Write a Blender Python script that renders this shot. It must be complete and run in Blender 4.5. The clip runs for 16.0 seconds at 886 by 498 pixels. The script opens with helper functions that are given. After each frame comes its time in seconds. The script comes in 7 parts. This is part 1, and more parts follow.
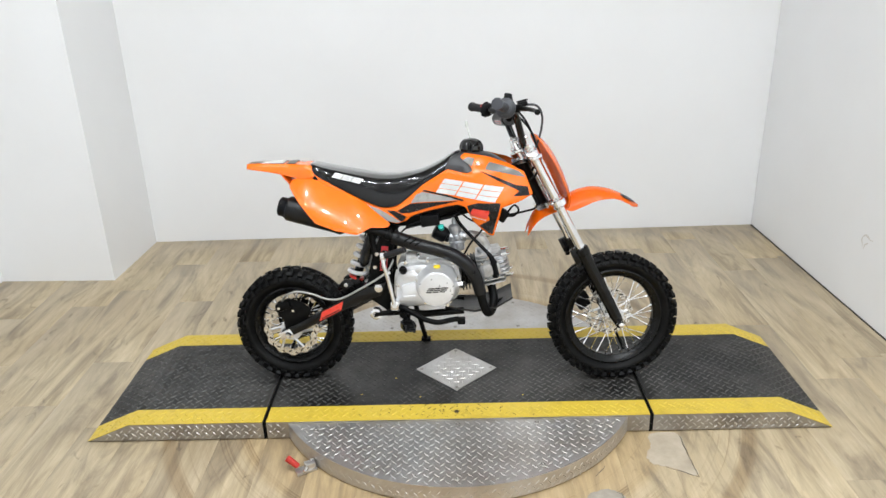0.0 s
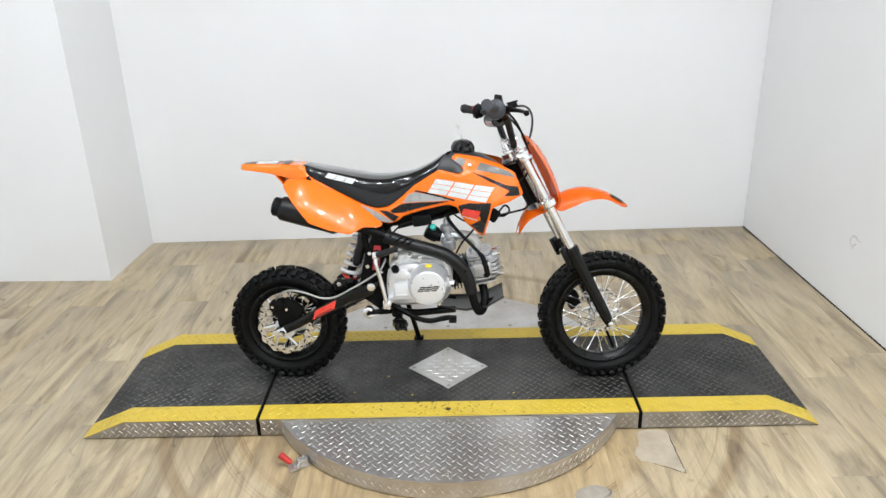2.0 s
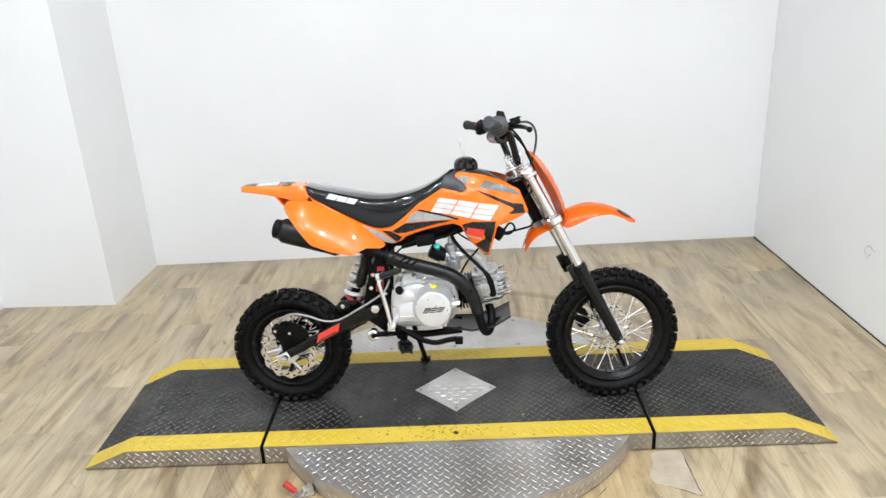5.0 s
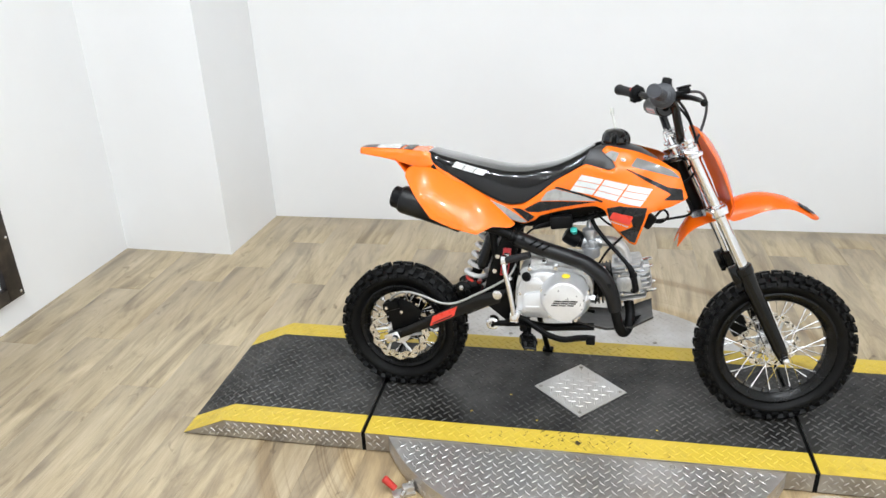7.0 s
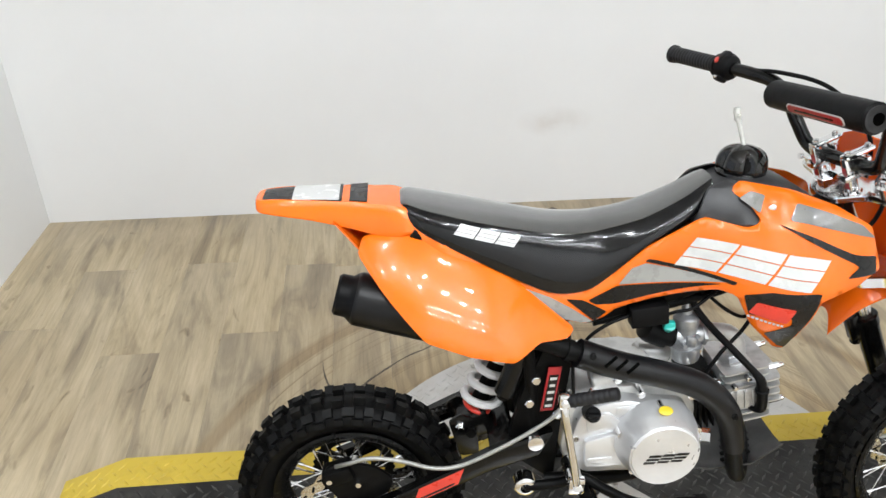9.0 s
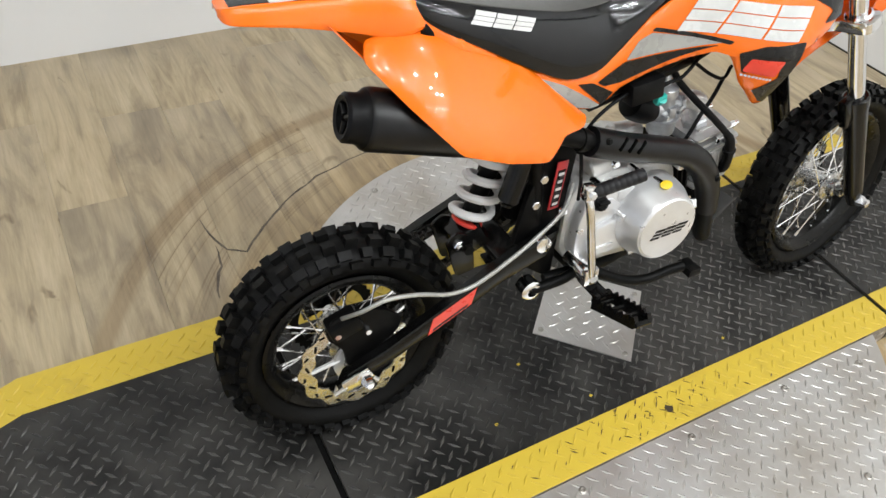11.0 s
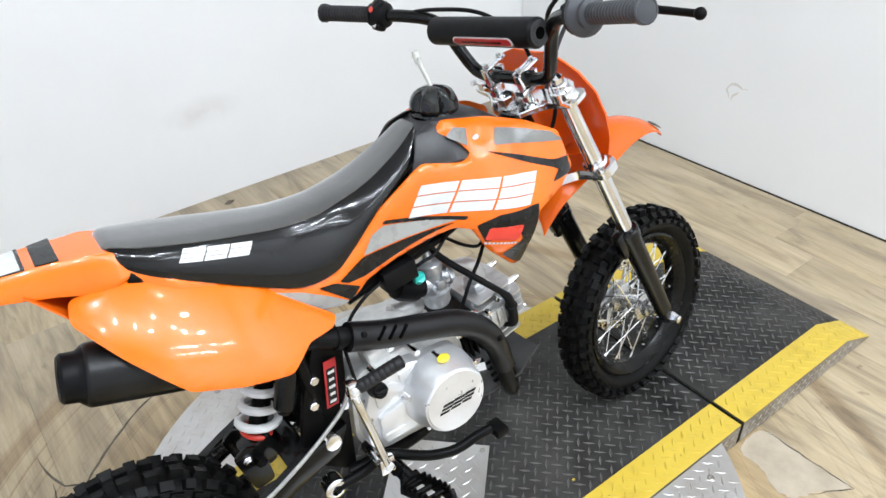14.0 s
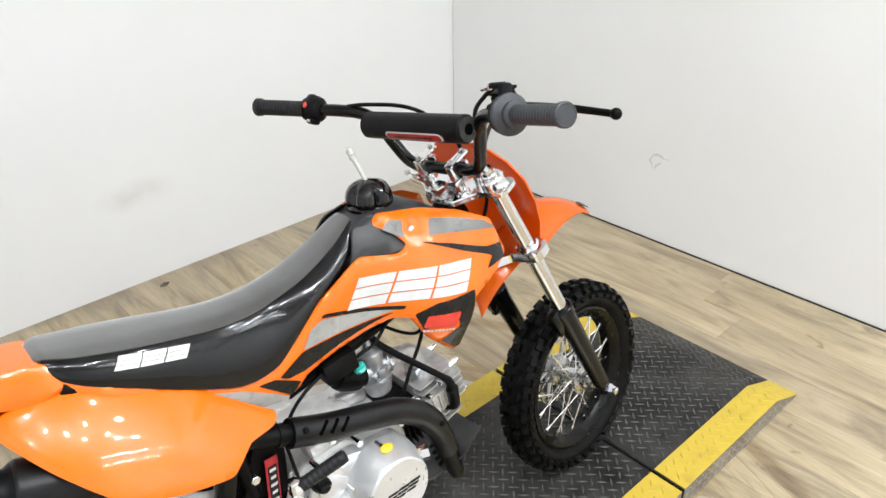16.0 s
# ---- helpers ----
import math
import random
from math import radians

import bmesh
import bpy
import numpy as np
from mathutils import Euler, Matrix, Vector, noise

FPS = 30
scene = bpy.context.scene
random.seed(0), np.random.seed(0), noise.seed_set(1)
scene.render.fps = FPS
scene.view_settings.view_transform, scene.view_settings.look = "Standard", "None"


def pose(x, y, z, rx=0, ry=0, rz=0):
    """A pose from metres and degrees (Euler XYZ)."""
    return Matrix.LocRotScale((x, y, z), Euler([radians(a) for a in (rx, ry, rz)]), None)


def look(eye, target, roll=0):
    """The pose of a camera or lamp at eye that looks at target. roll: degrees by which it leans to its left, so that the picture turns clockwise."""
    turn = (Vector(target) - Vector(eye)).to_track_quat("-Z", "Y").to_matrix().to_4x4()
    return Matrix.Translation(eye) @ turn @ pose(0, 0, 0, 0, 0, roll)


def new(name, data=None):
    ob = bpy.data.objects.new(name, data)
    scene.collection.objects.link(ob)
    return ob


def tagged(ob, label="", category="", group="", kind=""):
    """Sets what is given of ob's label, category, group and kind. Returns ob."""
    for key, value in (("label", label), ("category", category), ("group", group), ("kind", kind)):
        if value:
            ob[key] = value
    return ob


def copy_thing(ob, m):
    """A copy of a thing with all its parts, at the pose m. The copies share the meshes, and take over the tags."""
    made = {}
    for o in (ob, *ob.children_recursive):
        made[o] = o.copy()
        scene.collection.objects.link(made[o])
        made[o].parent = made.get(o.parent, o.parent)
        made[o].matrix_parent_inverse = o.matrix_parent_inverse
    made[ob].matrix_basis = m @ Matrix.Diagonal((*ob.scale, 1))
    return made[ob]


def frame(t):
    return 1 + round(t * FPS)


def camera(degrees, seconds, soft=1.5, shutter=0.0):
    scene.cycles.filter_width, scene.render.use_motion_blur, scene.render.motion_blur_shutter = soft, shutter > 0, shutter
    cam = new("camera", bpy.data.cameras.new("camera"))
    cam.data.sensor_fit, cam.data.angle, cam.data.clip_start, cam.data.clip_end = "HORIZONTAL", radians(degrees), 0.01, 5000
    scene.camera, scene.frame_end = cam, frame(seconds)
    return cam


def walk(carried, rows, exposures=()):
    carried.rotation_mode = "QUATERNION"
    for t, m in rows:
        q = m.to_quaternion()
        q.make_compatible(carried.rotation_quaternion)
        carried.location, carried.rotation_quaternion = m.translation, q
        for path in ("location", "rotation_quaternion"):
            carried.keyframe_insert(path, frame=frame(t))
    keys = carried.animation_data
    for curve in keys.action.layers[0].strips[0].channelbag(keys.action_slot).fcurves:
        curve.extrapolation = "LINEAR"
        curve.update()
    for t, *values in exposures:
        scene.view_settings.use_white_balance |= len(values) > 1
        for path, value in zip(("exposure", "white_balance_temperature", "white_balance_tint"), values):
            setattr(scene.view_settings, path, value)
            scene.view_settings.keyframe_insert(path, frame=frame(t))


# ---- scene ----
cam = camera(61.3, 16.0)
PATH = [
    (0, (-0.005, -2.218, 1.416), (-0.029, -0.367, 0.659), -1.6),
    (0.5, (0.004, -2.22, 1.416), (-0.014, -0.364, 0.671), -1.2),
    (1, (0.005, -2.233, 1.421), (-0.013, -0.373, 0.687), -1.5),
    (1.5, (0.014, -2.246, 1.413), (-0.015, -0.394, 0.658), -1.6),
    (2, (0.018, -2.251, 1.415), (-0.003, -0.397, 0.667), -1.5),
    (2.5, (0.016, -2.253, 1.413), (-0.001, -0.398, 0.665), -1.9),
    (3, (0.012, -2.257, 1.415), (0.017, -0.403, 0.665), -2.2),
    (3.5, (0.015, -2.253, 1.412), (0.037, -0.393, 0.679), -2.2),
    (5.8, (0.068, -2.182, 1.419), (-0.05, -0.316, 0.709), -1.7),
    (6, (0.108, -2.185, 1.412), (-0.099, -0.326, 0.703), 0.6),
    (6.5, (0.139, -2.122, 1.4), (-0.325, -0.353, 0.59), 0.2),
    (7, (-0.019, -1.917, 1.386), (-0.379, -0.128, 0.568), -2.2),
    (7.5, (-0.104, -1.652, 1.351), (-0.423, 0.132, 0.506), -2.1),
    (8, (-0.234, -1.332, 1.346), (-0.648, 0.411, 0.457), -0.4),
    (8.5, (-0.393, -1.049, 1.326), (-0.375, 0.686, 0.331), -1.2),
    (8.7, (-0.433, -0.978, 1.311), (-0.335, 0.735, 0.283), -0.2),
    (10.8, (-0.807, -0.691, 1.209), (0.003, 0.583, -0.102), 6.3),
    (11, (-0.82, -0.692, 1.178), (-0.033, 0.514, -0.209), 7.2),
    (11.5, (-0.86, -0.705, 1.142), (-0.135, 0.429, -0.337), 7.5),
    (12, (-0.863, -0.701, 1.166), (-0.029, 0.416, -0.268), 9.3),
    (12.5, (-0.825, -0.737, 1.195), (0.168, 0.281, -0.211), 5.5),
    (13, (-0.78, -0.749, 1.233), (0.295, 0.347, -0.049), 5.1),
    (13.5, (-0.669, -0.769, 1.241), (0.358, 0.417, 0.001), -0.3),
    (13.8, (-0.613, -0.8, 1.271), (0.354, 0.511, 0.112), -2.1),
    (14, (-0.558, -0.795, 1.275), (0.428, 0.535, 0.153), -1.6),
    (14.5, (-0.522, -0.814, 1.301), (0.53, 0.532, 0.261), -1.2),
    (15, (-0.53, -0.807, 1.334), (0.616, 0.519, 0.37), -1.6),
    (15.5, (-0.548, -0.803, 1.33), (0.613, 0.509, 0.364), -1.0),
    (16, (-0.551, -0.796, 1.324), (0.612, 0.497, 0.336), -0.8),
]
EXPOSURES = [(0, -0.31, 6450, 10), (3.5, -0.24, 6350, 10), (6, -0.16, 6400, 10), (7, -0.17, 6400, 10), (8.5, -0.26, 6500, 10), (11, -0.42, 6700, 10), (11.5, -0.42, 6580, 10), (12.5, -0.2, 6180, 10), (13.5, -0.12, 6150, 10), (14.5, -0.1, 6250, 10), (16, -0.17, 6550, 10)]
walk(cam, [(t, look(eye, target, roll)) for t, eye, target, roll in PATH], EXPOSURES)

# ---- light ----
world = bpy.data.worlds.new("room_world")
world.use_nodes = True
world.node_tree.nodes["Background"].inputs[0].default_value = (0.9, 0.95, 1.0, 1)
world.node_tree.nodes["Background"].inputs[1].default_value = 0.25
scene.world = world


def ceiling_lamp(x, y, z, size_x, size_y, watts):
    data = bpy.data.lights.new("ceiling_lamp", "AREA")
    data.shape, data.size, data.size_y, data.energy = "RECTANGLE", size_x, size_y, watts
    data.color = (0.91, 0.96, 1.0)
    ob = new("ceiling_lamp", data)
    ob.matrix_world = pose(x, y, z)
    return ob


SPOTS = [(-0.78, -1.15), (-0.30, -1.40), (0.28, -1.28), (0.06, -1.64), (0.74, -1.62), (1.02, -1.26), (0.92, -1.80), (1.12, -1.86), (-1.05, -0.52), (0.80, -0.68), (-1.45, -1.30)]
TUBES = [(0.86, -2.42), (0.72, -2.82)]
for lamp_x, lamp_y in SPOTS:
    ceiling_lamp(lamp_x, lamp_y, 2.94, 0.065, 0.065, 10.7 * (1 - 0.32 * lamp_x))
for lamp_x, lamp_y in TUBES:
    ceiling_lamp(lamp_x, lamp_y, 2.94, 1.2, 0.03, 18)

# ---- materials ----


def mat(name, color, rough=0.5, metal=0.0, coat=0.0, spec=0.5):
    m = bpy.data.materials.new(name)
    m.use_nodes = True
    b = m.node_tree.nodes["Principled BSDF"]
    b.inputs["Base Color"].default_value = (*color, 1)
    b.inputs["Roughness"].default_value = rough
    b.inputs["Metallic"].default_value = metal
    b.inputs["Coat Weight"].default_value = coat
    b.inputs["Coat Roughness"].default_value = 0.06
    b.inputs["Specular IOR Level"].default_value = spec
    return m


def node(m, kind, **sets):
    n = m.node_tree.nodes.new(kind)
    for key, value in sets.items():
        n.inputs[key.replace("_", " ")].default_value = value
    return n


def link(m, a, b):
    m.node_tree.links.new(a, b)


def bsdf(m):
    return m.node_tree.nodes["Principled BSDF"]


def coords(m, scale=(1, 1, 1), kind="Object", shift=None):
    tc = m.node_tree.nodes.new("ShaderNodeTexCoord")
    mp = m.node_tree.nodes.new("ShaderNodeMapping")
    mp.inputs["Scale"].default_value = scale
    link(m, tc.outputs[kind], mp.inputs["Vector"])
    if shift is not None:
        link(m, shift, mp.inputs["Location"])
    return mp.outputs["Vector"]


def ramp(m, fac, stops):
    n = m.node_tree.nodes.new("ShaderNodeValToRGB")
    el = n.color_ramp.elements
    while len(el) < len(stops):
        el.new(0.5)
    for e, (p, c) in zip(el, stops):
        e.position, e.color = p, (*c, 1)
    link(m, fac, n.inputs["Fac"])
    return n.outputs["Color"]


def mix(m, fac, a, b, blend="MIX"):
    n = m.node_tree.nodes.new("ShaderNodeMix")
    n.data_type, n.blend_type = "RGBA", blend
    for sock, v in ((n.inputs["Factor"], fac), (n.inputs[6], a), (n.inputs[7], b)):
        if isinstance(v, (int, float)):
            sock.default_value = v
        elif isinstance(v, tuple):
            sock.default_value = (*v, 1)
        else:
            link(m, v, sock)
    return n.outputs[2]


def noise_fac(m, vec, scale, detail=4.0, rough=0.55, distort=0.0):
    n = node(m, "ShaderNodeTexNoise", Scale=scale, Detail=detail, Roughness=rough, Distortion=distort)
    link(m, vec, n.inputs["Vector"])
    return n.outputs["Fac"]


def bump(m, height, strength=0.2, distance=0.002):
    n = node(m, "ShaderNodeBump", Strength=strength, Distance=distance)
    link(m, height, n.inputs["Height"])
    link(m, n.outputs["Normal"], bsdf(m).inputs["Normal"])


def worn(name, color, dark, rough, metal=0.0, coat=0.0, scale=18.0, amount=(0.42, 0.7), rough_var=0.12, bump_scale=0, bump_strength=0.1, spec=0.5):
    """A surface with blotches of a second tone, uneven gloss and fine relief."""
    m = mat(name, color, rough, metal, coat, spec)
    v = coords(m)
    f = noise_fac(m, v, scale, 6.0, 0.6)
    link(m, ramp(m, f, [(amount[0], color), (amount[1], dark)]), bsdf(m).inputs["Base Color"])
    g = noise_fac(m, v, scale * 3.1, 3.0)
    mr = node(m, "ShaderNodeMapRange", To_Min=max(0.02, rough - rough_var), To_Max=min(1, rough + rough_var))
    link(m, g, mr.inputs["Value"])
    link(m, mr.outputs["Result"], bsdf(m).inputs["Roughness"])
    if bump_scale:
        bump(m, noise_fac(m, v, bump_scale, 3.0), bump_strength, 0.001)
    return m


WALL = worn("wall_paint", (0.88, 0.885, 0.89), (0.84, 0.84, 0.84), 0.62, scale=1.3, amount=(0.35, 0.8), bump_scale=160, bump_strength=0.08)


def smudged():
    """The wall paint with one faint brown hand-high smudge."""
    m = WALL.copy()
    m.name = "smudged_wall_paint"
    geo = m.node_tree.nodes.new("ShaderNodeNewGeometry")
    mp = node(m, "ShaderNodeMapping", Scale=(7.0, 0.0, 17.0), Location=(-0.17 * 7.0, 0.0, -0.31 * 17.0))
    link(m, geo.outputs["Position"], mp.inputs["Vector"])
    far = m.node_tree.nodes.new("ShaderNodeVectorMath")
    far.operation = "LENGTH"
    link(m, mp.outputs["Vector"], far.inputs[0])
    spot = ramp(m, far.outputs["Value"], [(0.0, (0.45, 0.45, 0.45)), (0.5, (0.2, 0.2, 0.2)), (1.0, (0, 0, 0))])
    cloud = ramp(m, noise_fac(m, geo.outputs["Position"], 9.0, 4.0), [(0.35, (0.25, 0.25, 0.25)), (0.65, (1, 1, 1))])
    base = bsdf(m).inputs["Base Color"].links[0].from_socket
    link(m, mix(m, mix(m, 1.0, spot, cloud, "MULTIPLY"), base, (0.50, 0.42, 0.34)), bsdf(m).inputs["Base Color"])
    return m


WALL_SMUDGED = smudged()
CEIL = worn("ceiling_paint", (0.78, 0.78, 0.77), (0.7, 0.7, 0.69), 0.8, scale=2.0, bump_scale=90)


def plank_material():
    m = mat("vinyl_plank", (0.4, 0.3, 0.2), 0.42)
    info = m.node_tree.nodes.new("ShaderNodeObjectInfo")
    geo = m.node_tree.nodes.new("ShaderNodeNewGeometry")
    seed = node(m, "ShaderNodeVectorMath")
    seed.operation = "SCALE"
    comb = m.node_tree.nodes.new("ShaderNodeCombineXYZ")
    for k in range(3):
        link(m, info.outputs["Random"], comb.inputs[k])
    link(m, comb.outputs[0], seed.inputs[0])
    seed.inputs["Scale"].default_value = 37.0

    def at(scale):
        mp = node(m, "ShaderNodeMapping", Scale=scale)
        link(m, geo.outputs["Position"], mp.inputs["Vector"])
        link(m, seed.outputs[0], mp.inputs["Location"])
        return mp.outputs["Vector"]

    broad = noise_fac(m, at((9.5, 1.7, 1)), 1.0, 5.0, 0.62, 1.7)
    streak = noise_fac(m, at((26.0, 2.2, 1)), 1.0, 5.0, 0.65, 1.2)
    grain = noise_fac(m, at((150.0, 7.0, 1)), 1.0, 4.0, 0.65, 0.3)
    knots = noise_fac(m, at((20.0, 9.0, 1)), 1.0, 2.0, 0.5, 1.2)
    stain = node(m, "ShaderNodeTexNoise", Scale=1.7, Detail=4.0, Roughness=0.6)
    link(m, geo.outputs["Position"], stain.inputs["Vector"])
    col = ramp(m, broad, [(0.26, (0.245, 0.199, 0.139)), (0.40, (0.372, 0.304, 0.208)), (0.50, (0.482, 0.397, 0.262)), (0.70, (0.582, 0.487, 0.340))])
    col = mix(m, 0.5, col, ramp(m, streak, [(0.30, (0.58, 0.55, 0.51)), (0.46, (0.92, 0.91, 0.89)), (0.62, (1.06, 1.05, 1.02))]), "MULTIPLY")
    col = mix(m, 0.42, col, ramp(m, grain, [(0.3, (0.66, 0.63, 0.60)), (0.6, (1.05, 1.05, 1.05))]), "MULTIPLY")
    col = mix(m, 0.8, col, ramp(m, knots, [(0.22, (0.42, 0.38, 0.35)), (0.33, (1, 1, 1))]), "MULTIPLY")
    col = mix(m, 0.7, col, ramp(m, stain.outputs["Fac"], [(0.35, (0.84, 0.80, 0.76)), (0.6, (1.03, 1.03, 1.03))]), "MULTIPLY")
    tint = ramp(m, info.outputs["Random"], [(0.0, (0.93, 0.93, 0.94)), (0.5, (0.98, 0.975, 0.97)), (1.0, (1.03, 1.02, 1.0))])
    col = mix(m, 1.0, col, tint, "MULTIPLY")
    # scuffed rings that the turning deck has left round it
    dist = m.node_tree.nodes.new("ShaderNodeVectorMath")
    dist.operation = "LENGTH"
    link(m, geo.outputs["Position"], dist.inputs[0])
    wob = noise_fac(m, at((3, 3, 1)), 1.0, 3.0)
    add = m.node_tree.nodes.new("ShaderNodeMath")
    add.operation = "MULTIPLY_ADD"
    link(m, wob, add.inputs[0])
    add.inputs[1].default_value = 0.02
    link(m, dist.outputs["Value"], add.inputs[2])
    ring = ramp(m, add.outputs[0], [(0.63, (0.93, 0.82, 0.65)), (0.735, (0.96, 0.88, 0.75)), (0.765, (1, 0.98, 0.95)), (0.925, (0.98, 0.96, 0.93)), (0.942, (0.64, 0.56, 0.47)), (0.966, (0.67, 0.59, 0.50)), (0.98, (0.92, 0.90, 0.87)), (1.0, (1, 1, 1))])
    col = mix(m, 0.8, col, ring, "MULTIPLY")
    # fine circling scratches, broken along their way
    turns = m.node_tree.nodes.new("ShaderNodeMath")
    turns.operation = "MULTIPLY_ADD"
    link(m, dist.outputs["Value"], turns.inputs[0])
    turns.inputs[1].default_value = 42.0
    turns.inputs[2].default_value = 3.3
    line_noise = node(m, "ShaderNodeTexNoise", Scale=1.0, Detail=3.0, Roughness=0.7)
    line_noise.noise_dimensions = "1D"
    link(m, turns.outputs[0], line_noise.inputs["W"])
    lines = ramp(m, line_noise.outputs["Fac"], [(0.30, (0.62, 0.57, 0.52)), (0.41, (1, 1, 1)), (0.60, (1, 1, 1)), (0.70, (0.76, 0.71, 0.65))])
    near = ramp(m, dist.outputs["Value"], [(0.62, (0, 0, 0)), (0.66, (1, 1, 1)), (0.98, (1, 1, 1)), (1.0, (0, 0, 0))])
    broken = ramp(m, noise_fac(m, at((2.2, 2.2, 1)), 1.0, 2.0), [(0.42, (0, 0, 0)), (0.62, (1, 1, 1))])
    col = mix(m, mix(m, 1.0, near, broken, "MULTIPLY"), col, mix(m, 1.0, col, lines, "MULTIPLY"))
    link(m, col, bsdf(m).inputs["Base Color"])
    mr = node(m, "ShaderNodeMapRange", To_Min=0.24, To_Max=0.48)
    link(m, grain, mr.inputs["Value"])
    link(m, mr.outputs["Result"], bsdf(m).inputs["Roughness"])
    bump(m, grain, 0.12, 0.001)
    return m


PLANK = plank_material()
SUBFLOOR = mat("subfloor", (0.07, 0.055, 0.04), 0.9)
BLACK_DECK = worn("black_deck_paint", (0.0060, 0.0058, 0.0056), (0.066, 0.063, 0.058), 0.43, scale=7.0, amount=(0.40, 0.78), rough_var=0.15, bump_scale=220, bump_strength=0.15, spec=0.34)
BLACK_TREAD = worn("rubbed_black_tread", (0.024, 0.023, 0.022), (0.105, 0.100, 0.092), 0.32, scale=5.0, amount=(0.40, 0.68), spec=0.5)
YELLOW = worn("yellow_deck_paint", (0.60, 0.43, 0.045), (0.31, 0.205, 0.03), 0.42, scale=9.0, amount=(0.55, 0.86), bump_scale=200)
STEEL = worn("tread_plate_aluminium", (0.60, 0.59, 0.58), (0.42, 0.385, 0.345), 0.36, metal=0.9, scale=6.0, amount=(0.4, 0.75), bump_scale=180)
STEEL_DARK = worn("dull_steel_skirt", (0.42, 0.40, 0.37), (0.26, 0.24, 0.21), 0.42, metal=0.9, scale=11.0)
GAP = mat("gap_and_shadow_line_black", (0.003, 0.003, 0.003), 0.9, spec=0.1)
RED_GRIP = worn("red_rubber", (0.5, 0.03, 0.02), (0.3, 0.02, 0.015), 0.45, scale=40)
DARK_WOOD = worn("dark_frame_wood", (0.016, 0.012, 0.010), (0.070, 0.054, 0.042), 0.42, scale=14, amount=(0.45, 0.72), bump_scale=120, bump_strength=0.3)
WIRE = mat("mesh_wire", (0.33, 0.33, 0.34), 0.4, 0.8)

ORANGE = worn("orange_plastic", (0.93, 0.170, 0.005), (0.90, 0.155, 0.004), 0.24, coat=0.6, scale=9.0, rough_var=0.05, spec=0.3)
bsdf(ORANGE).inputs["Coat Roughness"].default_value = 0.03
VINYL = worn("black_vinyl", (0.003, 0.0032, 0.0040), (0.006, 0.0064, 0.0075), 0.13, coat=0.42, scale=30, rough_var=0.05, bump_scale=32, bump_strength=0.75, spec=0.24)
# grained top: base colour raised to carry the grey sheen of grazing reflections
VINYL_TOP = worn("sheen_paled_seat_vinyl", (0.058, 0.057, 0.055), (0.078, 0.076, 0.073), 0.33, scale=30, bump_scale=520, bump_strength=0.22, spec=1.0)
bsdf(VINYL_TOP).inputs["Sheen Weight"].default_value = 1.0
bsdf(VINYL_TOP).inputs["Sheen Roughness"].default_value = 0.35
BLACK_GLOSS = worn("black_gloss_paint", (0.002, 0.002, 0.002), (0.004, 0.004, 0.004), 0.24, coat=0.2, scale=20, rough_var=0.06, spec=0.2)
CAP_BLACK = worn("polished_black_plastic", (0.002, 0.002, 0.002), (0.004, 0.004, 0.004), 0.10, coat=0.5, scale=20, rough_var=0.04, spec=0.3)
RIM_BLACK = worn("black_rim_paint", (0.002, 0.002, 0.002), (0.005, 0.005, 0.005), 0.26, scale=20, rough_var=0.06, spec=0.22)
BLACK_SATIN = worn("black_satin_steel", (0.0025, 0.0025, 0.0025), (0.006, 0.006, 0.006), 0.40, scale=26, bump_scale=400, bump_strength=0.06, spec=0.10)
BLACK_PLASTIC = worn("black_plastic", (0.004, 0.004, 0.0045), (0.007, 0.007, 0.0075), 0.42, scale=30, spec=0.12)
TANK = worn("grey_black_tank_plastic", (0.022, 0.022, 0.024), (0.032, 0.032, 0.034), 0.42, scale=30, bump_scale=300, bump_strength=0.1)
TREAD_RUBBER = worn("tyre_knob_rubber", (0.0028, 0.0028, 0.0028), (0.008, 0.008, 0.008), 0.46, scale=40, bump_scale=260, bump_strength=0.2, spec=0.13)
RUBBER = worn("tyre_rubber", (0.0022, 0.0022, 0.0022), (0.006, 0.006, 0.006), 0.52, scale=24, bump_scale=260, bump_strength=0.2, spec=0.14)
PAD_FOAM = worn("cut_grey_foam", (0.055, 0.055, 0.056), (0.035, 0.035, 0.036), 0.8, scale=60, bump_scale=500, bump_strength=0.3, spec=0.2)
GRIP = worn("grip_rubber", (0.009, 0.009, 0.010), (0.018, 0.018, 0.020), 0.5, scale=40, bump_scale=300, bump_strength=0.2, spec=0.3)
GREY_PLASTIC = worn("grey_throttle_plastic", (0.048, 0.050, 0.057), (0.034, 0.036, 0.041), 0.45, scale=30, bump_scale=300, bump_strength=0.1, spec=0.4)
CHROME = worn("chrome", (0.85, 0.85, 0.86), (0.74, 0.74, 0.74), 0.14, metal=1.0, scale=30, rough_var=0.06)
FORK_CHROME = worn("fork_tube_chrome", (0.80, 0.80, 0.81), (0.72, 0.72, 0.72), 0.13, metal=1.0, scale=12, rough_var=0.06)
ALLOY = worn("cast_alloy", (0.76, 0.765, 0.775), (0.66, 0.66, 0.665), 0.32, metal=0.62, scale=14, bump_scale=350, bump_strength=0.12)
ALLOY_ROUGH = worn("sand_cast_alloy", (0.76, 0.76, 0.75), (0.58, 0.58, 0.57), 0.42, metal=0.55, scale=30, bump_scale=300, bump_strength=0.25)
DISC_STEEL = worn("brake_disc_steel", (0.74, 0.72, 0.68), (0.62, 0.59, 0.53), 0.26, metal=0.95, scale=30)
WHITE_COAT = worn("white_spring_coat", (0.82, 0.82, 0.82), (0.74, 0.74, 0.74), 0.35, scale=30)
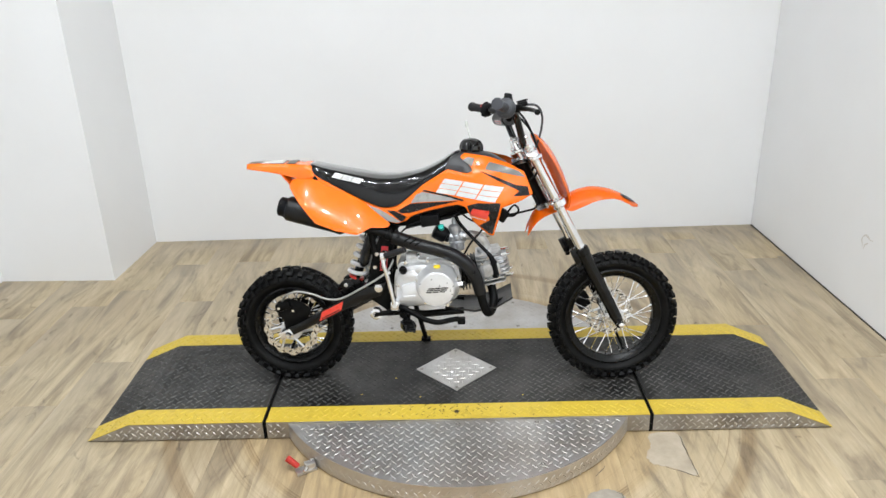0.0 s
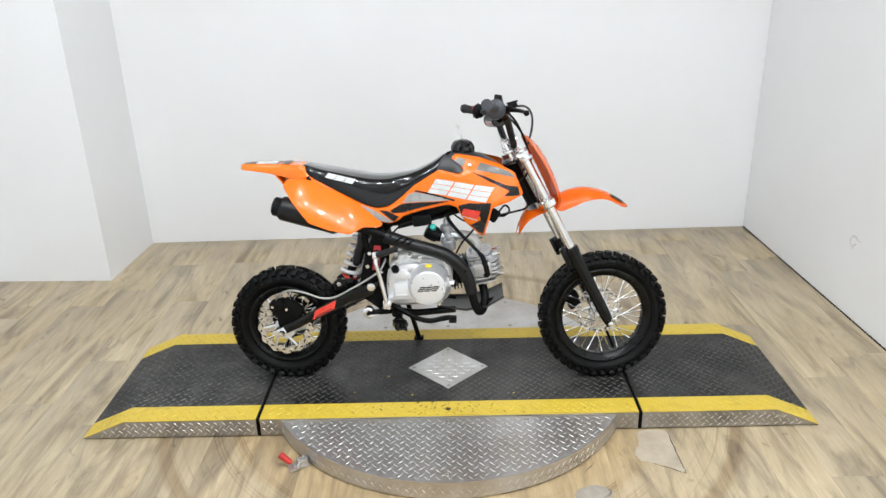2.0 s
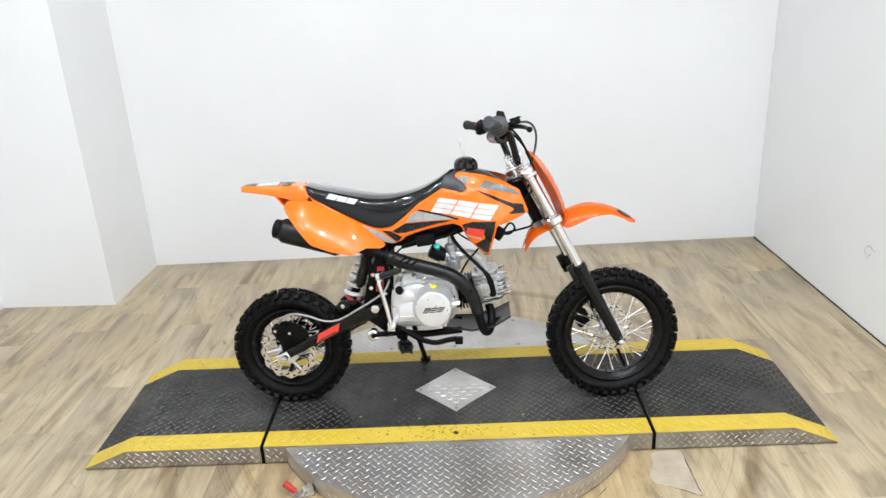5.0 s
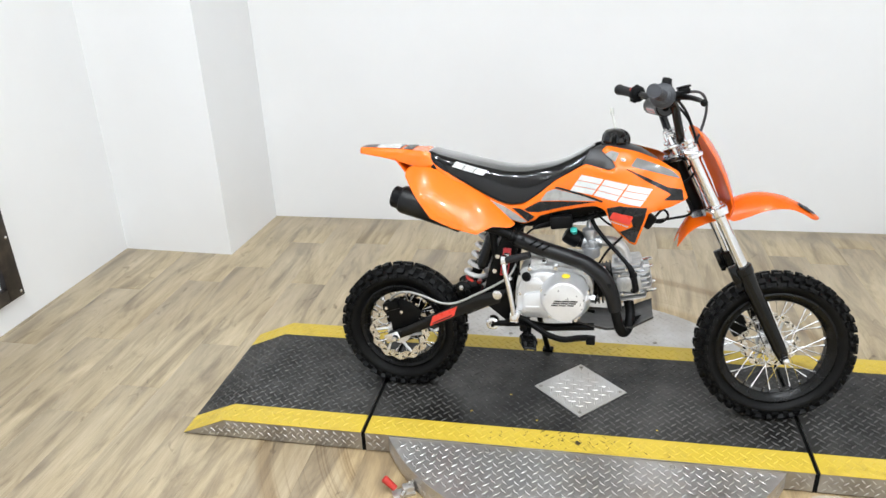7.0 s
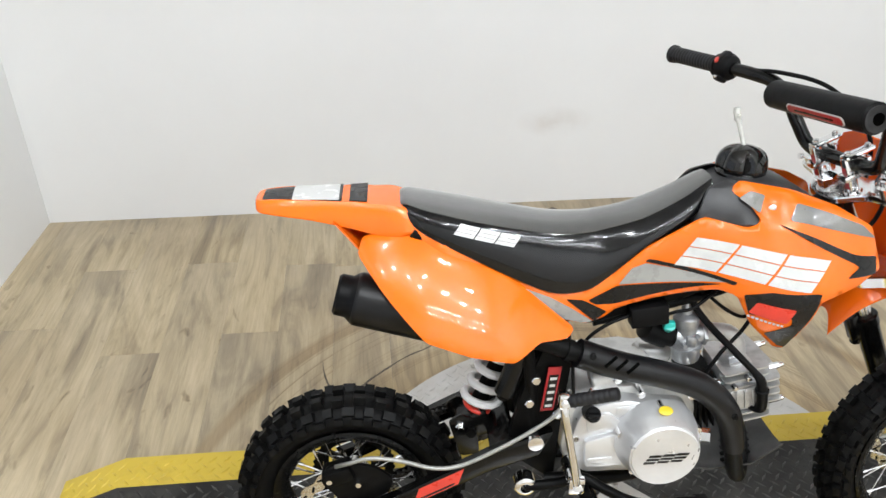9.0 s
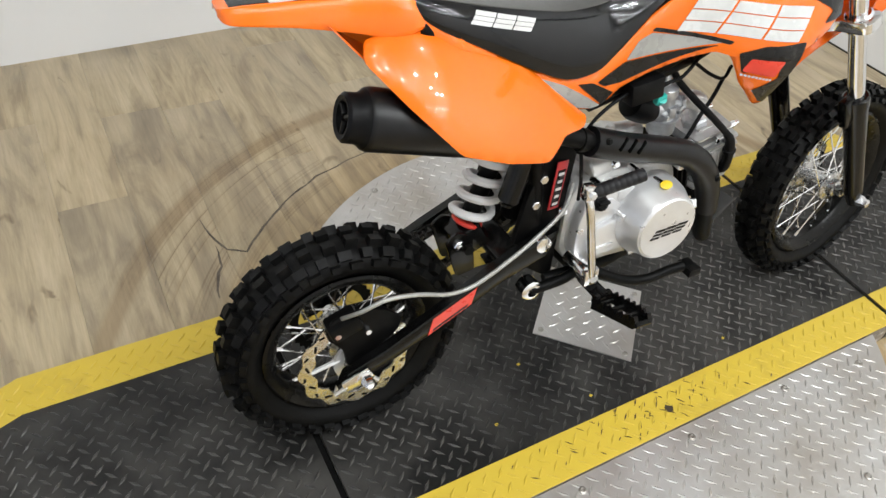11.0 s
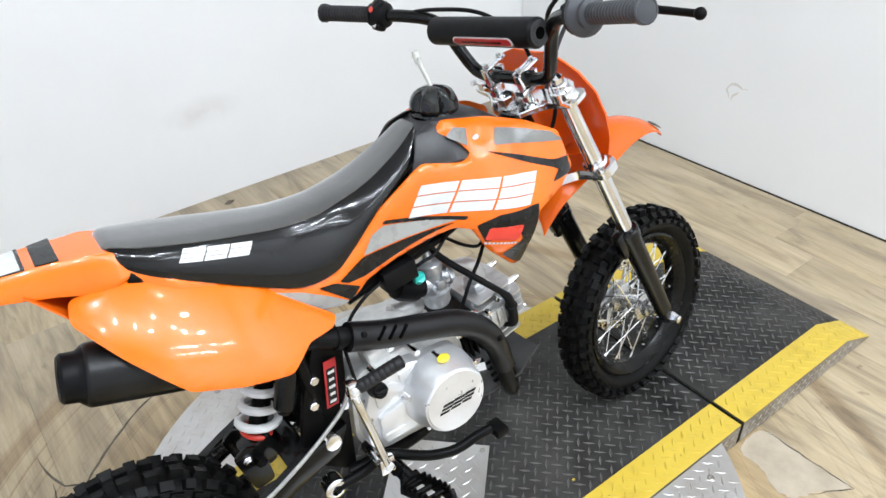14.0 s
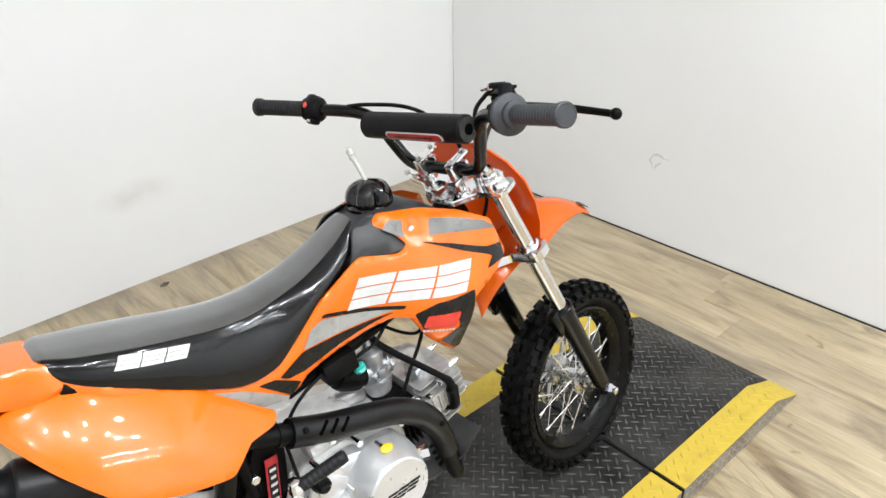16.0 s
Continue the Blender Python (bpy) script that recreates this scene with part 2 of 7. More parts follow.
HOSE = worn("braided_hose", (0.42, 0.42, 0.40), (0.3, 0.3, 0.29), 0.4, metal=0.6, scale=200)
SKID = worn("dark_skid_plate", (0.030, 0.030, 0.031), (0.055, 0.055, 0.055), 0.40, metal=0.3, scale=24)
D_WHITE = worn("white_decal", (0.64, 0.64, 0.63), (0.55, 0.55, 0.54), 0.25, coat=0.3, scale=20)
D_GREY = worn("grey_decal", (0.33, 0.33, 0.315), (0.24, 0.24, 0.23), 0.3, coat=0.3, scale=20)
# darker copy of the grey decal: the upper panel's dimmer reflection as colour
D_GREY_DIM = worn("dim_reflection_grey_decal", (0.20, 0.195, 0.18), (0.14, 0.137, 0.13), 0.3, coat=0.3, scale=20)
D_BLACK = worn("black_decal", (0.006, 0.006, 0.0065), (0.010, 0.010, 0.010), 0.28, coat=0.2, scale=20, spec=0.25)
D_RED = worn("red_decal", (0.72, 0.05, 0.03), (0.6, 0.04, 0.025), 0.3, coat=0.3, scale=20)
TAG_RED = worn("crimson_tag", (0.42, 0.018, 0.022), (0.34, 0.015, 0.018), 0.35, coat=0.2, scale=20)
CHAIN = worn("oiled_chain_steel", (0.060, 0.058, 0.056), (0.022, 0.021, 0.020), 0.30, metal=0.8, scale=60)
D_YELLOW = mat("yellow_dot", (0.75, 0.55, 0.02), 0.4)
TEAL = mat("teal_cap", (0.02, 0.42, 0.36), 0.4)
CLEAR_TUBE = worn("clear_hose", (0.62, 0.62, 0.58), (0.5, 0.5, 0.47), 0.25, coat=0.4, scale=60)
CRACK = worn("dark_crack", (0.085, 0.070, 0.055), (0.20, 0.165, 0.125), 0.9, scale=22)
GREY_PATCH = worn("worn_grey_patch", (0.37, 0.330, 0.275), (0.26, 0.228, 0.185), 0.55, scale=16, amount=(0.38, 0.62), bump_scale=120, bump_strength=0.3)
PALE_PATCH = worn("scuffed_pale_patch", (0.47, 0.400, 0.305), (0.35, 0.290, 0.210), 0.5, scale=11, amount=(0.40, 0.66), bump_scale=120, bump_strength=0.2)
SCUFF = worn("wall_scuff", (0.74, 0.72, 0.69), (0.66, 0.63, 0.59), 0.8, scale=40)
RUBBED = mat("dark_grime", (0.045, 0.03, 0.012), 0.75)


def thin_plastic():
    """The orange plastic where it is a thin sheet that lets some light through."""
    m = ORANGE.copy()
    m.name = "orange_thin_plastic"
    out = m.node_tree.nodes["Material Output"]
    glow = m.node_tree.nodes.new("ShaderNodeBsdfTranslucent")
    glow.inputs["Color"].default_value = (0.95, 0.20, 0.01, 1)
    both = m.node_tree.nodes.new("ShaderNodeMixShader")
    both.inputs[0].default_value = 0.3
    link(m, bsdf(m).outputs[0], both.inputs[1])
    link(m, glow.outputs[0], both.inputs[2])
    link(m, both.outputs[0], out.inputs["Surface"])
    return m


THIN_ORANGE = thin_plastic()
HUB_ALLOY = worn("machined_hub_alloy", (0.62, 0.62, 0.62), (0.46, 0.46, 0.45), 0.26, metal=0.9, scale=40)
HEAD_ALLOY = worn("finned_head_alloy", (0.60, 0.60, 0.60), (0.40, 0.40, 0.39), 0.38, metal=0.7, scale=40, bump_scale=300, bump_strength=0.25)
# carburettor metal, also the head core as shade between its fins
CARB_ALLOY = worn("carburettor_and_shaded_fin_gap_alloy", (0.50, 0.51, 0.53), (0.32, 0.33, 0.34), 0.34, metal=0.7, scale=40)
WALL_GAP = mat("wall_gap", (0.03, 0.025, 0.02), 0.9)
HEAT_BLACK = worn("matt_heatproof_black", (0.0035, 0.0035, 0.0040), (0.007, 0.007, 0.0078), 0.35, scale=30, bump_scale=300, bump_strength=0.12, spec=0.32)
SLOT = mat("slot_black", (0.001, 0.001, 0.001), 0.95, spec=0.05)

# ---- mesh helpers ----


def finish(bm, sharp=38):
    bmesh.ops.remove_doubles(bm, verts=bm.verts, dist=1e-6)
    bmesh.ops.recalc_face_normals(bm, faces=bm.faces)
    for f in bm.faces:
        f.smooth = True
    for e in bm.edges:
        if len(e.link_faces) != 2 or e.calc_face_angle(0) > radians(sharp):
            e.smooth = False
    return bm


def mesh_of(name, bm, material, sharp=38, clean=True):
    if clean:
        finish(bm, sharp)
    me = bpy.data.meshes.new(name)
    bm.to_mesh(me)
    bm.free()
    me.materials.append(material)
    return me


def part(name, bm, material, parent, label="", sharp=38, clean=True):
    ob = new(name, mesh_of(name, bm, material, sharp, clean))
    ob.parent = parent
    return tagged(ob, label)


def thing(name, bm, material, label, category, kind="", group="", sharp=38):
    return tagged(new(name, mesh_of(name, bm, material, sharp)), label, category, group, kind)


def B():
    return bmesh.new()


def box(bm, centre, size, m=None, bevel=0.0):
    r = bmesh.ops.create_cube(bm, size=1.0)
    vs = r["verts"]
    for v in vs:
        v.co = Vector(v.co[k] * size[k] for k in range(3))
    if bevel:
        es = list({e for v in vs for e in v.link_edges})
        out = bmesh.ops.bevel(bm, geom=es, offset=bevel, segments=2, affect="EDGES", profile=0.5)
        vs = list({v for f in out["faces"] for v in f.verts} | {v for v in vs if v.is_valid})
    t = Matrix.Translation(centre) @ (m if m is not None else Matrix())
    bmesh.ops.transform(bm, matrix=t, verts=vs)
    return bm


def axis_frame(p0, p1):
    p0, p1 = Vector(p0), Vector(p1)
    return Matrix.Translation(p0) @ (p1 - p0).to_track_quat("Z", "Y").to_matrix().to_4x4()


def ring_faces(bm, rings, close=True, cap=True):
    """Faces between rings of verts of equal count."""
    n = len(rings[0])
    for a, b in zip(rings, rings[1:]):
        for k in range(n if close else n - 1):
            q = (a[k], a[(k + 1) % n], b[(k + 1) % n], b[k])
            q = tuple(dict.fromkeys(q))
            if len(q) >= 3:
                bm.faces.new(q)
    if cap:
        for r in (rings[0], rings[-1]):
            bm.faces.new(r)
    return bm


def revolve(bm, profile, m, seg=32, closed=False):
    """Turns (radius, height) pairs about m's z axis; closed: the profile is a loop."""
    rings = []
    for r, h in profile:
        rings.append([bm.verts.new(m @ Vector((r * math.cos(2 * math.pi * k / seg), r * math.sin(2 * math.pi * k / seg), h))) for k in range(seg)])
    if closed:
        rings.append(rings[0])
    return ring_faces(bm, rings, True, not closed)


def rod(bm, p0, p1, r0, r1=None, seg=12, round_end=0.0):
    m = axis_frame(p0, p1)
    h = (Vector(p1) - Vector(p0)).length
    r1 = r0 if r1 is None else r1
    e = round_end
    prof = [(r0, 0), (r1, h)] if not e else [(r0 - e, 0), (r0, e), (r1, h - e), (r1 - e, h)]
    return revolve(bm, prof, m, seg)


def spline(pts, n=6):
    """Points along a smooth curve through pts."""
    ps = [Vector(p) for p in pts]
    ps = [ps[0] * 2 - ps[1]] + ps + [ps[-1] * 2 - ps[-2]]
    out = []
    for a, b, c, d in zip(ps, ps[1:], ps[2:], ps[3:]):
        for k in range(n):
            t = k / n
            out.append(0.5 * (2 * b + (c - a) * t + (2 * a - 5 * b + 4 * c - d) * t * t + (3 * b - a - 3 * c + d) * t ** 3))
    return out + [ps[-2]]


def tube(bm, pts, r, seg=10, n=6, smooth=True, radii=None):
    """A round bar along pts; radii: one radius for each of pts, instead of r."""
    path = spline(pts, n) if smooth else [Vector(p) for p in pts]
    rings, up = [], None
    for k, p in enumerate(path):
        d = (path[min(k + 1, len(path) - 1)] - path[max(k - 1, 0)]).normalized()
        if up is None:
            up = d.orthogonal().normalized()
        up = (up - d * up.dot(d)).normalized()
        side = d.cross(up)
        rr = r
        if radii:
            f = k / (len(path) - 1) * (len(radii) - 1)
            i = min(int(f), len(radii) - 2)
            rr = radii[i] + (radii[i + 1] - radii[i]) * (f - i)
        rings.append([bm.verts.new(p + rr * (up * math.cos(2 * math.pi * j / seg) + side * math.sin(2 * math.pi * j / seg))) for j in range(seg)])
    return ring_faces(bm, rings)


def loft(bm, sections, cap=True):
    rings = [[bm.verts.new(p) for p in sec] for sec in sections]
    return ring_faces(bm, rings, True, cap)


def prism(bm, outline, y0, y1, bevel=0.0):
    """An outline in the x-z plane made solid between two y's."""
    a = [bm.verts.new((x, y0, z)) for x, z in outline]
    f = bm.faces.new(a)
    out = bmesh.ops.extrude_face_region(bm, geom=[f])
    vs = [g for g in out["geom"] if isinstance(g, bmesh.types.BMVert)]
    for v in vs:
        v.co.y = y1
    if bevel:
        es = list({e for v in vs + a for e in v.link_edges if len(e.link_faces) == 2 and e.calc_face_angle(0) > 0.6})
        bmesh.ops.bevel(bm, geom=es, offset=bevel, segments=2, affect="EDGES", profile=0.5, clamp_overlap=True)
    return bm


def rounded(outline, n=5):
    """A smooth closed outline through the corners given."""
    ps = [Vector((*p, 0)) for p in outline]
    out = []
    k = len(ps)
    for i in range(k):
        a, b, c, d = ps[i - 1], ps[i], ps[(i + 1) % k], ps[(i + 2) % k]
        for j in range(n):
            t = j / n
            q = 0.5 * (2 * b + (c - a) * t + (2 * a - 5 * b + 4 * c - d) * t * t + (3 * b - a - 3 * c + d) * t ** 3)
            out.append((q.x, q.y))
    return out


def corner_cut(outline, r=0.008, n=3):
    """The outline with its corners rounded off by about r."""
    out, k = [], len(outline)
    for i in range(k):
        a, b, c = (Vector(outline[j % k]) for j in (i - 1, i, i + 1))
        u, w = a - b, c - b
        cut = min(r, u.length * 0.45, w.length * 0.45)
        p, q = b + u.normalized() * cut, b + w.normalized() * cut
        for j in range(n + 1):
            t = j / n
            v = p * (1 - t) ** 2 + b * 2 * t * (1 - t) + q * t * t
            out.append((v.x, v.y))
    return out


def edge_distance(outline, x, z):
    best = 9.0
    for (ax, az), (bx, bz) in zip(outline, outline[1:] + outline[:1]):
        dx, dz = bx - ax, bz - az
        t = max(0, min(1, ((x - ax) * dx + (z - az) * dz) / (dx * dx + dz * dz + 1e-12)))
        best = min(best, math.hypot(x - ax - t * dx, z - az - t * dz))
    return best


def panel(bm, outline, depth, thick=0.004, step=0.02, lip=0.0, lip_width=0.012):
    """A curved sheet: the outline in x-z, at y = depth(x, z), its rim drawn in by lip. thick is towards +y for negative depths."""
    vs = [bm.verts.new((x, 0, z)) for x, z in outline]
    bm.faces.new(vs)
    xs, zs = [p[0] for p in outline], [p[1] for p in outline]
    for lo, hi, no in ((min(xs), max(xs), (1, 0, 0)), (min(zs), max(zs), (0, 0, 1))):
        c = math.floor(lo / step) * step + step
        while c < hi:
            bmesh.ops.bisect_plane(bm, geom=bm.verts[:] + bm.edges[:] + bm.faces[:], dist=1e-5, plane_co=Vector(no) * c, plane_no=no)
            c += step
    for v in bm.verts:
        y = depth(v.co.x, v.co.z)
        sign = -1 if y < 0 else 1
        if lip:
            d = min(1.0, edge_distance(outline, v.co.x, v.co.z) / lip_width)
            y -= sign * lip * (1 - math.sqrt(max(0, 1 - (1 - d) ** 2)))
        v.co.y = y
    front = bm.faces[:]
    sign = -1 if sum(v.co.y for v in bm.verts) < 0 else 1
    out = bmesh.ops.extrude_face_region(bm, geom=front, use_keep_orig=True)
    for g in out["geom"]:
        if isinstance(g, bmesh.types.BMVert):
            g.co.y -= sign * thick
    return bm


def mirrored(bm):
    bmesh.ops.transform(bm, matrix=Matrix.Diagonal((1, -1, 1, 1)), verts=bm.verts)
    return bm

# ---- the room ----
X_LEFT, X_RIGHT, Y_BACK, Y_NEAR, CEIL_Z = -2.115, 1.586, 1.443, -3.4, 3.0
T = 0.12


def wall(name, plan, label, paint=WALL):
    """A wall over a four-cornered plan, from below the floor to the ceiling."""
    bm = B()
    loft(bm, [[(x, y, z) for x, y in plan] for z in (-0.02, CEIL_Z)])
    return thing(name, bm, paint, label, "wall", "structure")


def north_y(x):
    return Y_BACK - 0.010 + 0.018 * (x + 1.56)


def east_x(y):
    return 1.575 + 0.027 * (1.487 - y)


wall("wall_north", [(X_LEFT - 0.3, north_y(X_LEFT - 0.3)), (1.9, north_y(1.9)), (1.9, north_y(1.9) + T), (X_LEFT - 0.3, north_y(X_LEFT - 0.3) + T)], "white painted back wall with one faint smudge", WALL_SMUDGED)
wall_east = wall("wall_east", [(east_x(Y_NEAR - T), Y_NEAR - T), (east_x(Y_NEAR - T) + T, Y_NEAR - T), (east_x(1.486) + T, 1.486), (east_x(1.486), 1.486)], "white painted side wall with a few scuffs")
wall("wall_south", [(X_LEFT - 0.35, Y_NEAR - T), (east_x(Y_NEAR), Y_NEAR - T), (east_x(Y_NEAR), Y_NEAR), (X_LEFT - 0.35, Y_NEAR)], "plain white wall behind the camera")
wall("wall_pier", [(X_LEFT - 0.02, 0.968), (-1.580, 0.951), (-1.558, 1.432), (X_LEFT - 0.02, 1.421)], "white boxed-out pier in the corner of the bay")
# a thin dark gap along the foot of the east wall
bm = B()
loft(bm, [[(east_x(y) - 0.004, y, 0.0), (east_x(y) + 0.002, y, 0.0), (east_x(y) + 0.002, y, 0.0045), (east_x(y) - 0.004, y, 0.0045)] for y in (-3.2, -0.1, 0.62, 1.48)])
thing("trim", bm, WALL_GAP, "thin dark gap along the wall foot", "wall trim", "structure")
# the west wall splays a little from the pier
WEST = Matrix.Translation((X_LEFT, 0.97, 0)) @ Matrix.Rotation(radians(-1.4), 4, "Z") @ Matrix.Translation((-X_LEFT, -0.97, 0))
# the west wall has an opening that a mesh panel closes
OPEN_Y0, OPEN_Y1, OPEN_Z0, OPEN_Z1 = -1.35, 0.215, 0.165, 1.95


def west_wall():
    bm = B()
    x0, x1 = X_LEFT - T, X_LEFT
    for y0, y1, z0, z1 in ((Y_NEAR - 0.1, OPEN_Y0, -0.02, CEIL_Z), (OPEN_Y1, 1.41, -0.02, CEIL_Z), (OPEN_Y0, OPEN_Y1, -0.02, OPEN_Z0), (OPEN_Y0, OPEN_Y1, OPEN_Z1, CEIL_Z)):
        box(bm, ((x0 + x1) / 2, (y0 + y1) / 2, (z0 + z1) / 2), (T, y1 - y0, z1 - z0))
    bmesh.ops.transform(bm, matrix=WEST, verts=bm.verts)
    return thing("wall_west", bm, WALL, "white side wall with a mesh-covered opening", "wall", "structure")


west_wall()
bm = B()
box(bm, ((X_LEFT + X_RIGHT) / 2, (Y_NEAR + Y_BACK) / 2, CEIL_Z + 0.05), (X_RIGHT - X_LEFT + 0.9, Y_BACK - Y_NEAR + 0.5, 0.1))
thing("ceiling", bm, CEIL, "plain off-white ceiling above the bay", "ceiling", "structure")


def ceiling_light(name, sx, sy, label, group):
    root = tagged(new(name), label, "ceiling light", group)
    bm = B()
    box(bm, (0, 0, -0.022), (sx + 0.06, sy + 0.06, 0.044), bevel=0.006)
    part("housing", bm, D_WHITE, root)
    return root


for lights, name, sx, sy, label, group in ((SPOTS, "ceiling_spot", 0.065, 0.065, "small square white ceiling lamp", "small ceiling lamps"), (TUBES, "ceiling_light", 1.2, 0.03, "long slim white ceiling light", "long ceiling lights")):
    first = ceiling_light(name, sx, sy, label, group)
    first.matrix_basis = pose(lights[0][0], lights[0][1], CEIL_Z)
    for lamp_x, lamp_y in lights[1:]:
        copy_thing(first, pose(lamp_x, lamp_y, CEIL_Z))


def mesh_panel():
    """The dark wooden frame with expanded metal in the west wall, and the bright space behind it."""
    root = tagged(new("mesh_panel"), "dark wooden frame with expanded metal mesh", "mesh panel")
    root.matrix_basis = WEST @ pose(X_LEFT, 0, 0)
    w = 0.072
    for name, y0, y1, z0, z1 in (("stile", OPEN_Y1 - 0.002, OPEN_Y1 + w, OPEN_Z0 - 0.05, OPEN_Z1 + 0.05), ("stile", OPEN_Y0 - w, OPEN_Y0, OPEN_Z0 - 0.05, OPEN_Z1 + 0.05),
                                 ("rail", OPEN_Y0, OPEN_Y1 - 0.002, OPEN_Z0 - 0.05, OPEN_Z0 + 0.002), ("rail", OPEN_Y0, OPEN_Y1 - 0.002, OPEN_Z1, OPEN_Z1 + 0.05)):
        bm = B()
        box(bm, (0.016, (y0 + y1) / 2, (z0 + z1) / 2), (0.03, y1 - y0, z1 - z0), bevel=0.003)
        part(name, bm, DARK_WOOD, root)
    for k in range(9):
        bm = B()
        m = Matrix.Translation((0.031, OPEN_Y1 + 0.055, OPEN_Z0 - 0.03 + 0.22 * k)) @ Matrix.Rotation(radians(90), 4, "Y")
        revolve(bm, [(0.006, 0), (0.006, 0.002), (0.003, 0.004)], m, 10)
        part("screw", bm, CHROME, root)
    # diamonds of expanded metal, wider than high
    bm = B()
    dy, dz = 0.034, 0.0165
    for sign in (1, -1):
        span = OPEN_Z1 - OPEN_Z0
        run = span * dy / dz
        y = OPEN_Y0 - run
        while y < OPEN_Y1 + run:
            a, b = (y, OPEN_Z0), (y + sign * run, OPEN_Z1)
            t0, t1 = 0.0, 1.0
            d = b[0] - a[0]
            lo, hi = sorted(((OPEN_Y0 - a[0]) / d, (OPEN_Y1 - a[0]) / d))
            t0, t1 = max(t0, lo), min(t1, hi)
            if t1 - t0 > 0.004:
                p = (-0.004 + 0.0012 * sign, a[0] + d * t0, OPEN_Z0 + span * t0)
                q = (-0.004 + 0.0012 * sign, a[0] + d * t1, OPEN_Z0 + span * t1)
                tube(bm, [p, q], 0.0017, 4, smooth=False)
            y += dy
    ob = part("expanded_mesh", bm, WIRE, root, "grey expanded metal mesh", clean=False)
    return root


mesh_panel()


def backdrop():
    # the space's brightness is emission in blotchy blues on one flat sheet
    m = mat("glowing_space_sheet", (0.8, 0.85, 0.95), 0.9)
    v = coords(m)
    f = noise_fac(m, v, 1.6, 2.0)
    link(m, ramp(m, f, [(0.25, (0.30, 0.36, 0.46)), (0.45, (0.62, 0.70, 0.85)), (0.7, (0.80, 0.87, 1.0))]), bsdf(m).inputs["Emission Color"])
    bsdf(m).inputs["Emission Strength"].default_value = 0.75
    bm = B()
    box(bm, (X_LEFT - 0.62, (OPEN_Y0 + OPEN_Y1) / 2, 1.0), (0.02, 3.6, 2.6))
    thing("backdrop", bm, m, "glowing pale bluish sheet standing for the space behind the mesh", "backdrop", "structure")


backdrop()
bm = B()
box(bm, ((X_LEFT + X_RIGHT) / 2, (Y_NEAR + Y_BACK) / 2, -0.03), (X_RIGHT - X_LEFT + 0.9, Y_BACK - Y_NEAR + 0.5, 0.044))
floor = thing("floor", bm, SUBFLOOR, "pale wood-look vinyl plank floor with scuffs", "floor", "structure")

# ---- the turning deck ----
H, DECK_F, DECK_B, DECK_X, JOINT, RISE = 0.062, -0.288, 0.281, 1.155, 0.597, 1.018
STRIP = 0.079


def top_z(x):
    """Height of the deck's top: flat, then sloping to the floor at both ends."""
    a = abs(x)
    return H if a < RISE else H - (H - 0.004) * (a - RISE) / (DECK_X - RISE)


def deck_piece(x0, x1, y0, y1):
    """The deck's body between two x's, down to the floor."""
    xs = sorted({x0, x1, *(s * RISE for s in (-1, 1) if x0 < s * RISE < x1)})
    bm = B()
    loft(bm, [[(x, y0, 0.0045), (x, y1, 0.0045), (x, y1, top_z(x)), (x, y0, top_z(x))] for x in xs])
    return bm


def sheet(x0, x1, y0, y1, t=0.0016):
    """A layer of paint or plate that follows the top."""
    xs = sorted({x0, x1, *(s * RISE for s in (-1, 1) if x0 < s * RISE < x1)})
    bm = B()
    loft(bm, [[(x, y0, top_z(x) + 0.0002), (x, y1, top_z(x) + 0.0002), (x, y1, top_z(x) + t), (x, y0, top_z(x) + t)] for x in xs])
    return bm


def lozenges(places, length=0.0262, width=0.0060, height=0.0019):
    """Raised tread bars: (centre, angle, up, along) each, one joined mesh."""
    verts, faces = [], []
    for c, along, side, up in places:
        i = len(verts)
        for a, b, h in ((-1, 0, 0), (0, -1, 0), (1, 0, 0), (0, 1, 0), (-0.45, 0, 1), (0, -0.35, 1), (0.45, 0, 1), (0, 0.35, 1)):
            verts.append(c + along * (a * length / 2) + side * (b * width / 2) + up * (h * height))
        faces += [(i, i + 1, i + 5, i + 4), (i + 1, i + 2, i + 6, i + 5), (i + 2, i + 3, i + 7, i + 6), (i + 3, i, i + 4, i + 7), (i + 4, i + 5, i + 6, i + 7)]
    bm = B()
    vs = [bm.verts.new(v) for v in verts]
    for f in faces:
        bm.faces.new([vs[k] for k in f])
    return bm


def tread_grid(u0, u1, v0, v1, pitch, put, keep=lambda u, v: True):
    """Places for tread bars over a field, each pointing at the middle of the next; put(u, v) gives centre and the two directions there."""
    out, q = [], math.sqrt(0.5)
    reach = math.ceil((max(abs(u0), abs(u1)) + max(abs(v0), abs(v1))) / (pitch * q)) + 1
    for i in range(-reach, reach + 1):
        for j in range(-reach, reach + 1):
            u, v = (i - j) * pitch * q, (i + j) * pitch * q
            if not (u0 + 0.011 < u < u1 - 0.011 and v0 + 0.009 < v < v1 - 0.009 and keep(u, v)):
                continue
            c, du, dv = put(u, v)
            a = radians(45) if (i + j) % 2 else radians(-45)
            along = du * math.cos(a) + dv * math.sin(a)
            side = dv * math.cos(a) - du * math.sin(a)
            out.append((c, along, side, du.cross(dv).normalized()))
    return out


def on_top(lift):
    def put(u, v):
        z0, z1 = top_z(u - 0.005), top_z(u + 0.005)
        return Vector((u, v, top_z(u) + lift)), Vector((0.01, 0, z1 - z0)).normalized(), Vector((0, 1, 0))
    return put


PITCH, R_TABLE = 0.0215, 0.597


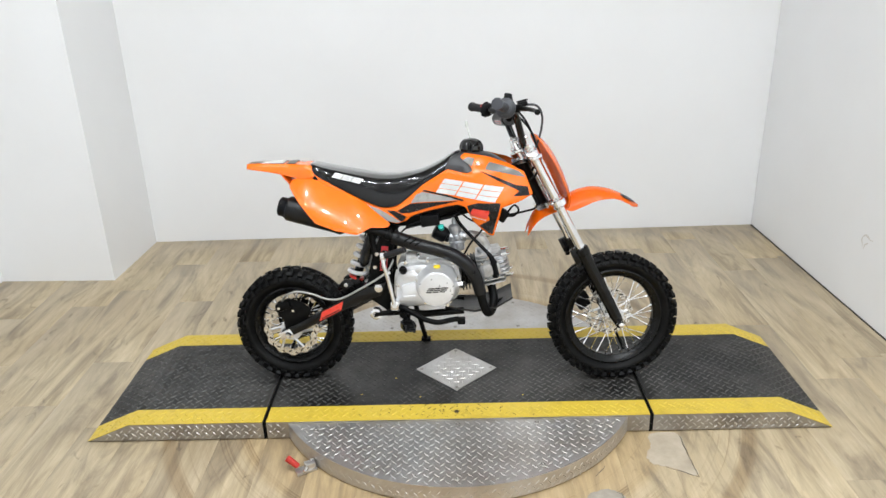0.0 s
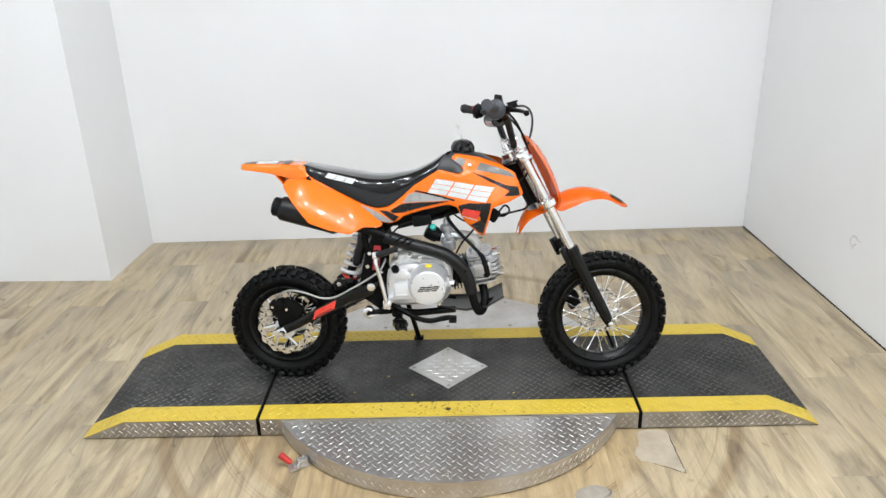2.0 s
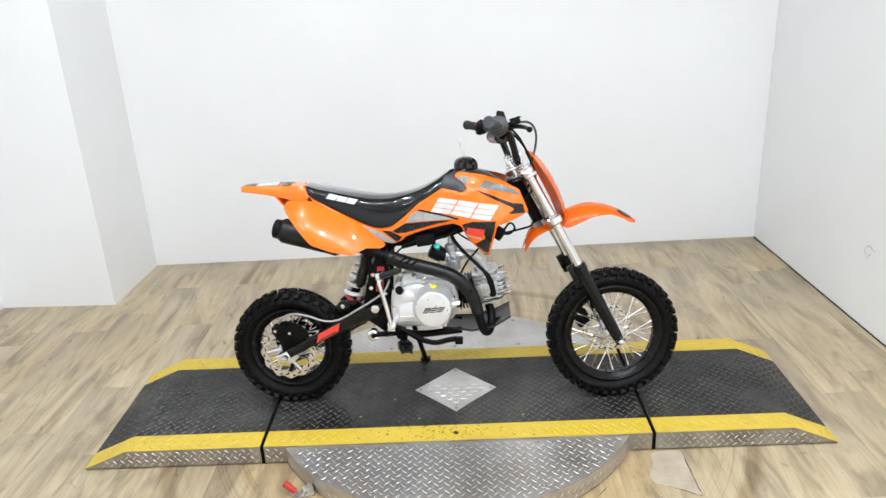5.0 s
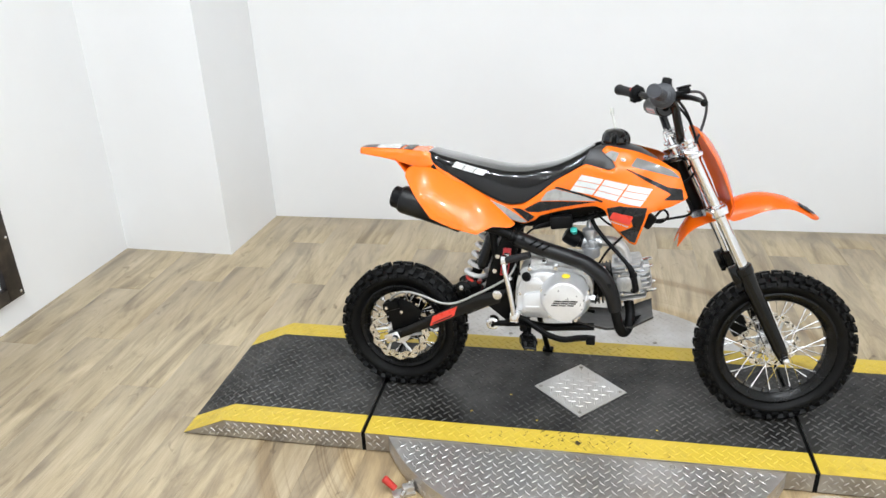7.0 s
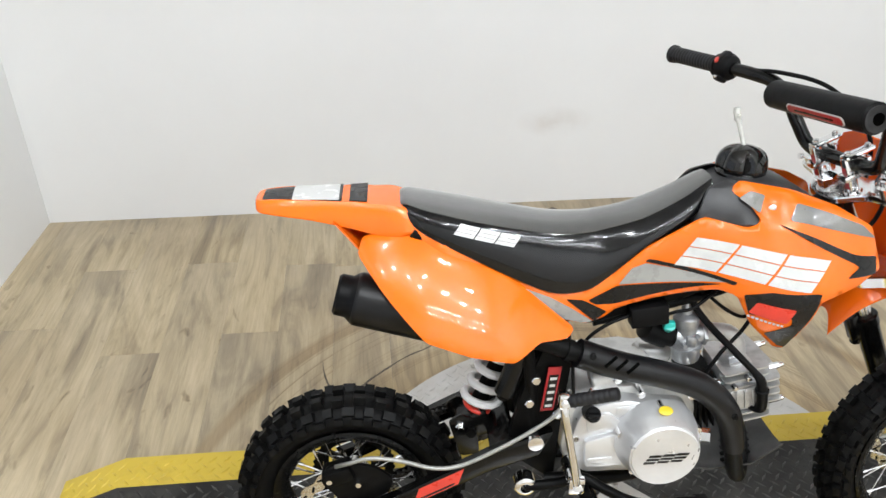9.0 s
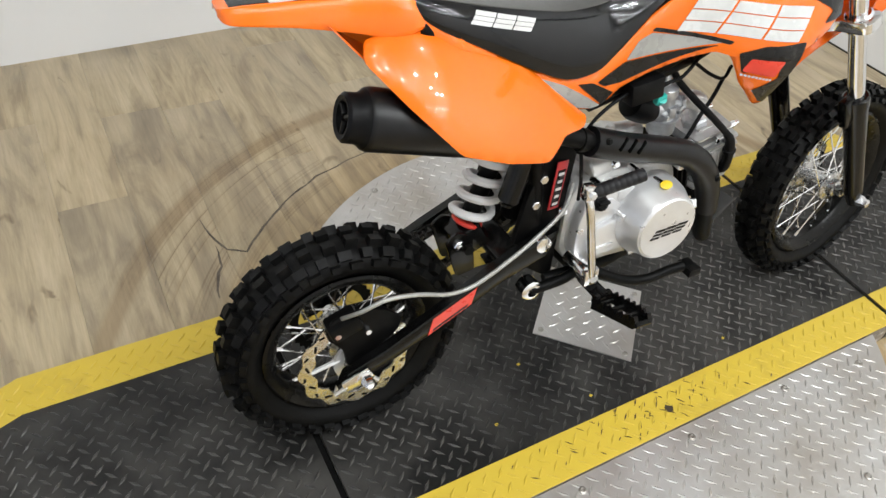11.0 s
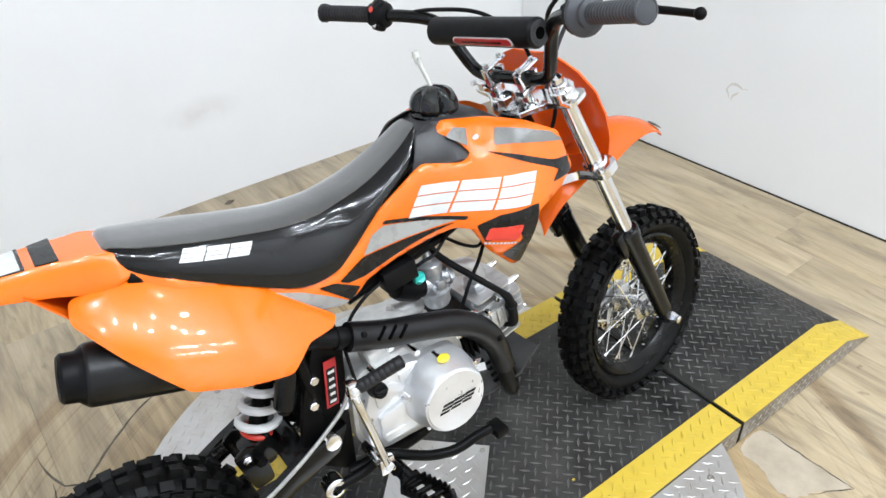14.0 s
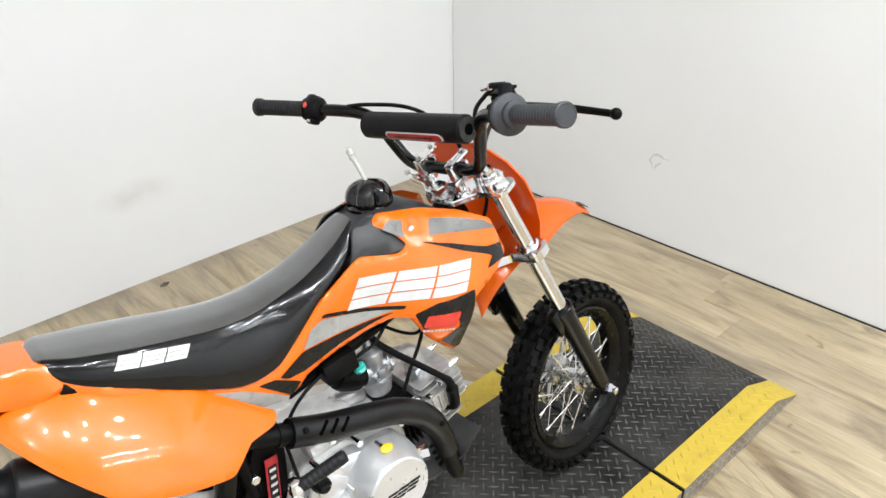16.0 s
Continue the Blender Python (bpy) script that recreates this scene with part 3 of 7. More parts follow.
def build_deck():
    root = tagged(new("display_deck"), "low diamond-plate turntable deck, black with yellow edges", "turntable")
    for x0, x1, name in ((-DECK_X, -JOINT - 0.006, "ramp"), (-JOINT + 0.006, JOINT - 0.006, "centre_section"), (JOINT + 0.006, DECK_X, "ramp")):
        body = part(name, deck_piece(x0, x1, DECK_F, DECK_B), STEEL_DARK, root, "bare aluminium tread plate with painted top")
        tread = lozenges(tread_grid(x0, x1, 0.0, H, 0.0178, lambda u, v: (Vector((u, DECK_F - 0.0001, v)), Vector((1, 0, 0)), Vector((0, 0, 1))), lambda u, v: v + 0.008 < top_z(u) and (name == "ramp" or abs(u) > 0.53)), 0.0195, 0.0048, 0.0013)
        tagged(part("side_tread", tread, STEEL, body, clean=False), kind="stuff")
        part("black_paint", sheet(x0, x1, DECK_F + STRIP, DECK_B - STRIP), BLACK_DECK, body, "worn black painted tread plate")
        tagged(part("black_tread", lozenges(tread_grid(x0, x1, DECK_F + STRIP, DECK_B - STRIP, PITCH, on_top(0.0016), lambda u, v: abs(u) + abs(v) > 0.15)), BLACK_TREAD, body, clean=False), kind="stuff")
        for y0, y1 in ((DECK_F, DECK_F + STRIP), (DECK_B - STRIP, DECK_B)):
            part("yellow_strip", sheet(x0, x1, y0, y1, 0.002), YELLOW, body, "yellow painted edge strip")
            tagged(part("yellow_tread", lozenges(tread_grid(x0, x1, y0, y1, PITCH, on_top(0.002))), YELLOW, body, clean=False), kind="stuff")
    # added black slab, set in from the edges, draws the deck's shadow line
    bm = B()
    box(bm, (0, (DECK_F + DECK_B) / 2, 0.0024), (2 * DECK_X - 0.03, DECK_B - DECK_F - 0.016, 0.0046))
    rod(bm, (0, 0, 0.0001), (0, 0, 0.0047), R_TABLE - 0.008, seg=72)
    part("base", bm, GAP, root, "black inset slab that draws the shadow line under the deck")
    for s in (-1, 1):
        bm = B()
        box(bm, (s * JOINT, (DECK_F + DECK_B) / 2, 0.029), (0.0118, DECK_B - DECK_F - 0.004, 0.056))
        part("joint_seal", bm, GAP, root, "black gap between the deck sections")
    # the round table under it, seen in front of and behind the deck
    R, ZT = R_TABLE, 0.0585
    for sgn, y_in, nm in ((-1, DECK_F - 0.0015, "front"), (1, DECK_B + 0.0015, "back")):
        a0 = math.asin(abs(y_in) / R)
        arc = [(R * math.cos(a), sgn * R * math.sin(a)) for a in (a0 + (math.pi - 2 * a0) * k / 56 for k in range(57))]
        bm = B()
        base = [bm.verts.new((x, y, 0.0045)) for x, y in arc]
        top = [bm.verts.new((x, y, ZT)) for x, y in arc]
        ring_faces(bm, [base, top], True, True)
        disc = part("round_table", bm, STEEL, root, "bare aluminium tread-plate half round", sharp=30)
        keep = lambda u, v: math.hypot(u, v) < R - 0.012
        v0, v1 = (-R, y_in) if sgn < 0 else (y_in, R)
        tagged(part("top_tread", lozenges(tread_grid(-R, R, v0, v1, PITCH, lambda u, v: (Vector((u, v, ZT)), Vector((1, 0, 0)), Vector((0, 1, 0))), keep), 0.0250, 0.0056, 0.0014), STEEL, disc, clean=False), kind="stuff")
        around = tread_grid(a0 * R, (math.pi - a0) * R, 0, ZT, 0.0178, lambda u, v: (Vector((R * math.cos(u / R), sgn * R * math.sin(u / R), v)), Vector((-math.sin(u / R), sgn * math.cos(u / R), 0)) * (1 if sgn > 0 else -1), Vector((0, 0, 1))))
        tagged(part("skirt_tread", lozenges(around, 0.0195, 0.0048, 0.0013), STEEL, disc, clean=False), kind="stuff")
        for bx, by in ((-0.24, 0.313), (0.0, 0.314), (0.24, 0.31), (-0.24, 0.515), (-0.005, 0.563), (0.236, 0.51), (0.43, 0.33), (-0.43, 0.33)):
            bm = B()
            revolve(bm, [(0.0075, 0), (0.0075, 0.0012), (0.004, 0.0026), (0.0025, 0.0012)], Matrix.Translation((bx, sgn * by, ZT)), 12)
            part("bolt", bm, STEEL_DARK, disc)
    # square plate laid cornerwise in the middle
    bm = B()
    h = 0.137
    loft(bm, [[(h, 0, z), (0, h, z), (-h, 0, z), (0, -h, z)] for z in (H + 0.0004, H + 0.0042)])
    plate = part("centre_plate", bm, STEEL, root, "square bare tread plate set cornerwise")
    q = math.sqrt(0.5)
    spots = tread_grid(-0.097, 0.097, -0.097, 0.097, PITCH, lambda u, v: (Vector(((u - v) * q, (u + v) * q, H + 0.0042)), Vector((q, q, 0)), Vector((-q, q, 0))))
    tagged(part("plate_tread", lozenges(spots, 0.0250, 0.0056, 0.0014), STEEL, plate, clean=False), kind="stuff")
    for x, y in ((0.118, 0), (-0.118, 0), (0, 0.118), (0, -0.118)):
        bm = B()
        revolve(bm, [(0.006, 0), (0.006, 0.001), (0.003, 0.002)], Matrix.Translation((x, y, H + 0.0042)), 10)
        part("screw", bm, STEEL_DARK, plate)
    return root


deck = build_deck()


def deck_lock():
    """The small toggle latch with a red grip beside the round table."""
    root = tagged(new("deck_latch"), "small steel toggle latch with a red grip", "latch")
    root.matrix_basis = pose(-0.445, -0.442, 0, 0, 0, 28)
    bm = B()
    box(bm, (0, 0, 0.004), (0.06, 0.03, 0.008), bevel=0.001)
    box(bm, (0.012, 0, 0.016), (0.03, 0.022, 0.02), bevel=0.002)
    part("bracket", bm, STEEL, root)
    bm = B()
    rod(bm, (-0.012, -0.022, 0.014), (0.022, 0.012, 0.022), 0.006, seg=10)
    part("spindle", bm, CHROME, root)
    bm = B()
    rod(bm, (-0.02, 0.006, 0.018), (-0.046, 0.028, 0.044), 0.0085, 0.0105, seg=14, round_end=0.003)
    part("grip", bm, RED_GRIP, root, "red rubber lever grip")
    return root


deck_lock()

# ---- the dirt bike; x ahead, y to its left, z up from the ground line ----
LEAN_DEG, TURN_DEG, STEER_DEG = 6.6, -2.2, 6.6
BIKE = pose(0, -0.035, 0.0635, 0, 0, TURN_DEG) @ Matrix.Rotation(radians(-LEAN_DEG), 4, "X")
bike = tagged(new("dirt_bike"), "small orange and black dirt bike leaning on its side stand", "motorcycle")
bike.matrix_basis = BIKE

RAKE = radians(25.9)
STEER_AXIS = Vector((-math.sin(RAKE), 0, math.cos(RAKE)))
STEER_AT = Vector((0.200, 0, 0.757))
STEER = Matrix.Translation(STEER_AT) @ Matrix.Rotation(radians(STEER_DEG), 4, STEER_AXIS) @ Matrix.Translation(-STEER_AT)
FRONT_HUB, REAR_HUB = Vector((0.514, 0, 0.2115)), Vector((-0.534, 0, 0.190))
FORK_TOP = Vector((0.231, 0, 0.760))
FORK_Y = 0.082


def steered(bm):
    bmesh.ops.transform(bm, matrix=STEER, verts=bm.verts)
    return bm


def tucked(bm):
    """Draws the right side's hangings in towards the top."""
    for v in bm.verts:
        v.co.y += 0.0244 * v.co.z
    return bm


def barred(bm):
    """Handlebar parts: the bar sits slightly askew in its clamps."""
    tip = Matrix.Translation((0.199, 0, 0.793)) @ Matrix.Rotation(radians(-2.6), 4, "X") @ Matrix.Translation((-0.2, 0, -0.80))
    bmesh.ops.transform(bm, matrix=STEER @ tip, verts=bm.verts)
    return bm


def moved(bm, dx, dz):
    bmesh.ops.translate(bm, vec=(dx, 0, dz), verts=bm.verts)
    return bm


def side(m=None):
    """A frame whose z axis points to the bike's right, for things that turn about a cross axis."""
    return Matrix.Rotation(radians(90), 4, "X")


def wheel(name, hub, R, half, rim_r, spokes, knobs, disc_side, disc_r, place, label):
    """A spoked wheel: the black rim with tyre, hub, spokes, nipples, brake disc."""
    M = Matrix.Translation(hub) @ side()

    def set_in(bm):
        if place is not None:
            bmesh.ops.transform(bm, matrix=place, verts=bm.verts)
        return bm

    bm = B()
    w = half * 0.72
    revolve(bm, [(rim_r + 0.006, -w), (rim_r + 0.001, -w - 0.002), (rim_r - 0.006, -w + 0.001), (rim_r - 0.014, -w + 0.006), (rim_r - 0.020, -w * 0.45), (rim_r - 0.020, w * 0.45), (rim_r - 0.014, w - 0.006),
                 (rim_r - 0.006, w - 0.001), (rim_r + 0.001, w + 0.002), (rim_r + 0.006, w), (rim_r - 0.004, w * 0.6), (rim_r - 0.010, 0), (rim_r - 0.004, -w * 0.6)], M, 56, closed=True)
    rim = part(name, set_in(bm), RIM_BLACK, bike, label)
    base = R - 0.0095
    sec, prof = (base - rim_r) / 2, []
    for k in range(17):
        a = radians(-128 + 16 * k)
        prof.append((rim_r + sec + (sec if math.cos(a) > 0 else sec * 0.9) * math.cos(a) ** 1 * (0.98 if abs(math.sin(a)) < 0.9 else 1), half * math.sin(a) * (1.0 if math.cos(a) > 0 else 0.95)))
    prof[2] = (prof[2][0], prof[2][1] - 0.0012)
    prof[-3] = (prof[-3][0], prof[-3][1] + 0.0012)
    prof += [(rim_r + 0.004, half * 0.55), (rim_r + 0.004, -half * 0.55)]
    bm = B()
    revolve(bm, prof, M, 72, closed=True)
    tyre = part("tyre", set_in(bm), RUBBER, rim, "black knobbly off-road tyre")
    bm = B()
    verts, faces = [], []
    rows = [(0.0, 1.0, 1.1, 0), (0.0, 1.0, 1.1, 0), (46, 1.15, 1.1, 0.5), (-46, 1.15, 1.1, 0.5), (72, 0.8, 0.7, 0), (-72, 0.8, 0.7, 0)]
    for i in range(knobs):
        for j, (tilt, wid, tall, phase) in enumerate(rows):
            a = 2 * math.pi * (i + phase) / knobs
            off = 0.0
            if j < 2:
                off = (0.30 if j else -0.30) * half * (1.25 if i % 2 else 0.9)
            cr, ch = rim_r + sec, 0.0
            ang = radians(tilt)
            out = Vector((math.cos(ang), math.sin(ang)))
            foot = Vector((cr, ch)) + Vector((out.x * sec, out.y * half)) + Vector((0, off))
            if j < 2:
                foot.x = cr + sec * math.sqrt(max(0, 1 - (off / half) ** 2))
            across = Vector((-out.y, out.x))
            wide = 0.0052 * wid * (half / 0.031) * (1.1 if j < 2 else 1)
            arc = (2 * math.pi * R / knobs) * (0.29 if j < 2 else (0.25 if i % 2 else 0.33))
            high = 0.0104 * tall
            n = len(verts)
            for lift in (-0.004, high):
                sh = 1.0 if lift < 0 else 0.87
                for da, dw in ((-1, -1), (1, -1), (1, 1), (-1, 1)):
                    p = foot + out * lift + across * (wide * dw * sh)
                    aa = a + da * arc * sh / R / 1.0
                    verts.append(M @ Vector((p.x * math.cos(aa), p.x * math.sin(aa), p.y)))
            faces += [tuple(n + q for q in f) for f in ((4, 5, 6, 7), (0, 1, 5, 4), (1, 2, 6, 5), (2, 3, 7, 6), (3, 0, 4, 7))]
    vs = [bm.verts.new(v) for v in verts]
    for f in faces:
        bm.faces.new([vs[q] for q in f])
    bmesh.ops.recalc_face_normals(bm, faces=bm.faces)
    tagged(part("tread", set_in(bm), TREAD_RUBBER, rim, clean=False), kind="stuff")
    bm = B()
    revolve(bm, [(0.008, -0.062), (0.011, -0.060), (0.011, -0.046), (0.017, -0.044), (0.019, -0.034), (0.031, -0.031), (0.032, -0.029), (0.032, -0.025), (0.018, -0.020), (0.016, 0.0), (0.018, 0.020), (0.032, 0.025), (0.032, 0.029), (0.031, 0.031), (0.019, 0.034), (0.017, 0.044), (0.011, 0.046), (0.011, 0.060), (0.008, 0.062)], M, 28)
    part("hub", set_in(bm), HUB_ALLOY, rim, "silver cast hub")
    for k in range(spokes):
        flange = 1 if k % 2 else -1
        a = 2 * math.pi * (k + 0.25) / spokes
        lead = radians(52) * (1 if (k // 2) % 2 else -1)
        p = M @ Vector((0.028 * math.cos(a + lead), 0.028 * math.sin(a + lead), flange * 0.027))
        q = M @ Vector(((rim_r - 0.016) * math.cos(a), (rim_r - 0.016) * math.sin(a), flange * 0.005))
        bm = B()
        rod(bm, p, q, 0.0015, seg=6)
        d = (q - p).normalized()
        rod(bm, q - d * 0.016, q + d * 0.004, 0.0028, seg=6)
        part("spoke", set_in(bm), CHROME, rim)
    # wave brake disc with slotted face
    n, bm = 96, B()
    z = disc_side * (0.043 if place is not None else 0.061)
    holes = 12
    ro = lambda a: disc_r - 0.0035 + 0.0035 * math.cos(holes * a)
    ri = lambda a: disc_r * 0.735 + 0.003 * math.cos(holes * a)
    rings = []
    for h in (z - 0.0016, z + 0.0016):
        rings.append([bm.verts.new(M @ Vector((ro(2 * math.pi * k / n) * math.cos(2 * math.pi * k / n), ro(2 * math.pi * k / n) * math.sin(2 * math.pi * k / n), h))) for k in range(n)])
        rings.append([bm.verts.new(M @ Vector((ri(2 * math.pi * k / n) * math.cos(2 * math.pi * k / n), ri(2 * math.pi * k / n) * math.sin(2 * math.pi * k / n), h))) for k in range(n)])
    o0, i0, o1, i1 = rings
    ring_faces(bm, [i0, o0, o1, i1, i0], True, False)
    carrier = B()
    for k in range(6):
        a = 2 * math.pi * k / 6
        p, q = [M @ Vector((r * math.cos(a + s), r * math.sin(a + s), z)) for r, s in ((0.028, -0.35), (disc_r * 0.77, 0))]
        arm = B()
        rod(arm, p, q, 0.0045, 0.0035, seg=6)
        part("disc_arm", set_in(arm), ALLOY, rim)
    revolve(carrier, [(0.036, z - 0.003), (0.036, z + 0.003), (0.020, z + 0.003), (0.020, z - 0.003)], M, 24, closed=True)
    part("disc_carrier", set_in(carrier), ALLOY, rim)
    brake = part("brake_disc", set_in(bm), DISC_STEEL, rim, "slotted wave-edged brake disc")
    bm = B()
    for k in range(holes * 2):
        a = 2 * math.pi * (k + 0.5) / (holes * 2)
        rr = disc_r * (0.835 if k % 2 else 0.895)
        for s in (-1, 1):
            turn = Matrix.Rotation(a + (0.5 if k % 2 else -0.4), 4, "Z")
            box(bm, (0, 0, 0), (0.0036, 0.0125 if k % 2 else 0.0085, 0.0010), Matrix.Identity(4), 0.0)
            bmesh.ops.transform(bm, matrix=M @ Matrix.Translation((rr * math.cos(a), rr * math.sin(a), z + s * 0.0016)) @ turn, verts=bm.verts[-8:])
    part("cooling_slots", set_in(bm), GAP, rim)
    return rim


wheel("front_wheel", FRONT_HUB, 0.2125, 0.034, 0.154, 32, 42, -1, 0.083, STEER, "black spoked front wheel with chrome spokes")
wheel("rear_wheel", REAR_HUB, 0.194, 0.040, 0.128, 32, 34, 1, 0.092, None, "black spoked rear wheel with chrome spokes")


def along(p, q, t):
    return Vector(p) + (Vector(q) - Vector(p)) * t


# -- fork, clamps --
for s in (-1, 1):
    top = FORK_TOP + Vector((0, s * FORK_Y, 0))
    low = FRONT_HUB + Vector((-0.006, s * FORK_Y, 0.012))
    knee = along(top, low, 0.56)
    bm = B()
    rod(bm, along(top, low, -0.02), along(top, low, 0.62), 0.0140, seg=24, round_end=0.002)
    rod(bm, along(top, low, -0.035), along(top, low, -0.015), 0.0105, seg=6)
    tube_ob = part("fork_tube", steered(bm), FORK_CHROME, bike, "chromed fork tube")
    bm = B()
    d = (low - top).normalized()
    rod(bm, knee, along(top, low, 0.60), 0.0225, seg=24, round_end=0.003)
    rod(bm, along(top, low, 0.595), along(top, low, 0.985), 0.0205, 0.0175, seg=24)
    rod(bm, along(top, low, 0.98), along(top, low, 1.05), 0.0175, 0.012, seg=24, round_end=0.003)
    box(bm, along(top, low, 0.60) + Vector((-0.026, 0, -0.004)), (0.022, 0.018, 0.05), Matrix.Rotation(radians(-26), 4, "Y"), 0.003)
    box(bm, along(top, low, 0.655) + Vector((-0.03, 0, 0)), (0.014, 0.014, 0.02), bevel=0.003)
    leg = part("fork_leg", steered(bm), BLACK_GLOSS, bike, "gloss black fork lower leg")
    bm = B()
    M = Matrix.Translation(FRONT_HUB + Vector((0, s * 0.098, 0))) @ side()
    revolve(bm, [(0.011, -0.009), (0.011, 0.004), (0.0085, 0.007), (0.0085, 0.016), (0.005, 0.018)] if s < 0 else [(0.005, -0.018), (0.0085, -0.016), (0.0085, -0.007), (0.011, -0.004), (0.011, 0.009)], M, 6)
    part("axle_nut", steered(bm), CHROME, leg, "bright axle nut")
low_c = along(FORK_TOP, FRONT_HUB, 0.285)
for name, at, thick in (("top_clamp", along(FORK_TOP, FRONT_HUB, 0.018), 0.020), ("lower_clamp", low_c, 0.022)):
    bm = B()
    tilt = Matrix.Rotation(-RAKE, 4, "Y")
    outline = corner_cut([(-0.016, -0.112), (0.022, -0.112), (0.024, -0.060), (0.004, -0.034), (0.004, 0.034), (0.024, 0.060), (0.022, 0.112), (-0.016, 0.112), (-0.026, 0.060), (-0.060, 0.026), (-0.060, -0.026), (-0.026, -0.060)], 0.012)
    low, high = (-0.014, -0.003) if name == "top_clamp" else (-thick / 2, thick / 2)
    loft(bm, [[tilt @ Vector((x * q, y * q, z)) + at for x, y in outline] for q, z in ((0.97, low), (1.0, low + 0.002), (1.0, high - 0.002), (0.97, high))])
    for s in (-1, 1):
        rod(bm, at + Vector((0, s * FORK_Y, 0)) - STEER_AXIS * thick * 0.75, at + Vector((0, s * FORK_Y, 0)) + STEER_AXIS * thick * 0.75, 0.0210, seg=24, round_end=0.003)
        rod(bm, at + Vector((-0.022, s * (FORK_Y + 0.021), 0)), at + Vector((0.008, s * (FORK_Y + 0.021), 0)), 0.0048, seg=8)
    clamp = part(name, steered(bm), CHROME, bike, "polished alloy fork clamp")
    if name == "top_clamp":
        bm = B()
        rod(bm, at + Vector((-0.036, 0, -0.020)), at + Vector((-0.036, 0, -0.020)) + STEER_AXIS * 0.022, 0.014, seg=6, round_end=0.002)
        part("stem_nut", steered(bm), CHROME, clamp)
        bm = B()
        revolve(bm, [(0.019, -0.002), (0.021, 0.0), (0.021, 0.0022), (0.0165, 0.0030)], Matrix.Translation(at + Vector((-0.034, 0, -0.017))) @ Matrix.Rotation(-RAKE, 4, "Y"), 24)
        part("stem_washer", steered(bm), HUB_ALLOY, clamp)
        bm = B()
        rod(bm, at + Vector((-0.024, 0.0, -0.064)), at + Vector((-0.032, 0.0, -0.030)), 0.020, seg=16)
        part("steering_stem", steered(bm), BLACK_SATIN, clamp)
bm = B()
rod(bm, along(FORK_TOP, FRONT_HUB, 0.04) + Vector((-0.032, 0, -0.014)), along(FORK_TOP, FRONT_HUB, 0.28) + Vector((-0.032, 0, -0.014)), 0.018, seg=20)
part("head_tube", bm, BLACK_SATIN, bike)

# -- handlebar --
BAR = [(0.097, -0.340, 0.903), (0.116, -0.280, 0.898), (0.137, -0.215, 0.891), (0.154, -0.172, 0.886), (0.172, -0.138, 0.877), (0.184, -0.117, 0.858), (0.196, -0.100, 0.822), (0.206, -0.084, 0.793), (0.209, -0.066, 0.783), (0.209, -0.040, 0.781)]
GRIP_END, GRIP_IN = Vector((0.0965, 0.342, 0.9032)), Vector((0.131, 0.234, 0.8932))


def on_bar(t, s):
    """A place along the straight ends of the bar, 0 at the grip's inner end, 1 at its outer."""
    p = along(GRIP_IN, GRIP_END, t)
    return Vector((p.x, s * p.y, p.z))


bm = B()
tube(bm, BAR + [(x, -y, z) for x, y, z in reversed(BAR)], 0.0105, 14, 5)
bar = part("handlebar", barred(bm), BLACK_GLOSS, bike, "gloss black handlebar")
bm = B()
tube(bm, [(0.184, -0.120, 0.863), (0.170, -0.10, 0.862), (0.164, 0, 0.862), (0.170, 0.10, 0.862), (0.184, 0.120, 0.863)], 0.0065, 10, 3)
part("cross_bar", barred(bm), BLACK_GLOSS, bar)
PAD_X, PAD_Z, PAD_R = 0.160, 0.862, 0.0220
bm = B()
rod(bm, (PAD_X, -0.116, PAD_Z), (PAD_X, 0.112, PAD_Z), PAD_R, seg=28, round_end=0.004)
part("bar_pad", barred(bm), BLACK_PLASTIC, bar, "round black bar pad with a red label")


def pad_patch(y0, y1, a0, a1, r):
    bm = B()
    mid, half, rim = (a0 + a1) / 2, (a1 - a0) / 2, r * (a1 - a0) / 2
    rows = [y0 + rim * q for q in (0, 0.15, 0.4, 0.7, 1)] + [y1 - rim * q for q in (1, 0.7, 0.4, 0.15, 0)]
    secs = []
    for y in rows:
        near = min(1.0, min(y - y0, y1 - y) / rim)
        span = half * max(0.45, math.sqrt(max(0.0, 1 - (1 - near) ** 2)))
        secs.append([Vector((PAD_X + rr * math.cos(a), y, PAD_Z + rr * math.sin(a))) for a, rr in [(mid - span + span * k / 3, r) for k in range(7)] + [(mid + span - span * k / 3, r - 0.001) for k in range(7)]])
    loft(bm, secs)
    return bm


part("pad_label_edge", barred(pad_patch(-0.080, 0.048, radians(189), radians(229), PAD_R + 0.0007)), D_WHITE, bar)
part("pad_label", barred(pad_patch(-0.077, 0.045, radians(194), radians(224), PAD_R + 0.0013)), TAG_RED, bar, "red pad label with dark bars")
part("pad_label_bar", barred(pad_patch(-0.058, 0.028, radians(206), radians(213), PAD_R + 0.0018)), D_BLACK, bar)
bm = B()
rod(bm, (PAD_X, -0.1158, PAD_Z), (PAD_X, -0.1172, PAD_Z), 0.0185, seg=28)
part("pad_end", barred(bm), PAD_FOAM, bar, "cut grey foam end of the pad")
bm = B()
rod(bm, (PAD_X, -0.1168, PAD_Z), (PAD_X, -0.1180, PAD_Z), 0.0085, seg=20)
part("pad_hole", barred(bm), SLOT, bar)
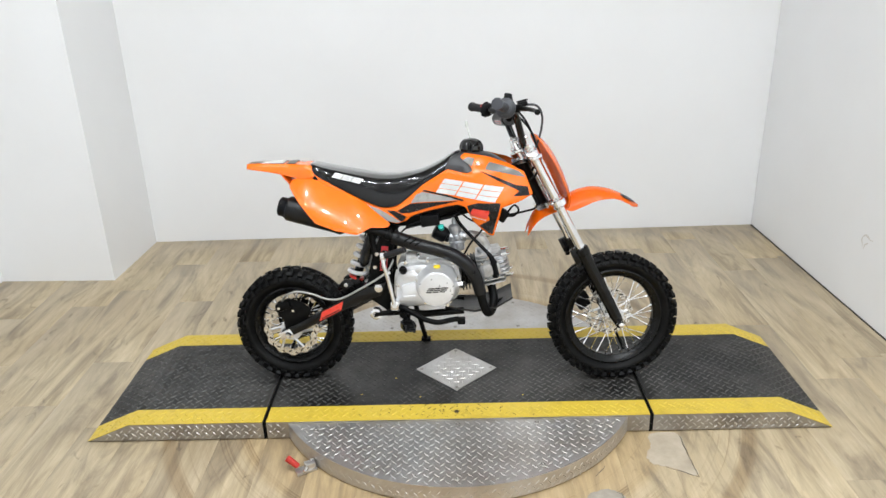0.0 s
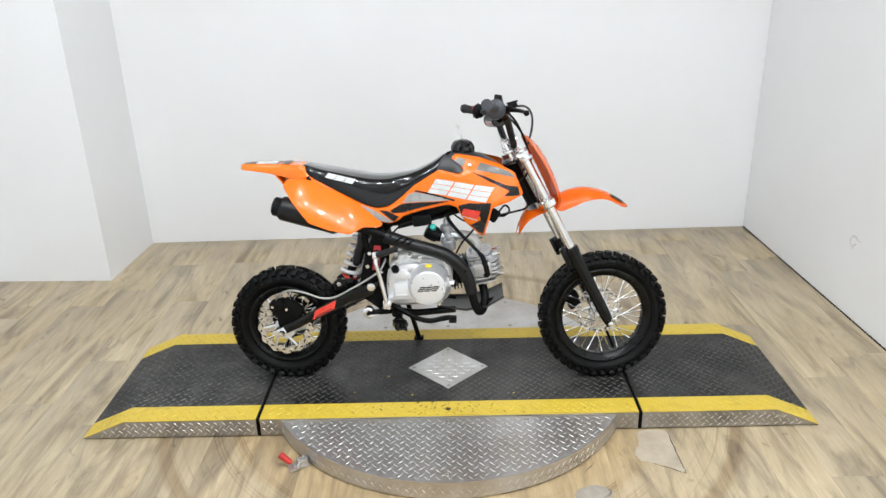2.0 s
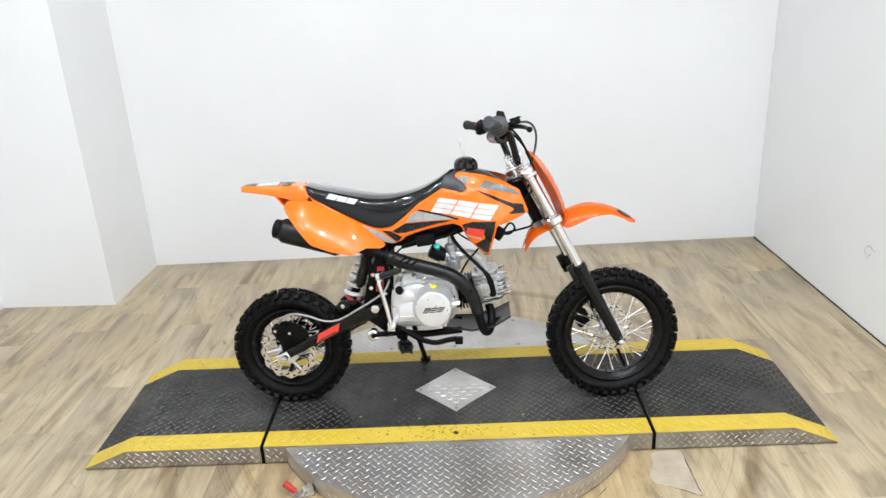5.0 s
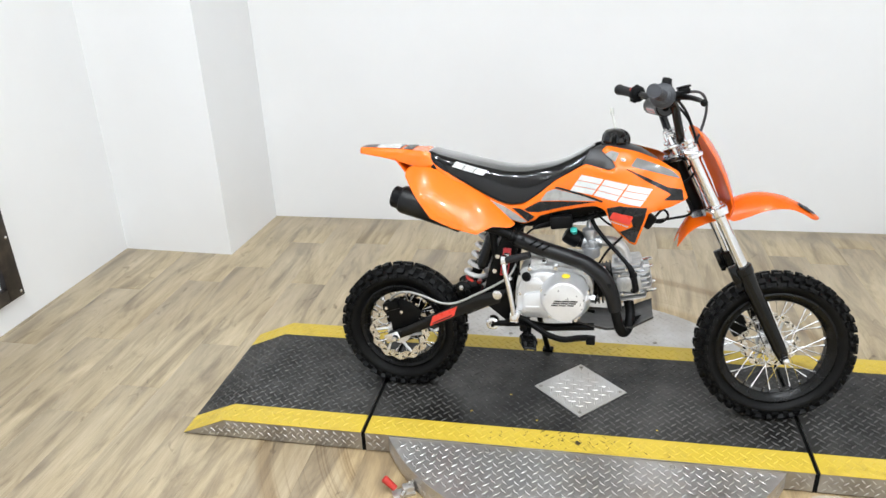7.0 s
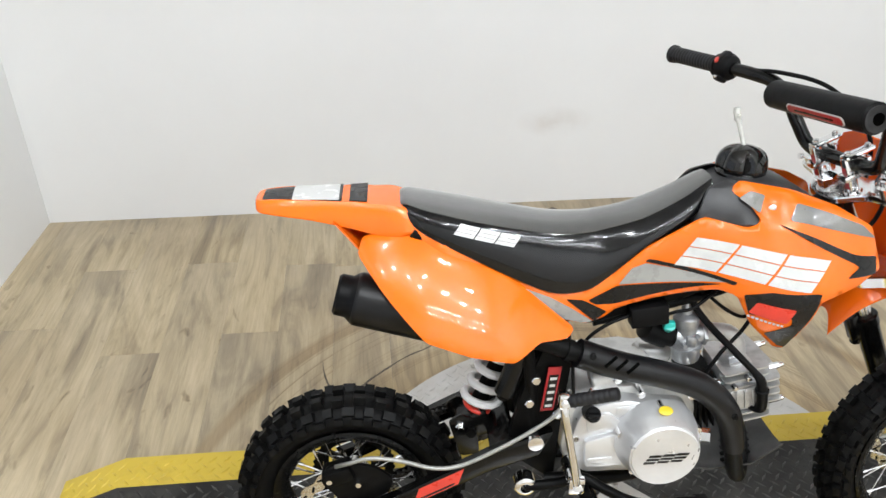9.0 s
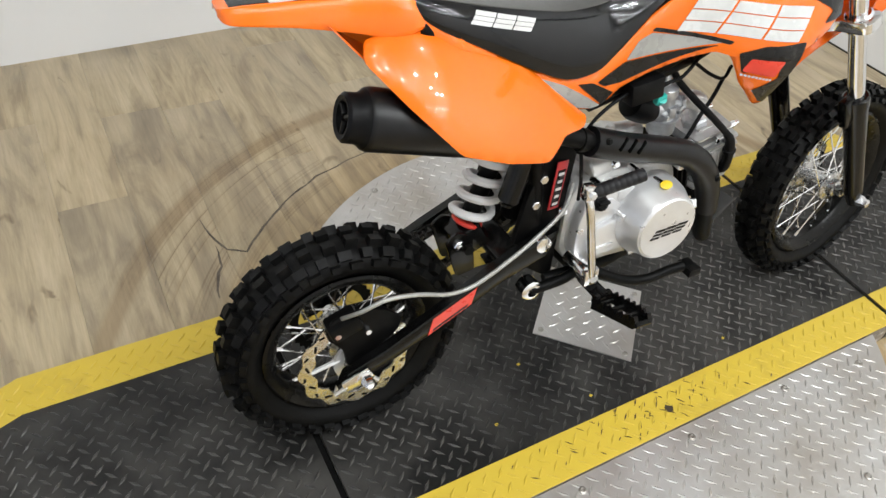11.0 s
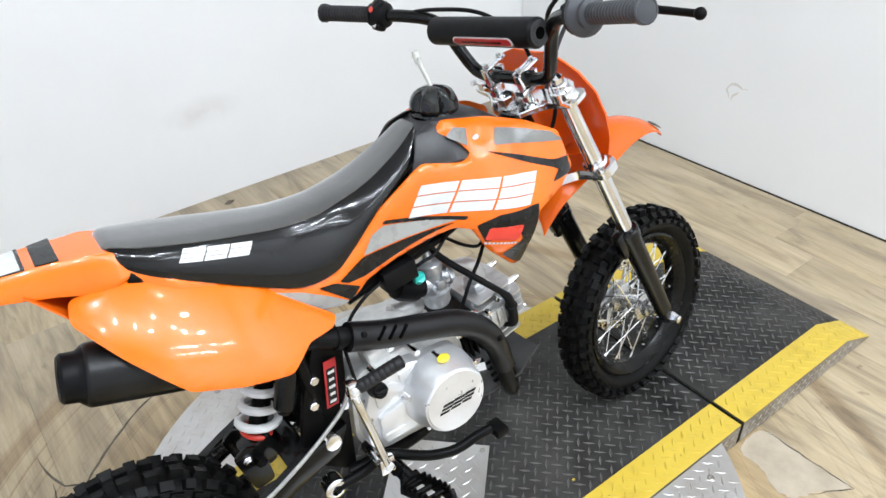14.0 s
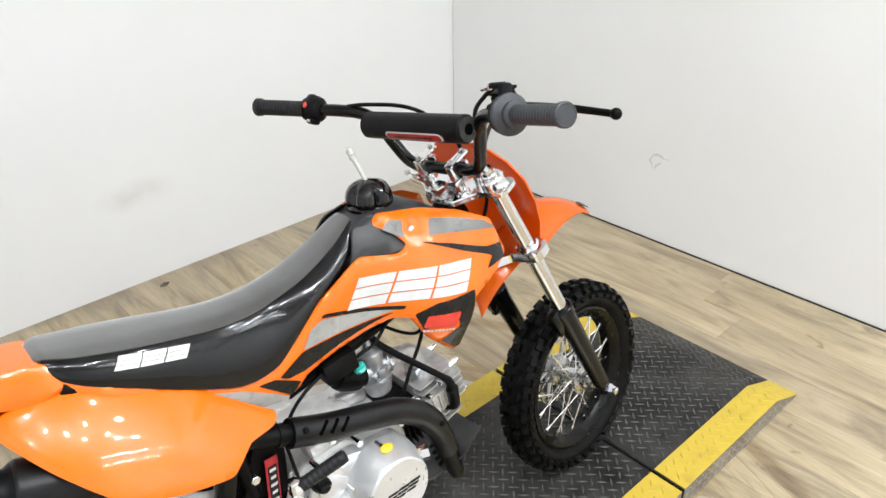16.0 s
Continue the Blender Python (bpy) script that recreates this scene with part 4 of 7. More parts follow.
for s in (-1, 1):
    bm = B()
    M = axis_frame(on_bar(0, s), on_bar(1, s))
    L = (GRIP_END - GRIP_IN).length
    prof = [(0.0130, 0), (0.0195, 0.001), (0.0195, 0.004), (0.0138, 0.006)]
    k = 0.011
    while k < L - 0.014:
        prof += [(0.0131, k), (0.0138, k + 0.001), (0.0138, k + 0.0035), (0.0131, k + 0.0045)]
        k += 0.0065
    prof += [(0.0138, L - 0.009), (0.0160, L - 0.008), (0.0160, L - 0.001), (0.014, L), (0.013, L - 0.001), (0.004, L)]
    revolve(bm, prof, M, 26)
    part("grip", barred(bm), GREY_PLASTIC if s < 0 else GRIP, bar, "ribbed grey rubber throttle grip" if s < 0 else "ribbed black rubber grip")
# throttle housing, on the right
bm = B()
M = axis_frame(on_bar(-0.17, -1), on_bar(0.2, -1))
revolve(bm, [(0.018, 0), (0.0275, 0.001), (0.0290, 0.004), (0.0285, 0.009), (0.0235, 0.0125), (0.0185, 0.015), (0.0165, 0.024)], M, 30)
housing = part("throttle_housing", barred(bm), GREY_PLASTIC, bar, "grey plastic throttle housing")
bm = B()
M = axis_frame(on_bar(-0.27, -1), on_bar(-0.16, -1))
revolve(bm, [(0.012, 0), (0.024, 0.001), (0.0265, 0.004), (0.0265, 0.0115), (0.020, 0.012)], M, 26)
p = on_bar(-0.22, -1)
box(bm, p + Vector((0.004, 0, 0.027)), (0.022, 0.010, 0.030), Matrix.Rotation(radians(12), 4, "Y"), 0.004)
rod(bm, p + Vector((0.008, 0.002, 0.038)), p + Vector((0.012, 0.030, 0.036)), 0.0045, seg=10)
part("housing_plate", barred(bm), BLACK_PLASTIC, housing)
bm = B()
rod(bm, p + Vector((0.0115, 0.028, 0.036)), p + Vector((0.0145, 0.050, 0.031)), 0.0040, 0.0034, seg=10)
rod(bm, p + Vector((0.0120, 0.032, 0.035)), p + Vector((0.0126, 0.037, 0.034)), 0.0056, seg=6)
part("cable_adjuster", barred(bm), HUB_ALLOY, housing, "small alloy cable adjuster")
bm = B()
box(bm, (0.166, -0.178, 0.890), (0.036, 0.026, 0.024), bevel=0.006)
rod(bm, (0.172, -0.178, 0.892), (0.186, -0.200, 0.894), 0.010, 0.008, seg=12)
part("brake_perch", barred(bm), BLACK_SATIN, bar)
bm = B()
tube(bm, [(0.184, -0.190, 0.890), (0.197, -0.225, 0.888), (0.206, -0.270, 0.884), (0.205, -0.310, 0.881), (0.203, -0.336, 0.879)], 0.0055, 10, 5, radii=[0.0075, 0.006, 0.0055, 0.005, 0.005])
bmesh.ops.create_uvsphere(bm, u_segments=14, v_segments=9, radius=0.0080, matrix=Matrix.Translation((0.203, -0.340, 0.879)))
part("brake_lever", barred(bm), BLACK_SATIN, bar, "black brake lever with a ball end")
bm = B()
box(bm, (0.192, -0.164, 0.902), (0.028, 0.030, 0.016), Matrix.Rotation(radians(-14), 4, "Y"), 0.005)
box(bm, (0.191, -0.164, 0.912), (0.030, 0.032, 0.005), Matrix.Rotation(radians(-14), 4, "Y"), 0.002)
part("brake_reservoir", barred(bm), BLACK_SATIN, bar)
# switch pod, on the left
bm = B()
M = axis_frame(on_bar(-0.04, 1), on_bar(-0.26, 1))
revolve(bm, [(0.018, 0), (0.0225, 0.002), (0.0235, 0.014), (0.020, 0.022), (0.014, 0.025)], M, 22)
p = on_bar(-0.13, 1)
box(bm, p + Vector((-0.006, 0, 0.014)), (0.026, 0.022, 0.018), Matrix.Rotation(radians(-35), 4, "Y"), 0.005)
box(bm, p + Vector((-0.010, -0.002, -0.016)), (0.020, 0.018, 0.016), Matrix.Rotation(radians(25), 4, "Y"), 0.004)
part("switch_pod", barred(bm), BLACK_PLASTIC, bar, "black switch pod with a red button")
bm = B()
rod(bm, p + Vector((-0.013, 0, 0.009)), p + Vector((-0.0215, 0, 0.0135)), 0.0052, seg=16, round_end=0.0015)
part("stop_button", barred(bm), D_RED, bar, "red stop button")
bm = B()
rod(bm, p + Vector((-0.017, -0.002, -0.014)), p + Vector((-0.0215, -0.002, -0.016)), 0.0042, seg=14, round_end=0.001)
part("switch_button", barred(bm), CHROME, bar)
# bar risers: a slim post with a red face, a saddle and a two-bolt cap
for s in (-1, 1):
    foot = Vector((0.2135, s * 0.036, 0.730))
    head = Vector((0.1875, s * 0.036, 0.786))
    lean = (head - foot).normalized()
    turn = lean.to_track_quat("Z", "Y").to_matrix().to_4x4()
    bm = B()
    box(bm, along(foot, head, 0.5), (0.013, 0.0145, (head - foot).length), turn, 0.003)
    rod(bm, foot, foot + lean * 0.008, 0.0125, seg=20, round_end=0.002)
    riser = part("bar_riser", steered(bm), CHROME, bike, "polished alloy handlebar riser")
    cap_turn = Matrix.Rotation(radians(-22), 4, "Y")
    bar_at = Vector((0.2065, s * 0.036, 0.774))
    bm = B()
    box(bm, bar_at + Vector((-0.003, 0, -0.0135)), (0.036, 0.020, 0.010), cap_turn, 0.003)
    box(bm, bar_at + Vector((0.0150, 0, 0.003)), (0.008, 0.020, 0.026), cap_turn, 0.002)
    part("saddle", steered(bm), CHROME, riser)
    bm = B()
    box(bm, Vector((0.2045, s * 0.036, 0.7935)), (0.048, 0.017, 0.0075), cap_turn, 0.0035)
    part("bar_cap", steered(bm), CHROME, riser)
    for dx in (-0.016, 0.016):
        p = Vector((0.2035, s * 0.036, 0.7968)) + cap_turn @ Vector((dx, 0, 0))
        bm = B()
        rod(bm, p, p + cap_turn @ Vector((0, 0, 0.0045)), 0.0044, seg=6, round_end=0.0008)
        part("cap_bolt", steered(bm), HUB_ALLOY, riser)
    bm = B()
    across = turn.to_3x3() @ Vector((0, 0, 1))
    rear = (Vector((-1, 0, 0)) - across * Vector((-1, 0, 0)).dot(across)).normalized()
    box(bm, along(foot, head, 0.50) + rear * 0.0062, (0.0022, 0.0085, 0.036), Matrix((rear, Vector((0, 1, 0)), rear.cross(Vector((0, 1, 0))))).transposed().to_4x4())
    part("riser_label", steered(bm), TAG_RED, riser)

# -- front number plate --
bm = B()
secs = []
for z, xf, w, back in ((0.577, 0.364, 0.060, 0.014), (0.605, 0.368, 0.076, 0.016), (0.645, 0.357, 0.092, 0.020), (0.69, 0.340, 0.102, 0.024), (0.735, 0.318, 0.102, 0.026), (0.770, 0.296, 0.088, 0.026), (0.792, 0.276, 0.062, 0.020), (0.802, 0.265, 0.034, 0.012)):
    row = []
    for k in range(13):
        u = -1 + k / 6
        row.append(Vector((xf - back * abs(u) ** 2.2, w * u, z + 0.006 * u * u)))
    secs.append(row + [p + Vector((-0.0035, 0, -0.001)) for p in reversed(row)])
loft(bm, secs)
part("front_number_plate", steered(bm), THIN_ORANGE, bike, "glossy orange front number plate")
# -- front mudguard --


def guard(stations, thick=0.0035):
    """A ridged sheet: (x, z of the ridge, half width, drop of the rim) from back to tip."""
    secs = []
    for x, z, w, drop, dx in stations:
        row = []
        for k in range(15):
            u = -1 + k / 7
            row.append(Vector((x + dx * abs(u) ** 2, w * u, z - drop * (abs(u) ** 2.4))))
        secs.append(row + [p + Vector((0, 0, -thick)) for p in reversed(row)])
    bm = B()
    return loft(bm, secs)


def smooth_rows(rows, n=4):
    rows = [tuple(r) for r in rows]
    ext = [rows[0]] + rows + [rows[-1]]
    out = []
    for a, b, c, d in zip(ext, ext[1:], ext[2:], ext[3:]):
        for k in range(n):
            t = k / n
            out.append(tuple(0.5 * (2 * q + (r - p) * t + (2 * p - 5 * q + 4 * r - s) * t * t + (3 * q - p - 3 * r + s) * t ** 3) for p, q, r, s in zip(a, b, c, d)))
    return out + [rows[-1]]


fender = part("front_mudguard", steered(moved(guard(smooth_rows([
    (0.238, 0.536, 0.026, 0.036, -0.005), (0.260, 0.577, 0.044, 0.030, 0.0), (0.298, 0.598, 0.052, 0.026, 0), (0.345, 0.614, 0.050, 0.030, 0), (0.366, 0.626, 0.052, 0.046, 0), (0.400, 0.639, 0.056, 0.046, 0),
    (0.445, 0.645, 0.058, 0.034, 0), (0.500, 0.635, 0.056, 0.020, -0.004), (0.545, 0.614, 0.050, 0.012, -0.010), (0.576, 0.593, 0.036, 0.007, -0.014), (0.590, 0.582, 0.012, 0.002, -0.006)])), -0.002, -0.007)), THIN_ORANGE, bike, "glossy orange front mudguard")
for s in (-1, 1):
    bm = B()
    secs = []
    for x, z, y0, y1 in ((0.522, 0.6277, 0.034, 0.038), (0.532, 0.6232, 0.030, 0.044), (0.548, 0.6142, 0.024, 0.042), (0.568, 0.5998, 0.022, 0.030)):
        secs.append([Vector((x, s * y, z - 0.016 * (y / 0.055) ** 2.4 + h)) for y, h in ((y0, 0.0012), ((y0 + y1) / 2, 0.0012), (y1, 0.0006), (y1, -0.001), (y0, -0.001))])
    loft(bm, secs)
    part("mudguard_decal", steered(moved(bm, -0.002, -0.007)), D_BLACK, fender)

# -- tank, cap, seat --
bm = B()
secs = []
for x, zt, zb, w in ((-0.022, 0.726, 0.61, 0.038), (0.003, 0.744, 0.59, 0.052), (0.038, 0.760, 0.59, 0.062), (0.083, 0.760, 0.59, 0.066), (0.123, 0.748, 0.59, 0.062), (0.168, 0.722, 0.60, 0.045)):
    row = []
    for k in range(20):
        a = 2 * math.pi * k / 20
        c, s = math.cos(a), math.sin(a)
        e = 0.55
        row.append(Vector((x, w * math.copysign(abs(c) ** e, c), (zt + zb) / 2 + (zt - zb) / 2 * math.copysign(abs(s) ** e, s))))
    secs.append(row)
loft(bm, secs)
tank = part("fuel_tank", bm, TANK, bike, "matt dark grey plastic fuel tank")
bm = B()
CAP = Matrix.Translation((0.058, 0.003, 0.752)) @ Matrix.Rotation(radians(3), 4, "Y")
revolve(bm, [(0.036, 0), (0.0365, 0.005), (0.034, 0.009), (0.031, 0.010)], CAP, 28)
# a dome with five finger hollows pressed into its flank
rings = []
for r, h, dip in ((0.0345, 0.006, 0.20), (0.0362, 0.009, 0.26), (0.0368, 0.016, 0.30), (0.0358, 0.023, 0.30), (0.0330, 0.030, 0.26), (0.0285, 0.036, 0.17), (0.0220, 0.0405, 0.06), (0.0130, 0.0435, 0.0), (0.004, 0.045, 0.0)):
    ring = []
    for k in range(80):
        a = 2 * math.pi * k / 80
        rr = r * (1.03 - dip * max(0.0, math.cos(5 * a + 2.4)) ** 2)
        ring.append(bm.verts.new(CAP @ Vector((rr * math.cos(a), rr * math.sin(a), h))))
    rings.append(ring)
ring_faces(bm, rings)
part("tank_cap", bm, CAP_BLACK, tank, "glossy black lobed fuel cap")
bm = B()
tube(bm, [(0.058, 0.003, 0.792), (0.052, 0.008, 0.812), (0.045, 0.015, 0.836)], 0.0034, 10, 4)
rod(bm, (0.046, 0.014, 0.830), (0.043, 0.017, 0.848), 0.0050, seg=12)
rod(bm, (0.045, 0.008, 0.838), (0.044, 0.024, 0.840), 0.0028, seg=10)
part("vent_tube", bm, CLEAR_TUBE, tank, "clear fuel cap vent tube")

SEAT = [(-0.447, 0.724, 0.714, 0.034), (-0.436, 0.729, 0.706, 0.046), (-0.406, 0.7225, 0.686, 0.058), (-0.345, 0.711, 0.655, 0.066), (-0.284, 0.700, 0.623, 0.068), (-0.225, 0.691, 0.598, 0.069), (-0.178, 0.690, 0.600, 0.068),
        (-0.149, 0.693, 0.616, 0.065), (-0.093, 0.704, 0.662, 0.059), (-0.039, 0.729, 0.696, 0.050), (-0.008, 0.749, 0.717, 0.041), (0.006, 0.756, 0.732, 0.032)]


def seat_rows(n=3):
    return smooth_rows(SEAT, n)


def seat_section(x, zt, zb, w, grow=0.0):
    pts = []
    for u, v in ((-1.0, 0.0), (-1.02, 0.22), (-0.97, 0.50), (-0.88, 0.74), (-0.75, 0.90), (-0.55, 0.97), (-0.28, 0.995), (0, 1.0), (0.28, 0.995), (0.55, 0.97), (0.75, 0.90), (0.88, 0.74), (0.97, 0.50), (1.02, 0.22), (1.0, 0.0), (0.5, -0.02), (-0.5, -0.02)):
        t = max(0.0, min(1.0, (x + 0.36) / 0.22))
        slim = 1 - 0.20 * t * t * (3 - 2 * t) * max(0.0, min(1.0, (v - 0.3) / 0.5))
        pts.append(Vector((x, u * w * slim, zb + (zt - zb) * v)))
    return pts


bm = B()
loft(bm, [seat_section(*r) for r in seat_rows()])
seat = part("seat", bm, VINYL, bike, "long black vinyl seat with a grained top", sharp=60)
# top strip over the same seat, with the reflected grey in its colour
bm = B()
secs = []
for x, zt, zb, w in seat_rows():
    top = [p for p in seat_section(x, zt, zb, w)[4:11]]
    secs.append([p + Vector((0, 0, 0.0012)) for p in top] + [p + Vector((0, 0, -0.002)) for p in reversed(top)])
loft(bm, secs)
part("seat_top", bm, VINYL_TOP, seat, "grained seat top, paled for its sheen", sharp=60)


def seat_y(x, z):
    rows = seat_rows(3)
    for a, b in zip(rows, rows[1:]):
        if a[0] <= x <= b[0]:
            t = (x - a[0]) / (b[0] - a[0])
            _, zt, zb, w = (p + (q - p) * t for p, q in zip(a, b))
            v = (z - zb) / (zt - zb)
            k = max(0.0, min(1.0, (x + 0.36) / 0.22))
            w *= 1 - 0.20 * k * k * (3 - 2 * k) * max(0.0, min(1.0, (v - 0.3) / 0.5))
            prof = ((0.0, 1.0), (0.22, 1.02), (0.50, 0.97), (0.74, 0.88), (0.90, 0.75), (1.0, 0.0))
            for (v0, u0), (v1, u1) in zip(prof, prof[1:]):
                if v0 <= v <= v1:
                    return -w * (u0 + (u1 - u0) * (v - v0) / (v1 - v0))
            return -w
    return -0.09


# -- orange bodywork --


def body_y(x, z):
    """The bodywork's right surface."""
    y = -0.082 + 0.0244 * z - 0.062 * math.exp(-((x - 0.12) / 0.10) ** 2) * math.exp(-((z - 0.60) / 0.11) ** 2)
    y -= 0.022 * max(0.0, min(1.0, (x - 0.13) / 0.08))
    y += 0.32 * max(0.0, -0.385 - x)
    y += 0.45 * max(0.0, z - 0.715)
    y += 0.009 * math.exp(-((x - 0.083) / 0.015) ** 2 - ((z - 0.727) / 0.011) ** 2)
    return y


PLATE_TOP = [(-0.560, 0.665), (-0.495, 0.685), (-0.446, 0.694), (-0.365, 0.662), (-0.290, 0.627), (-0.230, 0.575), (-0.150, 0.530)]


def plate_top(x):
    for (a, za), (b, zb) in zip(PLATE_TOP, PLATE_TOP[1:]):
        if x <= b:
            return za + (zb - za) * (x - a) / (b - a)
    return PLATE_TOP[-1][1]


def plate_y(x, z):
    """The side number plate's bulging surface: it leans out from its top edge and steepens downwards."""
    d = sum(plate_top(x + 0.01 * k) for k in range(-4, 5)) / 9 - z
    foot = -0.046 - 0.030 * max(0.0, min(1.0, (x + 0.5) / 0.28))
    return foot - (1.1 * d - 3.07 * max(0.0, d) * d)


SHROUD = corner_cut([(0.023, 0.746), (0.037, 0.7585), (0.110, 0.748), (0.169, 0.731), (0.218, 0.706), (0.245, 0.639), (0.205, 0.620), (0.150, 0.603), (0.125, 0.508), (0.110, 0.513), (0.064, 0.557), (0.040, 0.600), (0.016, 0.606),
                     (-0.028, 0.595), (-0.084, 0.581), (-0.128, 0.567), (-0.145, 0.552), (-0.172, 0.543), (-0.240, 0.556), (-0.305, 0.600), (-0.400, 0.652), (-0.434, 0.680), (-0.440, 0.714), (-0.430, 0.712), (-0.408, 0.688), (-0.348, 0.658), (-0.272, 0.615),
                     (-0.211, 0.593), (-0.180, 0.597), (-0.137, 0.624), (-0.092, 0.664), (-0.037, 0.698), (-0.014, 0.712), (0.047, 0.699), (0.064, 0.709), (0.048, 0.730)], 0.006, 2)
PLATE = corner_cut([(-0.507, 0.664), (-0.500, 0.682), (-0.446, 0.696), (-0.365, 0.664), (-0.290, 0.629), (-0.245, 0.588), (-0.192, 0.545), (-0.204, 0.538), (-0.250, 0.544), (-0.289, 0.527), (-0.352, 0.541), (-0.414, 0.563), (-0.470, 0.622)], 0.006, 3)


def on(surface, lift):
    return lambda x, z: surface(x, z) - lift


def logo_shapes(at, ex, ez):
    """Three slanted white blocks with slots, as plain shapes; ex, ez: the mark's length and height as vectors."""
    def P(u, v):
        return (at[0] + ex[0] * u + ez[0] * v, at[1] + ex[1] * u + ez[1] * v)
    out = []
    for k in range(3):
        a, b = k * 0.340, k * 0.340 + 0.320
        for v0, v1 in ((0.69, 1.0), (0.345, 0.655), (0.0, 0.31)):
            out.append([P(a, v1), P(b, v1), P(b, v0), P(a, v0)])
    return out


for s in (-1, 1):
    flip = (lambda b: b) if s < 0 else mirrored
    bm = B()
    panel(bm, SHROUD, body_y, 0.004, 0.012, 0.004, 0.008)
    shroud = part("side_panel", flip(bm), ORANGE, bike, "glossy orange side panel with white, grey and black graphics", sharp=50)
    bm = B()
    panel(bm, PLATE, plate_y, 0.004, 0.010, 0.0025, 0.006)
    plate = part("side_number_plate", flip(bm), ORANGE, bike, "blank glossy orange side number plate", sharp=50)
    for name, mtl, shape, lift in (
            ("black_decal", D_BLACK, [(0.045, 0.606), (0.078, 0.617), (0.146, 0.618), (0.142, 0.596), (0.127, 0.540), (0.122, 0.517), (0.110, 0.521), (0.082, 0.546), (0.114, 0.566), (0.110, 0.579), (0.055, 0.577)], 0.0008),
            ("red_decal", D_RED, [(0.054, 0.580), (0.062, 0.599), (0.113, 0.594), (0.105, 0.569)], 0.0016),
            ("arrow_decal", D_BLACK, [(0.084, 0.709), (0.140, 0.690), (0.193, 0.669), (0.228, 0.664), (0.234, 0.637), (0.184, 0.637), (0.202, 0.651), (0.193, 0.657), (0.140, 0.681)], 0.0008),
            ("grey_decal", D_GREY_DIM, [(0.100, 0.714), (0.113, 0.734), (0.160, 0.723), (0.200, 0.710), (0.222, 0.691), (0.160, 0.703)], 0.0008),
            ("grey_decal", D_GREY_DIM, [(0.032, 0.739), (0.049, 0.748), (0.069, 0.743), (0.060, 0.721)], 0.0008),
            ("grey_decal", D_GREY, [(-0.112, 0.635), (-0.092, 0.643), (0.024, 0.621), (-0.029, 0.615), (-0.105, 0.611), (-0.129, 0.609)], 0.0008),
            ("black_decal", D_BLACK, [(-0.172, 0.584), (-0.131, 0.607), (-0.029, 0.613), (0.017, 0.617), (-0.058, 0.598), (-0.132, 0.578), (-0.160, 0.577)], 0.0008),
            ("black_decal", D_BLACK, [(-0.094, 0.646), (-0.088, 0.650), (0.036, 0.623), (0.032, 0.618)], 0.0010),
            ("grey_decal", D_GREY, [(-0.268, 0.607), (-0.227, 0.590), (-0.190, 0.568), (-0.162, 0.549), (-0.178, 0.547), (-0.226, 0.559)], 0.0008),
            ("black_decal", D_BLACK, [(-0.205, 0.587), (-0.180, 0.585), (-0.142, 0.565), (-0.160, 0.550)], 0.0012)):
        bm = B()
        panel(bm, corner_cut(shape, 0.003, 2), on(body_y, lift + 0.0006), 0.0006, 0.012)
        part(name, flip(bm), mtl, shroud)
    bm = B()
    for shape in logo_shapes((-0.051, 0.641), (0.180, -0.0205), (0.027, 0.043)):
        one = B()
        panel(one, shape, on(body_y, 0.0018), 0.0006, 0.012)
        me = bpy.data.meshes.new("tmp")
        one.to_mesh(me)
        one.free()
        bm.from_mesh(me)
        bpy.data.meshes.remove(me)
    part("white_mark", flip(bm), D_WHITE, shroud, "white slanted block mark")
    bm = B()
    for k in range(9):
        x, z = 0.053 + 0.0056 * k, 0.5735 - 0.0012 * k
        panel_one = [(x, z), (x + 0.0036, z - 0.0008), (x + 0.0036, z + 0.0024), (x, z + 0.0032)]
        one = B()
        panel(one, panel_one, on(body_y, 0.0030), 0.0005, 0.012)
        me = bpy.data.meshes.new("tmp")
        one.to_mesh(me)
        one.free()
        bm.from_mesh(me)
        bpy.data.meshes.remove(me)
    part("red_decal_bars", flip(bm), D_WHITE, shroud)
    bm = B()
    for shape in logo_shapes((-0.372, 0.692), (0.086, -0.022), (0.011, 0.0128)):
        one = B()
        panel(one, shape, on(seat_y, 0.0012), 0.0006, 0.02)
        me = bpy.data.meshes.new("tmp")
        one.to_mesh(me)
        one.free()
        bm.from_mesh(me)
        bpy.data.meshes.remove(me)
    part("seat_mark", flip(bm), D_WHITE, seat, "white slanted block mark")
    bm = B()
    M = Matrix.Translation((0.080, s * 0.066, 0.7245)) @ side()
    revolve(bm, [(0.007, -s * -0.004), (0.007, s * -0.002), (0.004, s * -0.004)], M, 12)
    part("panel_bolt", bm, CHROME, shroud)
# the dark stretch of tank between seat nose and panel
for s in (-1, 1):
    bm = B()
    panel(bm, corner_cut([(-0.030, 0.694), (-0.006, 0.748), (0.032, 0.760), (0.056, 0.733), (0.085, 0.719), (0.066, 0.697), (0.003, 0.690)], 0.01), on(body_y, -0.004), 0.004, 0.022, 0.006)
    part("tank_side", bm if s < 0 else mirrored(bm), TANK, tank)

